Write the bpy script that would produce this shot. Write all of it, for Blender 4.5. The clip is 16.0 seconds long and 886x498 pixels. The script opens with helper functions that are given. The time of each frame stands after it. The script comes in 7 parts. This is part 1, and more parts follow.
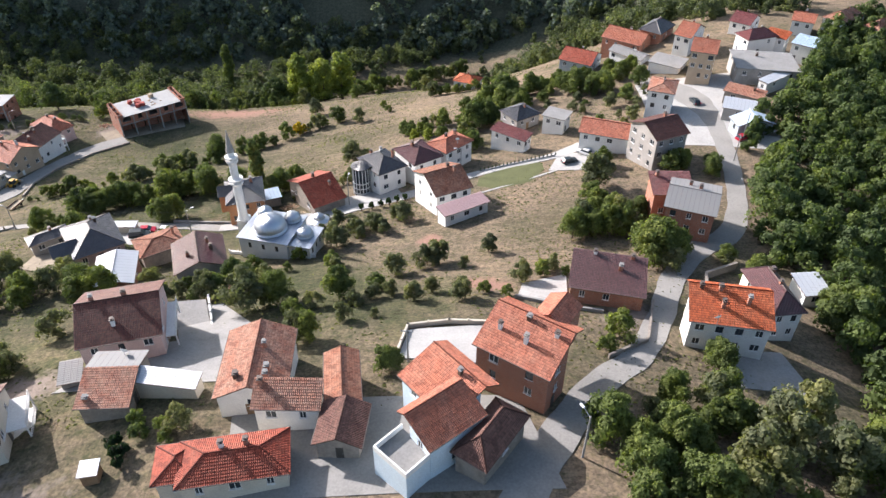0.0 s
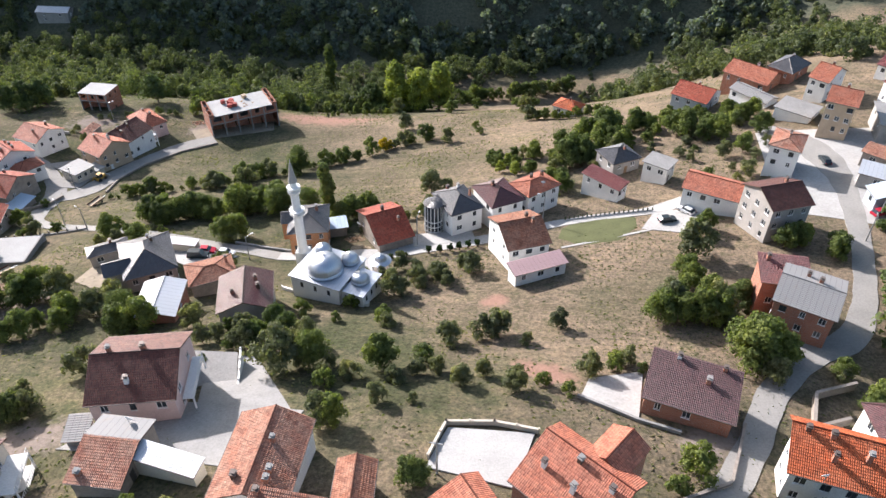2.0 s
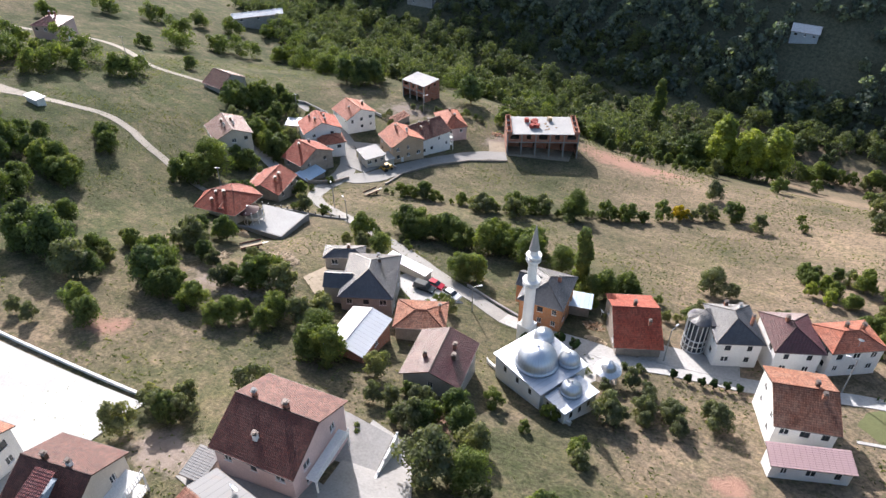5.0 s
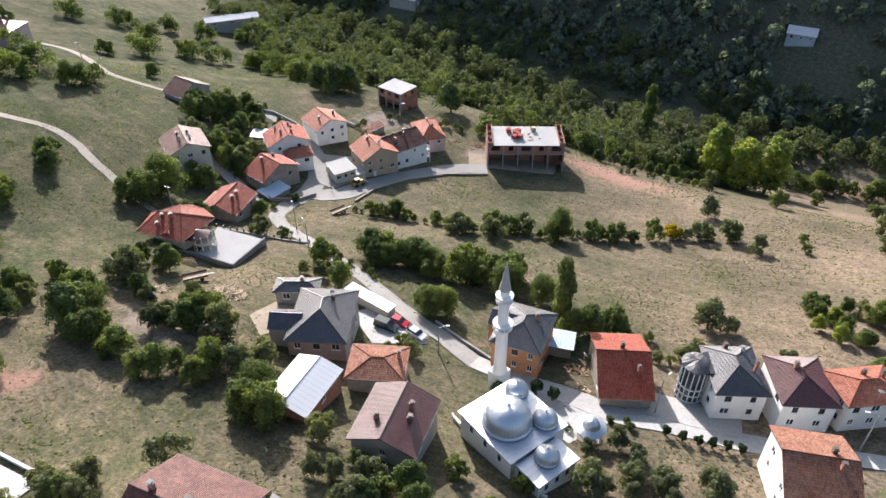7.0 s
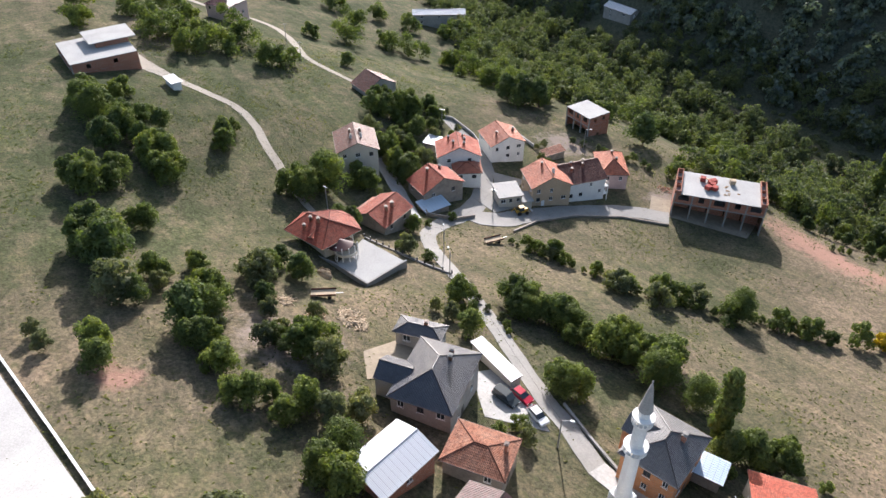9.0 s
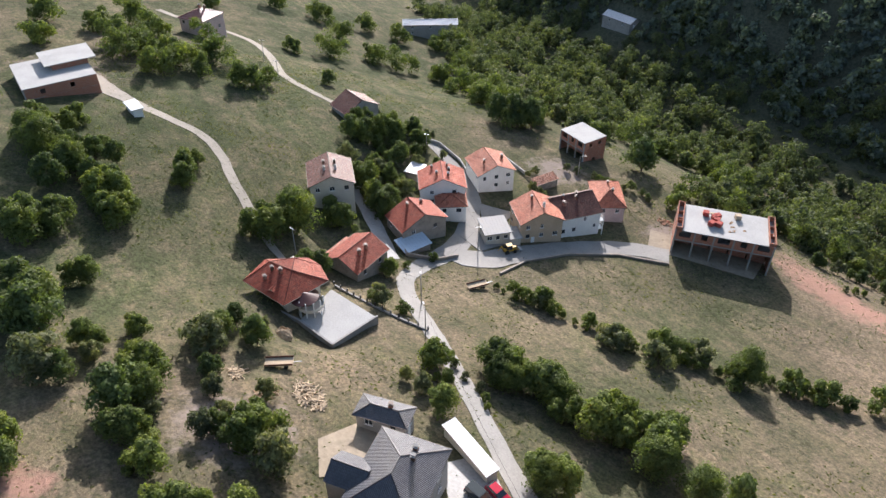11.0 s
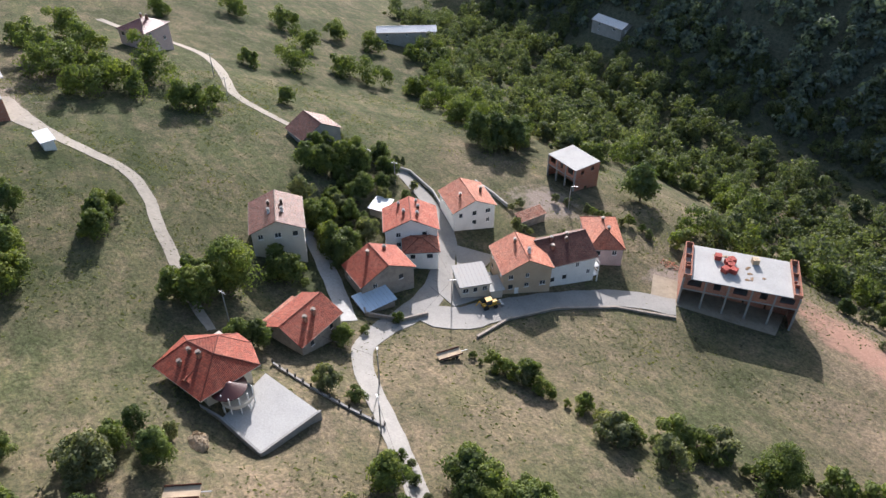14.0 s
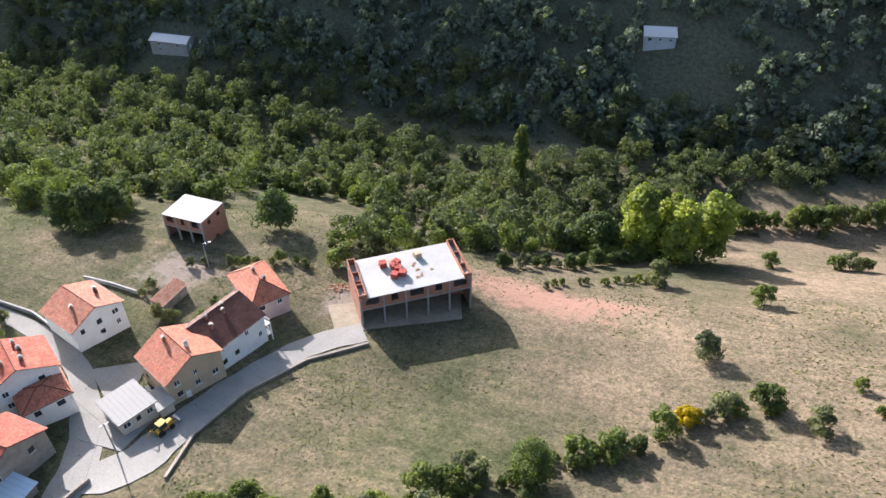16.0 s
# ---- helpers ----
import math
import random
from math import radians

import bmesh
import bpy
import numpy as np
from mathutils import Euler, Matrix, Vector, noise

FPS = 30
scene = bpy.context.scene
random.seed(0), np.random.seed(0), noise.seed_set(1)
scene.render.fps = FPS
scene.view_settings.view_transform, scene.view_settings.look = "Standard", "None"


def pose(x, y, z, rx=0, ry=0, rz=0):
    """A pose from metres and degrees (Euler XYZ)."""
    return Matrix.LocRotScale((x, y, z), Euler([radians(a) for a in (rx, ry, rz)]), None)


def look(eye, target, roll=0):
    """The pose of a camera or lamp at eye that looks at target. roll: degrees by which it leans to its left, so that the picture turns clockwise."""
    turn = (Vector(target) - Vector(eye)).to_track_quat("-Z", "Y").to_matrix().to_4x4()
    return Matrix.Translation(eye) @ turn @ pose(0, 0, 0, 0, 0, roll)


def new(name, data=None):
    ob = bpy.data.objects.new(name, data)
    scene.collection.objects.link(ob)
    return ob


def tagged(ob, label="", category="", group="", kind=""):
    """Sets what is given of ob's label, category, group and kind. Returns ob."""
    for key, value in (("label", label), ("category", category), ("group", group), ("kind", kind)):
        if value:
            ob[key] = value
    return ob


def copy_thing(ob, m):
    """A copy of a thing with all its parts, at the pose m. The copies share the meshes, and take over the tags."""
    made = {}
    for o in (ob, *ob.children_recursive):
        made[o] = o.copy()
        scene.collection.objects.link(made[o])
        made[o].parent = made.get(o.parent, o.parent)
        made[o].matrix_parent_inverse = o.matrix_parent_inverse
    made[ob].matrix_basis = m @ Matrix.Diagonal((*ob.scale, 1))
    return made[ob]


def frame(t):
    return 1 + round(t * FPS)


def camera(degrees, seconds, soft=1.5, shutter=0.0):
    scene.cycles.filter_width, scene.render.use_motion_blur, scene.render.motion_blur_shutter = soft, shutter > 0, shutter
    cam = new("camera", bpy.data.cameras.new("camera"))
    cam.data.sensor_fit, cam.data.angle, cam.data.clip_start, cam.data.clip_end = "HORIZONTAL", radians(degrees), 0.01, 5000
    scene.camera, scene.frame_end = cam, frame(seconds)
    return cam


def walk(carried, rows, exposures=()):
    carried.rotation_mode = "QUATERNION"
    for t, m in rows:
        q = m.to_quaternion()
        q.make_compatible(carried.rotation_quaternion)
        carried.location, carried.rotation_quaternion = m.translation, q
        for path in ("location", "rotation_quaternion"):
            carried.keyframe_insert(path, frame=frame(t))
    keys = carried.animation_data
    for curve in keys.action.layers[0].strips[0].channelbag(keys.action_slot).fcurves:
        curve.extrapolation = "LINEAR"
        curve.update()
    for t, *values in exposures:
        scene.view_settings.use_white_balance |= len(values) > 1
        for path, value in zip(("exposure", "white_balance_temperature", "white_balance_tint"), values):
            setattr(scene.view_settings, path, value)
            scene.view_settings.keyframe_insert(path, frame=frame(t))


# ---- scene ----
cam = camera(64.13, 16.0)
PATH = [
    (0.0, pose(-0.00, 0.00, 130.00, 52.04, -0.21, 0.16)),
    (0.5, pose(1.68, 4.85, 130.15, 51.96, -0.12, 1.62)),
    (1.0, pose(2.66, 9.78, 130.28, 51.84, -0.21, 5.97)),
    (1.5, pose(3.70, 14.87, 130.41, 51.74, -0.20, 6.85)),
    (2.0, pose(4.46, 19.84, 130.43, 51.65, -0.14, 9.99)),
    (2.5, pose(5.05, 24.68, 130.24, 51.67, -0.07, 16.26)),
    (3.0, pose(4.90, 29.55, 129.70, 51.70, -0.03, 22.68)),
    (3.5, pose(4.60, 34.54, 129.08, 51.73, -0.04, 29.34)),
    (4.0, pose(4.15, 39.33, 128.64, 51.78, -0.01, 35.95)),
    (6.5, pose(-1.21, 60.58, 123.08, 52.46, 0.02, 40.21)),
    (7.0, pose(-3.23, 64.46, 121.62, 52.49, 0.02, 38.67)),
    (7.5, pose(-5.56, 68.41, 120.42, 52.49, -0.05, 38.40)),
    (8.0, pose(-8.24, 72.50, 119.83, 52.48, -0.10, 43.26)),
    (8.5, pose(-10.71, 77.13, 119.98, 52.27, -0.22, 54.74)),
    (9.0, pose(-13.21, 81.47, 120.10, 52.27, -0.06, 56.40)),
    (9.5, pose(-16.08, 85.32, 120.42, 52.25, -0.03, 56.40)),
    (10.0, pose(-19.23, 89.15, 120.81, 52.17, -0.01, 56.44)),
    (12.5, pose(-36.94, 106.11, 115.31, 52.19, -0.20, 56.73)),
    (13.0, pose(-40.64, 109.56, 114.01, 52.18, -0.25, 56.81)),
    (13.5, pose(-44.27, 113.03, 112.77, 52.21, -0.18, 56.81)),
    (14.0, pose(-47.88, 116.76, 111.77, 52.22, -0.07, 55.52)),
    (14.5, pose(-51.49, 120.33, 110.83, 52.41, 0.11, 47.44)),
    (15.0, pose(-54.72, 123.94, 110.16, 52.48, 0.37, 39.50)),
    (15.5, pose(-58.33, 128.40, 109.83, 52.16, 0.80, 30.40)),
    (16.0, pose(-63.02, 134.00, 109.27, 51.69, 0.26, 20.24)),
]
walk(cam, PATH, [(0.0, 1.10), (3.5, 1.16), (7.0, 1.10), (10.0, 1.05), (13.0, 1.02), (14.5, 1.15), (16.0, 1.45)])

# ---- light ----
SUN_AZ, SUN_EL = radians(144.0), radians(24.6)
sun_dir = Vector((math.cos(SUN_AZ) * math.cos(SUN_EL), math.sin(SUN_AZ) * math.cos(SUN_EL), math.sin(SUN_EL)))
world = bpy.data.worlds.new("sky")
scene.world = world
world.use_nodes = True
wn = world.node_tree
sky = wn.nodes.new("ShaderNodeTexSky")
sky.sky_type, sky.sun_disc = "NISHITA", False
sky.sun_elevation, sky.sun_rotation = SUN_EL, radians(90.0) - SUN_AZ
sky.dust_density = 2.0
wn.links.new(sky.outputs[0], wn.nodes["Background"].inputs[0])
wn.nodes["Background"].inputs[1].default_value = 0.125
sun_data = bpy.data.lights.new("sun", "SUN")
sun_data.energy, sun_data.angle, sun_data.color = 5.0, radians(0.53), (1.0, 0.945, 0.965)
sun_lamp = new("sun", sun_data)
sun_lamp.matrix_world = look(sun_dir * 300, (0, 0, 0))


# ---- materials ----
def nodes_of(name, rough=0.9, metal=0.0):
    m = bpy.data.materials.new(name)
    m.use_nodes = True
    nt = m.node_tree
    b = nt.nodes["Principled BSDF"]
    b.inputs["Roughness"].default_value = rough
    b.inputs["Metallic"].default_value = metal
    b.inputs["Specular IOR Level"].default_value = 0.25
    return m, nt, b


def nd(nt, kind, **values):
    n = nt.nodes.new(kind)
    for k, v in values.items():
        n.inputs[k].default_value = v
    return n


def noise_node(nt, vec, scale, detail=5.0, rough=0.6):
    n = nd(nt, "ShaderNodeTexNoise", Scale=scale, Detail=detail, Roughness=rough)
    nt.links.new(vec, n.inputs["Vector"])
    return n.outputs["Fac"]


def ramp(nt, fac, stops):
    r = nt.nodes.new("ShaderNodeValToRGB")
    e = r.color_ramp.elements
    while len(e) < len(stops):
        e.new(0.5)
    for el, (p, c) in zip(e, stops):
        el.position = p
        el.color = (*c, 1.0) if len(c) == 3 else c
    nt.links.new(fac, r.inputs[0])
    return r.outputs[0]


def mix(nt, fac, a, b, mode="MIX"):
    n = nt.nodes.new("ShaderNodeMix")
    n.data_type, n.blend_type = "RGBA", mode
    for sock, v in ((n.inputs[0], fac), (n.inputs[6], a), (n.inputs[7], b)):
        if isinstance(v, (int, float)):
            sock.default_value = v
        elif isinstance(v, tuple):
            sock.default_value = (*v, 1.0)
        else:
            nt.links.new(v, sock)
    return n.outputs[2]


def calc(nt, op, a, b=0.0, c=0.0):
    n = nt.nodes.new("ShaderNodeMath")
    n.operation = op
    for sock, v in zip(n.inputs, (a, b, c)):
        if isinstance(v, (int, float)):
            sock.default_value = v
        else:
            nt.links.new(v, sock)
    return n.outputs[0]


def bump(nt, b, height, strength=0.4, dist=0.05):
    n = nd(nt, "ShaderNodeBump", Strength=strength, Distance=dist)
    nt.links.new(height, n.inputs["Height"])
    nt.links.new(n.outputs[0], b.inputs["Normal"])


def place(nt):
    return nt.nodes.new("ShaderNodeNewGeometry").outputs["Position"]


def obj_place(nt):
    return nt.nodes.new("ShaderNodeTexCoord").outputs["Object"]


def scaled(c, k):
    return tuple(min(1.0, v * k) for v in c)


def speckled(name, color, rough=0.9, metal=0.0, grain=6.0, stain=0.5, depth=0.3, dist=0.02, amount=0.25):
    """A plain surface with fine grain and broad stains."""
    m, nt, b = nodes_of(name, rough, metal)
    p = place(nt)
    base = ramp(nt, noise_node(nt, p, stain, 6), [(0.3, scaled(color, 1 - amount)), (0.55, color), (0.75, scaled(color, 1 + amount * 0.5))])
    fine = noise_node(nt, p, grain, 4)
    col = mix(nt, 0.35, base, ramp(nt, fine, [(0.3, scaled(color, 0.55)), (0.7, scaled(color, 1.25))]))
    nt.links.new(col, b.inputs["Base Color"])
    bump(nt, b, fine, depth, dist)
    return m


def tile_roof(name, color, worn, pitch_u=0.24, pitch_v=0.36, rough=0.8, wear=0.5, spec=0.25):
    """Rows of tiles: colour varies tile by tile, with faded and mossy patches."""
    m, nt, b = nodes_of(name, rough)
    b.inputs["Specular IOR Level"].default_value = spec
    uv = nt.nodes.new("ShaderNodeUVMap").outputs[0]
    sep = nt.nodes.new("ShaderNodeSeparateXYZ")
    nt.links.new(uv, sep.inputs[0])
    u = calc(nt, "DIVIDE", sep.outputs[0], pitch_u)
    v = calc(nt, "DIVIDE", sep.outputs[1], pitch_v)
    comb = nt.nodes.new("ShaderNodeCombineXYZ")
    nt.links.new(calc(nt, "FLOOR", u), comb.inputs[0])
    nt.links.new(calc(nt, "FLOOR", v), comb.inputs[1])
    wn_ = nt.nodes.new("ShaderNodeTexWhiteNoise")
    wn_.noise_dimensions = "2D"
    nt.links.new(comb.outputs[0], wn_.inputs["Vector"])
    p = place(nt)
    patch = noise_node(nt, p, 0.55, 6, 0.7)
    tone = mix(nt, ramp(nt, patch, [(0.5 - 0.2 * wear, (0, 0, 0)), (0.75, (1, 1, 1))]), color, worn)
    var = ramp(nt, wn_.outputs["Value"], [(0.0, (0.68, 0.66, 0.66)), (0.5, (1.0, 1.0, 1.0)), (1.0, (1.25, 1.2, 1.15))])
    col = mix(nt, 1.0, tone, var, "MULTIPLY")
    edge = calc(nt, "ABSOLUTE", calc(nt, "SUBTRACT", calc(nt, "FRACT", u), 0.5))
    joint = ramp(nt, edge, [(0.36, (1, 1, 1)), (0.5, (0.55, 0.5, 0.5))])
    col = mix(nt, 1.0, col, joint, "MULTIPLY")
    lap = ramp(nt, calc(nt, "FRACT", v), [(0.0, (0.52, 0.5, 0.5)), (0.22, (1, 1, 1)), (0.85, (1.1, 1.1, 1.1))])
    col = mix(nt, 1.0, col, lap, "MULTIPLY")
    rnd = nt.nodes.new("ShaderNodeObjectInfo").outputs["Random"]
    col = mix(nt, 1.0, col, ramp(nt, rnd, [(0, (0.85, 0.85, 0.85)), (1, (1.1, 1.1, 1.1))]), "MULTIPLY")
    nt.links.new(col, b.inputs["Base Color"])
    bump(nt, b, calc(nt, "SINE", calc(nt, "MULTIPLY", u, 6.2832)), 0.7, 0.05)
    return m


def sheet_roof(name, color, rough=0.45, metal=0.4, rust=(0.30, 0.22, 0.17)):
    """Ribbed sheet metal with seams and faint rust."""
    m, nt, b = nodes_of(name, rough, metal)
    uv = nt.nodes.new("ShaderNodeUVMap").outputs[0]
    sep = nt.nodes.new("ShaderNodeSeparateXYZ")
    nt.links.new(uv, sep.inputs[0])
    p = place(nt)
    dirt = noise_node(nt, p, 0.7, 7, 0.7)
    col = mix(nt, ramp(nt, dirt, [(0.55, (0, 0, 0)), (0.85, (0.6, 0.6, 0.6))]), color, rust)
    rib = calc(nt, "FRACT", calc(nt, "DIVIDE", sep.outputs[0], 0.9))
    col = mix(nt, 1.0, col, ramp(nt, rib, [(0.0, (0.55, 0.55, 0.57)), (0.10, (1, 1, 1))]), "MULTIPLY")
    nt.links.new(col, b.inputs["Base Color"])
    bump(nt, b, calc(nt, "SINE", calc(nt, "MULTIPLY", sep.outputs[0], 28.0)), 0.35, 0.03)
    return m


def brick_wall(name, color, mortar=(0.32, 0.28, 0.24)):
    m, nt, b = nodes_of(name, 0.95)
    o = obj_place(nt)
    sep = nt.nodes.new("ShaderNodeSeparateXYZ")
    nt.links.new(o, sep.inputs[0])
    comb = nt.nodes.new("ShaderNodeCombineXYZ")
    nt.links.new(calc(nt, "ADD", sep.outputs[0], sep.outputs[1]), comb.inputs[0])
    nt.links.new(sep.outputs[2], comb.inputs[1])
    br = nd(nt, "ShaderNodeTexBrick", Scale=1.0)
    br.inputs["Brick Width"].default_value, br.inputs["Row Height"].default_value = 0.34, 0.22
    br.inputs["Mortar Size"].default_value = 0.018
    br.inputs["Color1"].default_value = (*color, 1)
    br.inputs["Color2"].default_value = (*scaled(color, 0.7), 1)
    br.inputs["Mortar"].default_value = (*mortar, 1)
    nt.links.new(comb.outputs[0], br.inputs["Vector"])
    col = mix(nt, 0.3, br.outputs["Color"], ramp(nt, noise_node(nt, place(nt), 0.8, 6), [(0.3, scaled(color, 0.6)), (0.7, scaled(color, 1.2))]))
    nt.links.new(col, b.inputs["Base Color"])
    bump(nt, b, br.outputs["Fac"], -0.4, 0.02)
    return m


def leaf_mat(name, dark, light):
    m, nt, b = nodes_of(name, 0.75)
    g = nt.nodes.new("ShaderNodeNewGeometry")
    oi = nt.nodes.new("ShaderNodeObjectInfo").outputs["Random"]
    f = calc(nt, "ADD", calc(nt, "MULTIPLY", g.outputs["Random Per Island"], 0.6), calc(nt, "MULTIPLY", oi, 0.4))
    col = ramp(nt, f, [(0.0, dark), (0.6, tuple((a + c) / 2 for a, c in zip(dark, light))), (1.0, light)])
    drift = noise_node(nt, place(nt), 0.13, 3, 0.6)
    col = mix(nt, 1.0, col, ramp(nt, drift, [(0.32, (0.62, 0.66, 0.78)), (0.5, (1, 1, 1)), (0.68, (1.45, 1.32, 0.95))]), "MULTIPLY")
    nt.links.new(col, b.inputs["Base Color"])
    tr = nt.nodes.new("ShaderNodeBsdfTranslucent")
    nt.links.new(mix(nt, 1.0, col, (1.0, 1.1, 0.5), "MULTIPLY"), tr.inputs[0])
    ms = nd(nt, "ShaderNodeMixShader", Fac=0.44)
    nt.links.new(b.outputs[0], ms.inputs[1])
    nt.links.new(tr.outputs[0], ms.inputs[2])
    nt.links.new(ms.outputs[0], nt.nodes["Material Output"].inputs[0])
    return m


# bare ground with ragged edges: centre, half sizes, turn, colour
RED_EARTH, PALE_EARTH = (0.30, 0.178, 0.122), (0.26, 0.215, 0.165)
BARE_GROUND = [
    (-3, 119, 3.6, 2.6, 30, RED_EARTH), (7.4, 95.4, 6.5, 3.2, -10, RED_EARTH), (-99.7, 80.8, 5, 3, 40, RED_EARTH), (-40.5, 101, 4, 2.6, 20, RED_EARTH),
    (-86, 256, 21, 8, -12, RED_EARTH), (-72, 257, 14, 4, 10, RED_EARTH), (-123, 237, 8, 6, 40, PALE_EARTH), (-99, 107, 12, 8, 35, PALE_EARTH), (-252, 112, 20, 11, 20, PALE_EARTH),
    (-166, 233, 11, 8, 10, PALE_EARTH), (-62, 70, 8, 5, 10, PALE_EARTH), (-60, 46, 14, 7, 10, PALE_EARTH), (30, 84, 6, 4, 30, PALE_EARTH),
]


def meadow():
    """Dry late-summer grass: straw, green flushes, bare earth and dark tufts."""
    m, nt, b = nodes_of("meadow", 1.0)
    b.inputs["Specular IOR Level"].default_value = 0.05
    p = place(nt)
    sep = nt.nodes.new("ShaderNodeSeparateXYZ")
    nt.links.new(p, sep.inputs[0])
    broad = noise_node(nt, p, 0.018, 4, 0.55)
    west = calc(nt, "MULTIPLY_ADD", sep.outputs[0], -0.0014, -0.075)
    south = calc(nt, "MINIMUM", calc(nt, "MAXIMUM", calc(nt, "MULTIPLY_ADD", sep.outputs[1], -0.0022, 0.29), 0.0), 0.1)
    west = calc(nt, "ADD", west, calc(nt, "MULTIPLY", south, calc(nt, "MINIMUM", calc(nt, "MAXIMUM", calc(nt, "MULTIPLY", sep.outputs[0], -0.02), 0.0), 1.0)))
    f = calc(nt, "ADD", broad, calc(nt, "MINIMUM", west, 0.25))
    base = ramp(nt, f, [(0.36, (0.200, 0.160, 0.106)), (0.5, (0.144, 0.122, 0.078)), (0.62, (0.094, 0.094, 0.051)), (0.76, (0.066, 0.078, 0.037))])
    mid = noise_node(nt, p, 0.16, 8, 0.72)
    col = mix(nt, ramp(nt, mid, [(0.46, (0, 0, 0)), (0.72, (0.75, 0.75, 0.75))]), base, (0.200, 0.160, 0.108))
    col = mix(nt, ramp(nt, noise_node(nt, p, 0.09, 7, 0.7), [(0.55, (0, 0, 0)), (0.72, (0.7, 0.7, 0.7))]), col, (0.075, 0.084, 0.040))
    fine = noise_node(nt, p, 1.7, 8, 0.75)
    col = mix(nt, 1.0, col, ramp(nt, fine, [(0.3, (0.36, 0.38, 0.38)), (0.48, (0.92, 0.92, 0.92)), (0.68, (1.6, 1.55, 1.45))]), "MULTIPLY")
    clump = noise_node(nt, p, 0.62, 6, 0.8)
    col = mix(nt, 1.0, col, ramp(nt, clump, [(0.36, (0.62, 0.68, 0.60)), (0.48, (1.0, 1.0, 1.0)), (0.64, (1.22, 1.17, 1.10))]), "MULTIPLY")
    lie = nt.nodes.new("ShaderNodeMapping")
    lie.inputs["Rotation"].default_value = (0, 0, radians(-32))
    lie.inputs["Scale"].default_value = (0.05, 0.42, 0.2)
    nt.links.new(p, lie.inputs["Vector"])
    streak = noise_node(nt, lie.outputs[0], 1.0, 6, 0.7)
    col = mix(nt, 1.0, col, ramp(nt, streak, [(0.33, (0.80, 0.82, 0.78)), (0.5, (1.0, 1.0, 1.0)), (0.68, (1.18, 1.15, 1.10))]), "MULTIPLY")
    soft = noise_node(nt, p, 0.045, 5, 0.6)
    col = mix(nt, 1.0, col, ramp(nt, soft, [(0.34, (0.60, 0.66, 0.60)), (0.5, (0.88, 0.87, 0.86)), (0.66, (1.12, 1.08, 1.05))]), "MULTIPLY")
    tuft = noise_node(nt, p, 0.75, 3, 0.5)
    col = mix(nt, ramp(nt, tuft, [(0.57, (0, 0, 0)), (0.68, (0.5, 0.5, 0.5))]), col, (0.055, 0.066, 0.026))
    wood = calc(nt, "ADD", sep.outputs[1], calc(nt, "MULTIPLY", mid, 30.0))
    litter = ramp(nt, calc(nt, "MULTIPLY_ADD", wood, 0.01, -3.6), [(0.42, (0, 0, 0)), (0.56, (1, 1, 1))])
    col = mix(nt, litter, col, mix(nt, ramp(nt, clump, [(0.35, (0, 0, 0)), (0.62, (1, 1, 1))]), (0.040, 0.048, 0.030), (0.105, 0.108, 0.066)))
    ragged = calc(nt, "MULTIPLY_ADD", noise_node(nt, p, 0.35, 7, 0.75), 2.4, -1.2)
    for cx, cy, rx, ry, yaw, tone in BARE_GROUND:
        c_, s_ = math.cos(radians(yaw)), math.sin(radians(yaw))
        du = calc(nt, "SUBTRACT", sep.outputs[0], cx)
        dv = calc(nt, "SUBTRACT", sep.outputs[1], cy)
        a_ = calc(nt, "DIVIDE", calc(nt, "ADD", calc(nt, "MULTIPLY", du, c_), calc(nt, "MULTIPLY", dv, s_)), rx)
        b_ = calc(nt, "DIVIDE", calc(nt, "SUBTRACT", calc(nt, "MULTIPLY", dv, c_), calc(nt, "MULTIPLY", du, s_)), ry)
        d_ = calc(nt, "SQRT", calc(nt, "ADD", calc(nt, "MULTIPLY", a_, a_), calc(nt, "MULTIPLY", b_, b_)))
        m_ = ramp(nt, calc(nt, "ADD", d_, ragged), [(0.45, (0.85, 0.85, 0.85)), (1.0, (0, 0, 0))])
        earth = mix(nt, fine, scaled(tone, 0.62), scaled(tone, 1.25))
        col = mix(nt, m_, col, earth)
    col = mix(nt, 1.0, col, (1.0, 0.985, 1.12), "MULTIPLY")
    nt.links.new(col, b.inputs["Base Color"])
    bump(nt, b, fine, 0.9, 0.25)
    return m


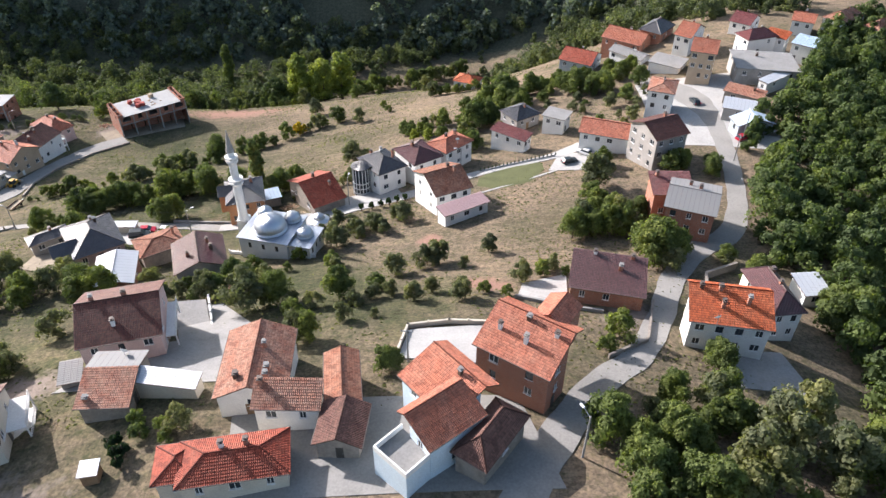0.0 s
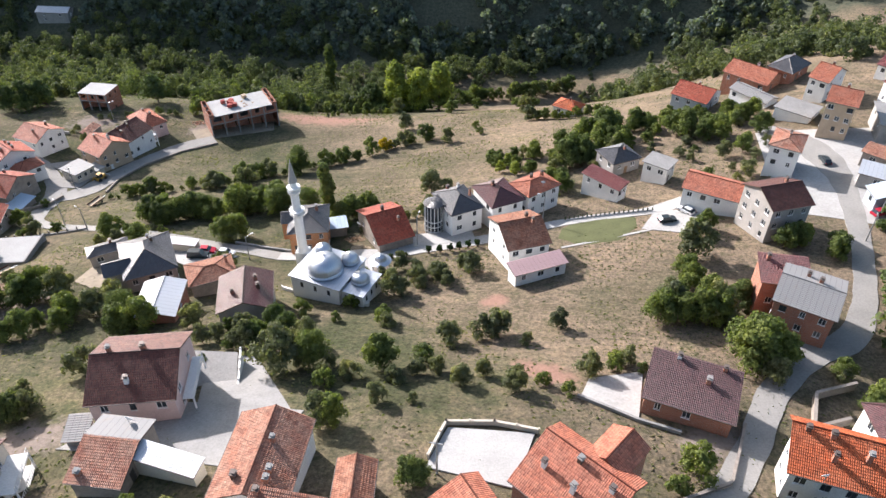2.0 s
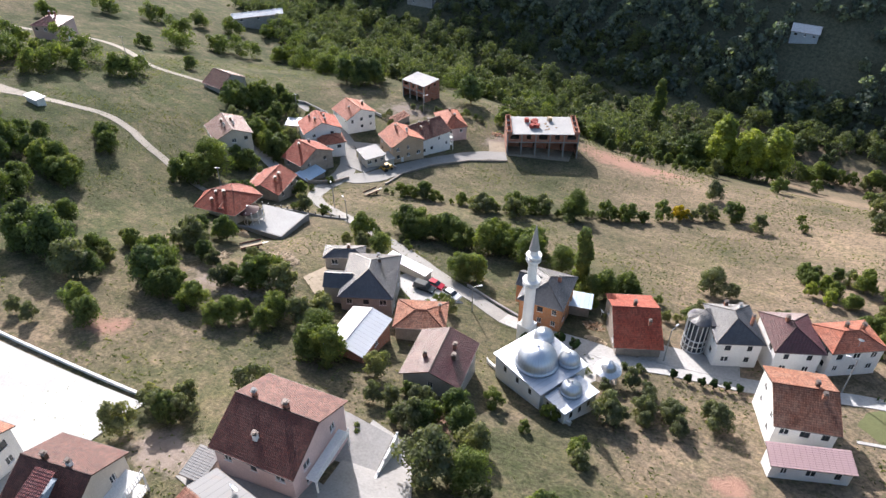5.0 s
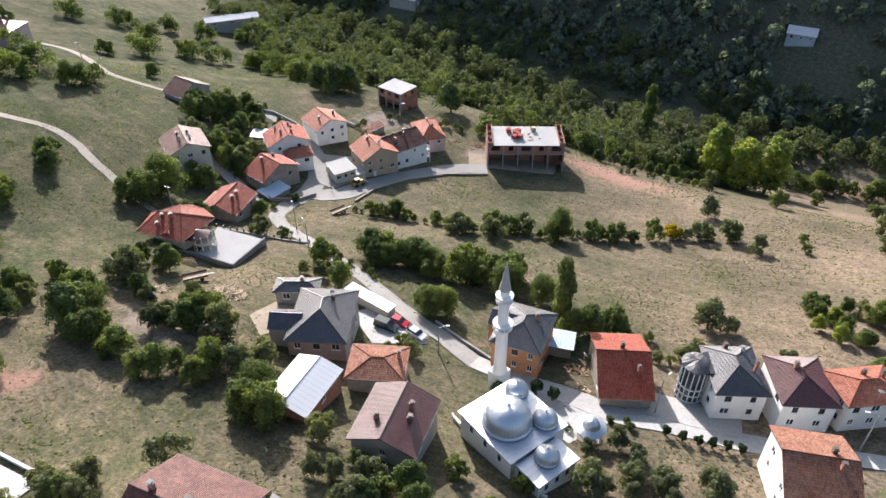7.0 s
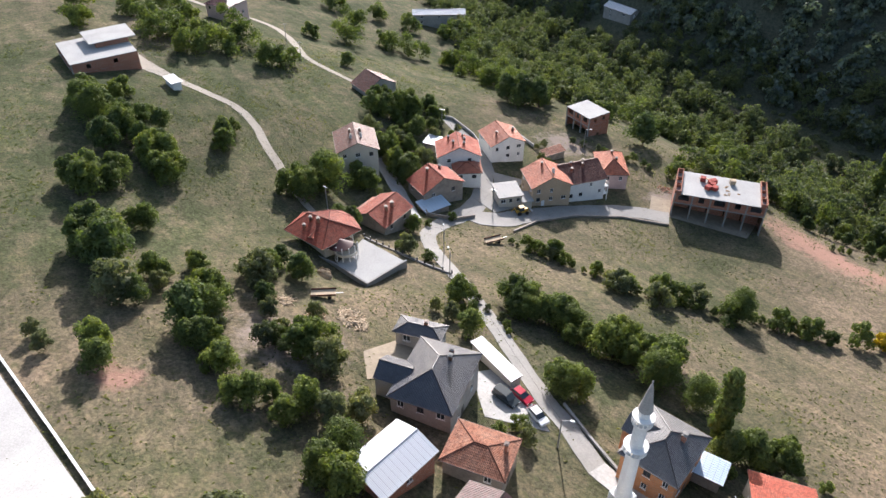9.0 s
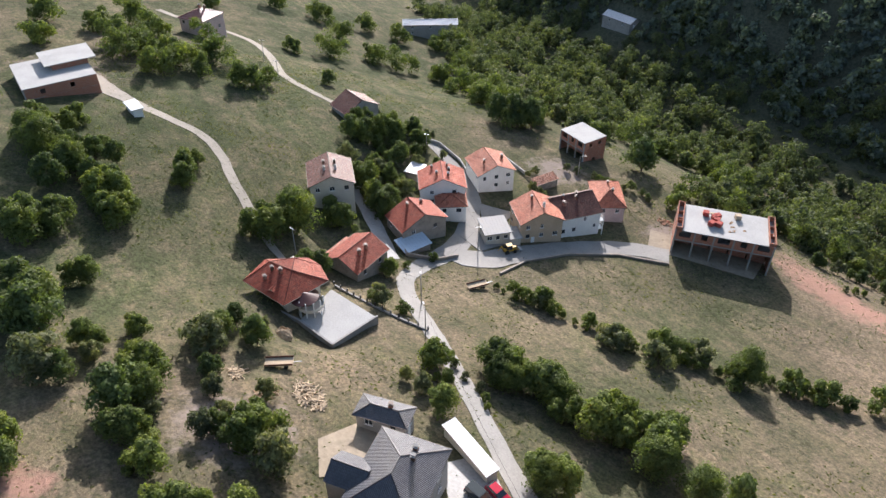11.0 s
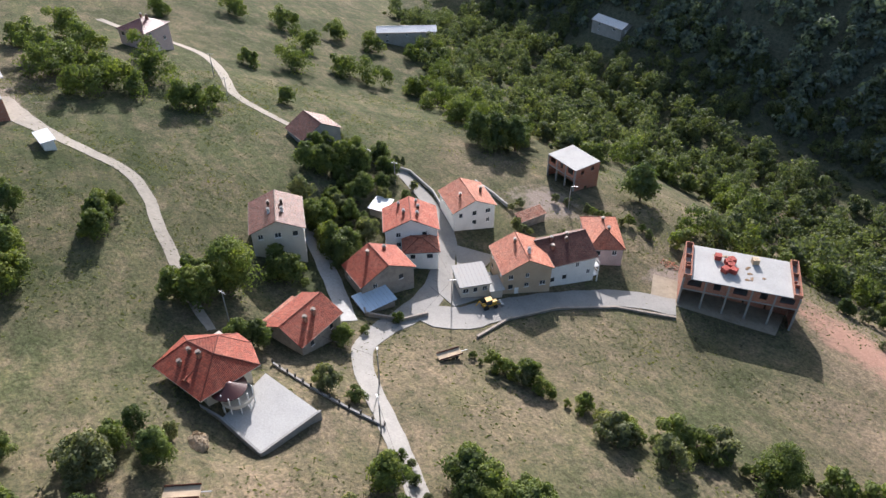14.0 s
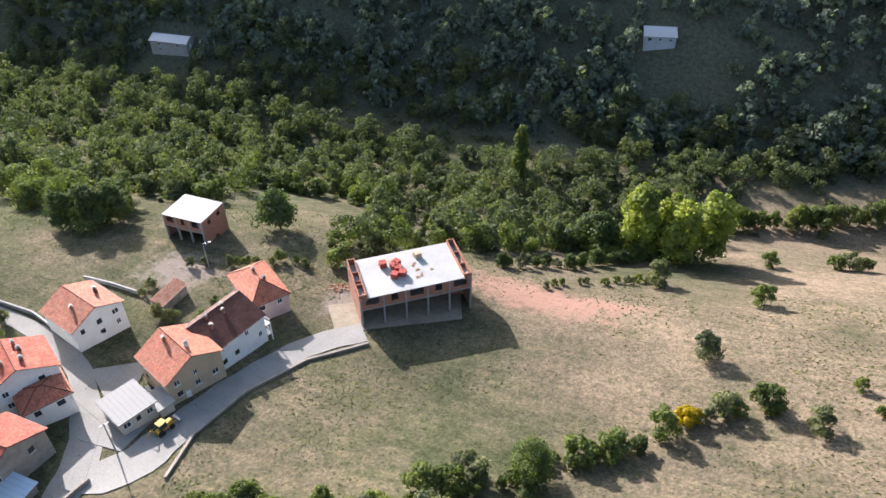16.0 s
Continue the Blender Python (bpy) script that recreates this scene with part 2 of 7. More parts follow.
MAT = {
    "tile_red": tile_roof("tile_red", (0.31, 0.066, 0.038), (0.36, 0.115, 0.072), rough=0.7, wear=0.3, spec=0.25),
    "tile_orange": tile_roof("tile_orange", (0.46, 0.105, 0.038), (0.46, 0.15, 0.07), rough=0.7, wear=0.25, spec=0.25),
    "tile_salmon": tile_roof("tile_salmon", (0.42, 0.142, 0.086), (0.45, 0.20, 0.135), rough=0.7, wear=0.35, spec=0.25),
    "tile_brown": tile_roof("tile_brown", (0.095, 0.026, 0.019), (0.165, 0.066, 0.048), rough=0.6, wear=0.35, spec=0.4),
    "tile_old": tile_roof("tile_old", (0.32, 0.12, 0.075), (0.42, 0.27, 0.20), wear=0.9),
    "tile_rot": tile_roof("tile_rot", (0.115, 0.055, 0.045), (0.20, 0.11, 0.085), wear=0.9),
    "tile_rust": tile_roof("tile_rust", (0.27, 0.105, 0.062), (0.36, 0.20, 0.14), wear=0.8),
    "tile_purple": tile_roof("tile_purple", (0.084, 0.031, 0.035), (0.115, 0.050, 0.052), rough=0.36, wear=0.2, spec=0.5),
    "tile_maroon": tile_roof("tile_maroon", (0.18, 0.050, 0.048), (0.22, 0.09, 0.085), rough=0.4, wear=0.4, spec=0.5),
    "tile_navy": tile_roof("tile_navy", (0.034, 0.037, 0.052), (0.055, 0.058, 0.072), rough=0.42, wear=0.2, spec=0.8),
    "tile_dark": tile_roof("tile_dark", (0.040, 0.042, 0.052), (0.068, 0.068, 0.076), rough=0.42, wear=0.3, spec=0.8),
    "metal_white": sheet_roof("metal_white", (0.50, 0.52, 0.55), 0.5, 0.1, (0.5, 0.48, 0.45)),
    "metal_grey": sheet_roof("metal_grey", (0.25, 0.245, 0.24), 0.7, 0.1),
    "metal_blue": sheet_roof("metal_blue", (0.48, 0.58, 0.68), 0.5, 0.2, (0.4, 0.42, 0.45)),
    "metal_pink": sheet_roof("metal_pink", (0.40, 0.27, 0.27), 0.55, 0.1),
    "zinc": sheet_roof("zinc", (0.47, 0.50, 0.55), 0.36, 0.8, (0.45, 0.45, 0.45)),
    "concrete": speckled("concrete", (0.27, 0.262, 0.252), 0.95, grain=3, stain=0.3),
    "slab": speckled("slab", (0.35, 0.345, 0.335), 0.8, grain=4, stain=0.18, amount=0.22),
    "pale": speckled("pale", (0.36, 0.35, 0.335), 0.9, grain=2, stain=0.2, amount=0.2),
    "asphalt": speckled("asphalt", (0.255, 0.244, 0.228), 0.95, grain=3, stain=0.12, amount=0.3),
    "dirt_track": speckled("dirt_track", (0.285, 0.258, 0.222), 1.0, grain=1.5, stain=0.15, amount=0.3, depth=0.6, dist=0.08),
    "soil": speckled("soil", (0.255, 0.160, 0.105), 1.0, grain=1.3, stain=0.2, amount=0.35, depth=0.8, dist=0.12),
    "bare": speckled("bare", (0.27, 0.225, 0.17), 1.0, grain=1.0, stain=0.2, amount=0.35, depth=0.8, dist=0.12),
    "white": speckled("white", (0.72, 0.71, 0.69), 0.9, stain=0.35, amount=0.15),
    "cream": speckled("cream", (0.55, 0.50, 0.42), 0.9, stain=0.35, amount=0.2),
    "pink": speckled("pink", (0.58, 0.43, 0.40), 0.9, stain=0.35, amount=0.2),
    "tan": speckled("tan", (0.46, 0.35, 0.25), 0.9, stain=0.35, amount=0.2),
    "grey": speckled("grey", (0.34, 0.32, 0.30), 0.95, stain=0.35, amount=0.3),
    "stone": speckled("stone", (0.29, 0.25, 0.215), 0.95, grain=2.5, stain=0.6, amount=0.4, depth=0.7, dist=0.05),
    "paleblue": speckled("paleblue", (0.56, 0.65, 0.72), 0.9, stain=0.35, amount=0.15),
    "bluegrey": speckled("bluegrey", (0.33, 0.38, 0.43), 0.9, stain=0.35, amount=0.2),
    "brick": brick_wall("brick", (0.34, 0.135, 0.085)),
    "clay": speckled("clay", (0.36, 0.075, 0.06), 0.85, grain=5, amount=0.3),
    "board_dark": speckled("board_dark", (0.115, 0.075, 0.055), 0.85, grain=6, amount=0.3),
    "gutter": speckled("gutter", (0.16, 0.13, 0.115), 0.55, 0.3, amount=0.2),
    "brickband": brick_wall("brickband", (0.52, 0.22, 0.09)),
    "frame_white": speckled("frame_white", (0.75, 0.75, 0.75), 0.5, amount=0.1),
    "frame_dark": speckled("frame_dark", (0.06, 0.055, 0.05), 0.5, amount=0.1),
    "wood": speckled("wood", (0.27, 0.17, 0.10), 0.85, grain=8, amount=0.35),
    "wood_pale": speckled("wood_pale", (0.46, 0.36, 0.25), 0.9, grain=6, amount=0.35),
    "bark": speckled("bark", (0.12, 0.09, 0.065), 1.0, grain=8, amount=0.3),
    "steel": speckled("steel", (0.40, 0.41, 0.42), 0.5, 0.7, amount=0.15),
    "red_paint": speckled("red_paint", (0.42, 0.02, 0.045), 0.3, amount=0.1),
    "black_paint": speckled("black_paint", (0.035, 0.045, 0.05), 0.3, amount=0.1),
    "white_paint": speckled("white_paint", (0.72, 0.72, 0.72), 0.3, amount=0.08),
    "yellow_paint": speckled("yellow_paint", (0.48, 0.28, 0.04), 0.5, amount=0.2),
    "rubber": speckled("rubber", (0.025, 0.025, 0.025), 0.9, amount=0.2),
    "meadow": meadow(),
    "leaf_lawn": speckled("leaf_lawn", (0.095, 0.102, 0.045), 1.0, grain=3, stain=0.3, amount=0.25),
    "leaf_mid": leaf_mat("leaf_mid", (0.069, 0.092, 0.030), (0.178, 0.218, 0.063)),
    "leaf_olive": leaf_mat("leaf_olive", (0.086, 0.099, 0.051), (0.204, 0.215, 0.110)),
    "leaf_dark": leaf_mat("leaf_dark", (0.046, 0.068, 0.027), (0.124, 0.165, 0.057)),
    "leaf_lime": leaf_mat("leaf_lime", (0.110, 0.148, 0.028), (0.310, 0.350, 0.080)),
    "leaf_yellow": leaf_mat("leaf_yellow", (0.260, 0.190, 0.012), (0.460, 0.360, 0.030)),
    "leaf_cypress": leaf_mat("leaf_cypress", (0.015, 0.033, 0.013), (0.045, 0.078, 0.030)),
    # distance haze on the hillside is put into this bluer, paler leaf colour
    "leaf_wood_haze": leaf_mat("leaf_wood_haze", (0.078, 0.102, 0.092), (0.205, 0.245, 0.190)),
    "leaf_valley": leaf_mat("leaf_valley", (0.050, 0.066, 0.038), (0.142, 0.166, 0.080)),
}
pane_m, pane_nt, pane_b = nodes_of("glass_pane", 0.08)
pane_b.inputs["Base Color"].default_value = (0.035, 0.042, 0.05, 1)
pane_b.inputs["Specular IOR Level"].default_value = 0.6
MAT["pane"] = pane_m


# ---- building blocks ----
def part(name, bm, material, parent, label=""):
    me = bpy.data.meshes.new(name)
    bm.to_mesh(me)
    bm.free()
    me.materials.append(MAT[material])
    ob = new(name, me)
    ob.parent = parent
    if label:
        ob["label"] = label
    return ob


def thing(name, m, label, category, group="", kind=""):
    ob = new(name)
    ob.empty_display_size = 0.5
    ob.matrix_world = m
    return tagged(ob, label, category, group, kind)


def solid(bm, x0, x1, y0, y1, z0, z1):
    vs = [bm.verts.new(c) for c in ((x0, y0, z0), (x1, y0, z0), (x1, y1, z0), (x0, y1, z0), (x0, y0, z1), (x1, y0, z1), (x1, y1, z1), (x0, y1, z1))]
    for f in ((0, 3, 2, 1), (4, 5, 6, 7), (0, 1, 5, 4), (1, 2, 6, 5), (2, 3, 7, 6), (3, 0, 4, 7)):
        bm.faces.new([vs[i] for i in f])
    return vs


def box(*sizes, bevel=0.0):
    bm = bmesh.new()
    solid(bm, *sizes)
    if bevel:
        bmesh.ops.bevel(bm, geom=list(bm.edges), offset=bevel, segments=2, affect="EDGES", profile=0.5)
    return bm


def tube(bm, a, b, ra, rb, n=8):
    a, b = Vector(a), Vector(b)
    q = (b - a).to_track_quat("Z", "Y")
    r0 = [bm.verts.new(a + q @ Vector((math.cos(k * 6.2832 / n) * ra, math.sin(k * 6.2832 / n) * ra, 0))) for k in range(n)]
    r1 = [bm.verts.new(b + q @ Vector((math.cos(k * 6.2832 / n) * rb, math.sin(k * 6.2832 / n) * rb, 0))) for k in range(n)]
    for k in range(n):
        bm.faces.new((r0[k], r0[(k + 1) % n], r1[(k + 1) % n], r1[k]))
    bm.faces.new(r1)
    bm.faces.new(r0[::-1])


def spun(bm, profile, n=24, cx=0.0, cy=0.0):
    """A body of revolution from (radius, height) pairs."""
    rings = []
    for r, z in profile:
        rings.append([bm.verts.new((cx + r * math.cos(k * 2 * math.pi / n), cy + r * math.sin(k * 2 * math.pi / n), z)) for k in range(n)])
    for a, b in zip(rings, rings[1:]):
        for k in range(n):
            bm.faces.new((a[k], a[(k + 1) % n], b[(k + 1) % n], b[k]))
    bm.faces.new(rings[-1])
    bm.faces.new(rings[0][::-1])


# ---- the lie of the land: a coarse table of heights, smoothly joined ----
HEIGHTS = [
    [46, 39, 32, 22, 7, -9, -26, -42],
    [44, 37, 30, 18, 4, -13, -26, -40],
    [44, 37, 31, 21, 2, -16, -26, -39],
    [44, 39, 32, 18, 5, -6, -25, -41],
    [46, 40, 26, 10, 3, -2, -25, -42],
    [49, 44, 33, 19, 5, -3, -25, -40],
    [57, 54, 37, 26, 14, 3, -18, -38],
    [64, 55, 44, 36, 29, 14, -8, -35],
    [53, 45, 44, 43, 41, 35, 15, -16],
    [40, 37, 37, 36, 40, 42, 29, 10],
]


def cubic(t):
    return np.stack([-0.5 * t + t * t - 0.5 * t**3, 1 - 2.5 * t * t + 1.5 * t**3, 0.5 * t + 2 * t * t - 1.5 * t**3, -0.5 * t * t + 0.5 * t**3], -1)


TABLE = np.array(HEIGHTS, float)


def heights(x, y):
    x, y = np.asarray(x, float), np.asarray(y, float)
    a = np.clip((x + 390.0) / 60.0, 0, TABLE.shape[0] - 1.0001)
    b = np.clip((y - 20.0) / 48.0, 0, TABLE.shape[1] - 1.0001)
    i, j = a.astype(int), b.astype(int)
    wa, wb = cubic(a - i), cubic(b - j)
    z = np.zeros(x.shape)
    for p in range(4):
        for q in range(4):
            z = z + wa[..., p] * wb[..., q] * TABLE[np.clip(i + p - 1, 0, TABLE.shape[0] - 1), np.clip(j + q - 1, 0, TABLE.shape[1] - 1)]
    pad = np.exp(-(((x + 123) / 10.5) ** 2 + ((y - 133.5) / 9.5) ** 2) ** 2)
    z = z * (1 - pad) + 21.5 * pad
    d = np.maximum(y - (392 + 0.06 * (x + 100)), 0)
    return z + 85.0 * np.tanh((np.sqrt(d * d + 400) - 20) / 85.0)


def ground_at(x, y):
    return float(heights(np.array([x]), np.array([y]))[0])


def mesh_from(name, verts, faces, material, smooth=False):
    me = bpy.data.meshes.new(name)
    me.from_pydata(verts, [], faces)
    me.materials.append(MAT[material])
    if smooth:
        me.polygons.foreach_set("use_smooth", [True] * len(me.polygons))
    me.update()
    return me


def land():
    xs = np.concatenate([np.linspace(-1600, -420, 24), np.arange(-400, 181, 2.5), np.linspace(200, 1400, 24)])
    ys = np.concatenate([np.linspace(-1200, 0, 24), np.arange(10, 471, 2.5), np.linspace(490, 2000, 30)])
    gx, gy = np.meshgrid(xs, ys, indexing="ij")
    gz = heights(gx, gy)
    rough = np.sin(gx * 0.83 + np.sin(gy * 0.37)) * np.sin(gy * 0.71 + np.sin(gx * 0.29)) * 0.05
    gz = gz + rough
    verts = np.stack([gx, gy, gz], -1).reshape(-1, 3)
    n = len(ys)
    i, j = np.meshgrid(np.arange(len(xs) - 1), np.arange(n - 1), indexing="ij")
    k = (i * n + j).ravel()
    faces = np.stack([k, k + n, k + n + 1, k + 1], -1)
    ob = new("ground", mesh_from("ground", verts.tolist(), faces.tolist(), "meadow", True))
    tagged(ob, "dry late-summer meadow slope falling into a wooded valley", "ground", kind="structure")


land()


def smooth_line(pts, step=2.0):
    """A smooth polyline through the points, with a width at each."""
    p = np.array([pts[0], *pts, pts[-1]], float)
    out = []
    for k in range(1, len(p) - 2):
        n = max(2, int(np.hypot(*(p[k + 1] - p[k])[:2]) / step))
        out += [cubic(np.array(t)) @ p[k - 1:k + 3] for t in np.arange(n) / n]
    return np.array([*out, p[-1]])


def strip(name, pts, material, label, category, lift=0.12, kind="structure", thick=0.5):
    """A road or path laid over the land: (x, y, width) points."""
    line = smooth_line(pts)
    d = np.gradient(line[:, :2], axis=0)
    d /= np.linalg.norm(d, axis=1)[:, None] + 1e-9
    nrm = np.stack([-d[:, 1], d[:, 0]], -1)
    verts, faces = [], []
    cols = 5
    for k, (x, y, w) in enumerate(line):
        for c in range(cols):
            s = (c / (cols - 1) - 0.5) * w * (1 + 0.05 * math.sin(k * 1.7 + c))
            px, py = x + nrm[k, 0] * s, y + nrm[k, 1] * s
            verts.append((px, py, ground_at(px, py) + lift))
        verts.append((verts[-1][0], verts[-1][1], verts[-1][2] - thick))
        verts.append((verts[-cols - 1][0], verts[-cols - 1][1], verts[-cols - 1][2] - thick))
    m = cols + 2
    for k in range(len(line) - 1):
        for c in range(cols - 1):
            faces.append((k * m + c + 1, k * m + c, (k + 1) * m + c, (k + 1) * m + c + 1))
        faces.append((k * m + cols, k * m + cols - 1, (k + 1) * m + cols - 1, (k + 1) * m + cols))
        faces.append((k * m, k * m + cols + 1, (k + 1) * m + cols + 1, (k + 1) * m))
    ob = new(name, mesh_from(name, verts, faces, material, False))
    return tagged(ob, label, category, kind=kind)


def patch(name, cx, cy, rx, ry, yaw, material, label, category, lift=0.14, seed=0, wobble=0.22, flat=None):
    """An irregular patch of ground cover lying on the land."""
    rg = random.Random(seed)
    n, rings = 26, 5
    ph = [rg.uniform(0, 6.28) for _ in range(4)]
    ca, sa = math.cos(radians(yaw)), math.sin(radians(yaw))
    verts, faces = [], []
    for r in range(rings + 1):
        for k in range(n):
            a = k * 2 * math.pi / n
            w = 1 + wobble * (0.5 * math.sin(2 * a + ph[0]) + 0.35 * math.sin(3 * a + ph[1]) + 0.3 * math.sin(7 * a + ph[2]))
            u, v = rx * math.cos(a) * w * (r / rings), ry * math.sin(a) * w * (r / rings)
            x, y = cx + u * ca - v * sa, cy + u * sa + v * ca
            z = (ground_at(x, y) if flat is None else flat) + (lift if r < rings else lift - 0.2)
            verts.append((x, y, z))
    for r in range(rings):
        for k in range(n):
            faces.append((r * n + k, r * n + n + k, r * n + n + (k + 1) % n, r * n + (k + 1) % n))
    return tagged(new(name, mesh_from(name, verts, faces, material, True)), label, category, kind="structure")


def yard(name, corners, material, label, category, lift=0.15, z=None):
    """A paved yard on four corners, following the land or level at z."""
    c = [Vector((x, y, 0)) for x, y in corners]
    n = 9
    verts, faces = [], []
    for i in range(n):
        for j in range(n):
            u, v = i / (n - 1), j / (n - 1)
            p = (c[0] * (1 - u) + c[1] * u) * (1 - v) + (c[3] * (1 - u) + c[2] * u) * v
            verts.append((p.x, p.y, (ground_at(p.x, p.y) if z is None else z) + lift))
    for i in range(n - 1):
        for j in range(n - 1):
            faces.append((i * n + j, i * n + n + j, i * n + n + j + 1, i * n + j + 1))
    rim = [i * n for i in range(n)] + [(n - 1) * n + j for j in range(1, n)] + [i * n + n - 1 for i in range(n - 2, -1, -1)] + [j for j in range(n - 2, 0, -1)]
    low = len(verts)
    for k in rim:
        x, y, zz = verts[k]
        verts.append((x, y, min(zz - 0.5, ground_at(x, y) - 0.3)))
    for k in range(len(rim)):
        k2 = (k + 1) % len(rim)
        faces.append((rim[k2], rim[k], low + k, low + k2))
    return tagged(new(name, mesh_from(name, verts, faces, material)), label, category, kind="structure")


def low_wall(name, pts, h, w, material, label, category="wall", posts=0.0, post_h=0.35, z=None, rail=None):
    """A free-standing wall along a line, with coping and posts."""
    line = np.array(pts, float)
    top = thing(name, pose(line[0][0], line[0][1], ground_at(*line[0])), label, category)
    o = Vector((line[0][0], line[0][1], ground_at(*line[0])))
    bm, cap = bmesh.new(), bmesh.new()
    for a, b in zip(line, line[1:]):
        ln = float(np.hypot(*(b - a)))
        n = max(1, int(ln / 3.0))
        d = (b - a) / ln
        nr = np.array([-d[1], d[0]])
        for k in range(n):
            p, q = a + (b - a) * k / n, a + (b - a) * (k + 1) / n
            zp, zq = (ground_at(*p), ground_at(*q)) if z is None else (z, z)
            gl = min(ground_at(*p), ground_at(*q)) - 0.4
            for mesh, e, z0p, z0q, z1p, z1q in ((bm, w / 2, gl, gl, zp + h, zq + h), (cap, w / 2 + 0.06, zp + h, zq + h, zp + h + 0.08, zq + h + 0.08)):
                vs = []
                for pt, za, zb in ((p, z0p, z1p), (q, z0q, z1q)):
                    for sd in (-1, 1):
                        for zz in (za, zb):
                            vs.append(mesh.verts.new((pt[0] + nr[0] * e * sd - o.x, pt[1] + nr[1] * e * sd - o.y, zz - o.z)))
                for f in ((0, 4, 5, 1), (2, 3, 7, 6), (1, 5, 7, 3), (0, 2, 6, 4), (0, 1, 3, 2), (4, 6, 7, 5)):
                    mesh.faces.new([vs[i] for i in f])
        if posts:
            m = max(1, int(ln / posts))
            for k in range(m + 1):
                p = a + (b - a) * k / m
                zz = (ground_at(*p) if z is None else z) + h - o.z
                pw = bmesh.new()
                solid(pw, p[0] - o.x - 0.13, p[0] - o.x + 0.13, p[1] - o.y - 0.13, p[1] - o.y + 0.13, zz, zz + post_h)
                part("post", pw, material if rail is None else rail, top)
    part("wall_body", bm, material, top)
    part("coping", cap, material if rail is None else "concrete", top)
    return top


# ---- houses ----
def roof_slope(bm, uvl, e0, e1, r1, r0, lift=0.05, course=0.36):
    """Tile courses from the eave e0-e1 up to the top edge r0-r1; each course laps over the one below."""
    e0, e1, r0, r1 = (Vector(v) for v in (e0, e1, r0, r1))
    along = (e1 - e0).normalized()
    rise = ((r0 + r1) / 2 - (e0 + e1) / 2)
    up = rise - along * rise.dot(along)
    nrm = along.cross(up).normalized()
    if nrm.z < 0:
        nrm = -nrm
    ln = up.length
    n = max(1, int(ln / course))
    flip = along.cross(up).z < 0
    for k in range(n):
        t0, t1 = k / n, (k + 1) / n
        a, b = e0.lerp(r0, t0), e1.lerp(r1, t0)
        c, d = e1.lerp(r1, t1), e0.lerp(r0, t1)
        quad = [a + nrm * lift, b + nrm * lift, c, d]
        foot = [a, b, b + nrm * lift, a + nrm * lift]
        for q, vv in ((quad, (t0, t0, t1, t1)), (foot, (t0, t0, t0, t0))):
            vs = [bm.verts.new(p) for p in q]
            uvs = [((p - e0).dot(along), v * n * course + 0.01) for p, v in zip(q, vv)]
            if flip:
                vs, uvs = vs[::-1], uvs[::-1]
            if (vs[0].co - vs[1].co).length < 1e-5 or (vs[2].co - vs[3].co).length < 1e-5:
                keep = []
                for v, w in zip(vs, uvs):
                    if not any((v.co - o.co).length < 1e-5 for o, _ in keep):
                        keep.append((v, w))
                vs, uvs = [o for o, _ in keep], [w for _, w in keep]
            if len(vs) < 3:
                continue
            f = bm.faces.new(vs)
            for lp, w in zip(f.loops, uvs):
                lp[uvl].uv = w


def ridge_cap(bm, a, b, r=0.11):
    a, b = Vector(a), Vector(b)
    n = max(1, int((b - a).length / 0.45))
    for k in range(n):
        tube(bm, a.lerp(b, k / n), a.lerp(b, (k + 0.98) / n), r * 1.1, r * 0.9, 6)


def wall_sheet(bm, a, b, z0, z1, holes, t=0.16):
    """One outer wall face from a to b with window holes (u0, u1, v0, v1) and their reveals."""
    a, b = Vector(a), Vector(b)
    d = (b - a)
    ln = d.length
    d.normalize()
    inn = Vector((-d.y, d.x, 0))
    us = sorted({0.0, ln, *[h[0] for h in holes], *[h[1] for h in holes]})
    vs = sorted({z0, z1, *[h[2] for h in holes], *[h[3] for h in holes]})
    pt = lambda u, v, k=0.0: bm.verts.new((a.x + d.x * u + inn.x * k, a.y + d.y * u + inn.y * k, v))
    for u0, u1 in zip(us, us[1:]):
        for v0, v1 in zip(vs, vs[1:]):
            um, vm = (u0 + u1) / 2, (v0 + v1) / 2
            if any(h[0] < um < h[1] and h[2] < vm < h[3] for h in holes):
                continue
            bm.faces.new((pt(u0, v0), pt(u1, v0), pt(u1, v1), pt(u0, v1)))
    for u0, u1, v0, v1 in holes:
        q = [(u0, v0), (u1, v0), (u1, v1), (u0, v1)]
        for (p0, p1), (q0, q1) in zip(q, q[1:] + q[:1]):
            bm.faces.new((pt(p0, p1), pt(p0, p1, t), pt(q0, q1, t), pt(q0, q1)))


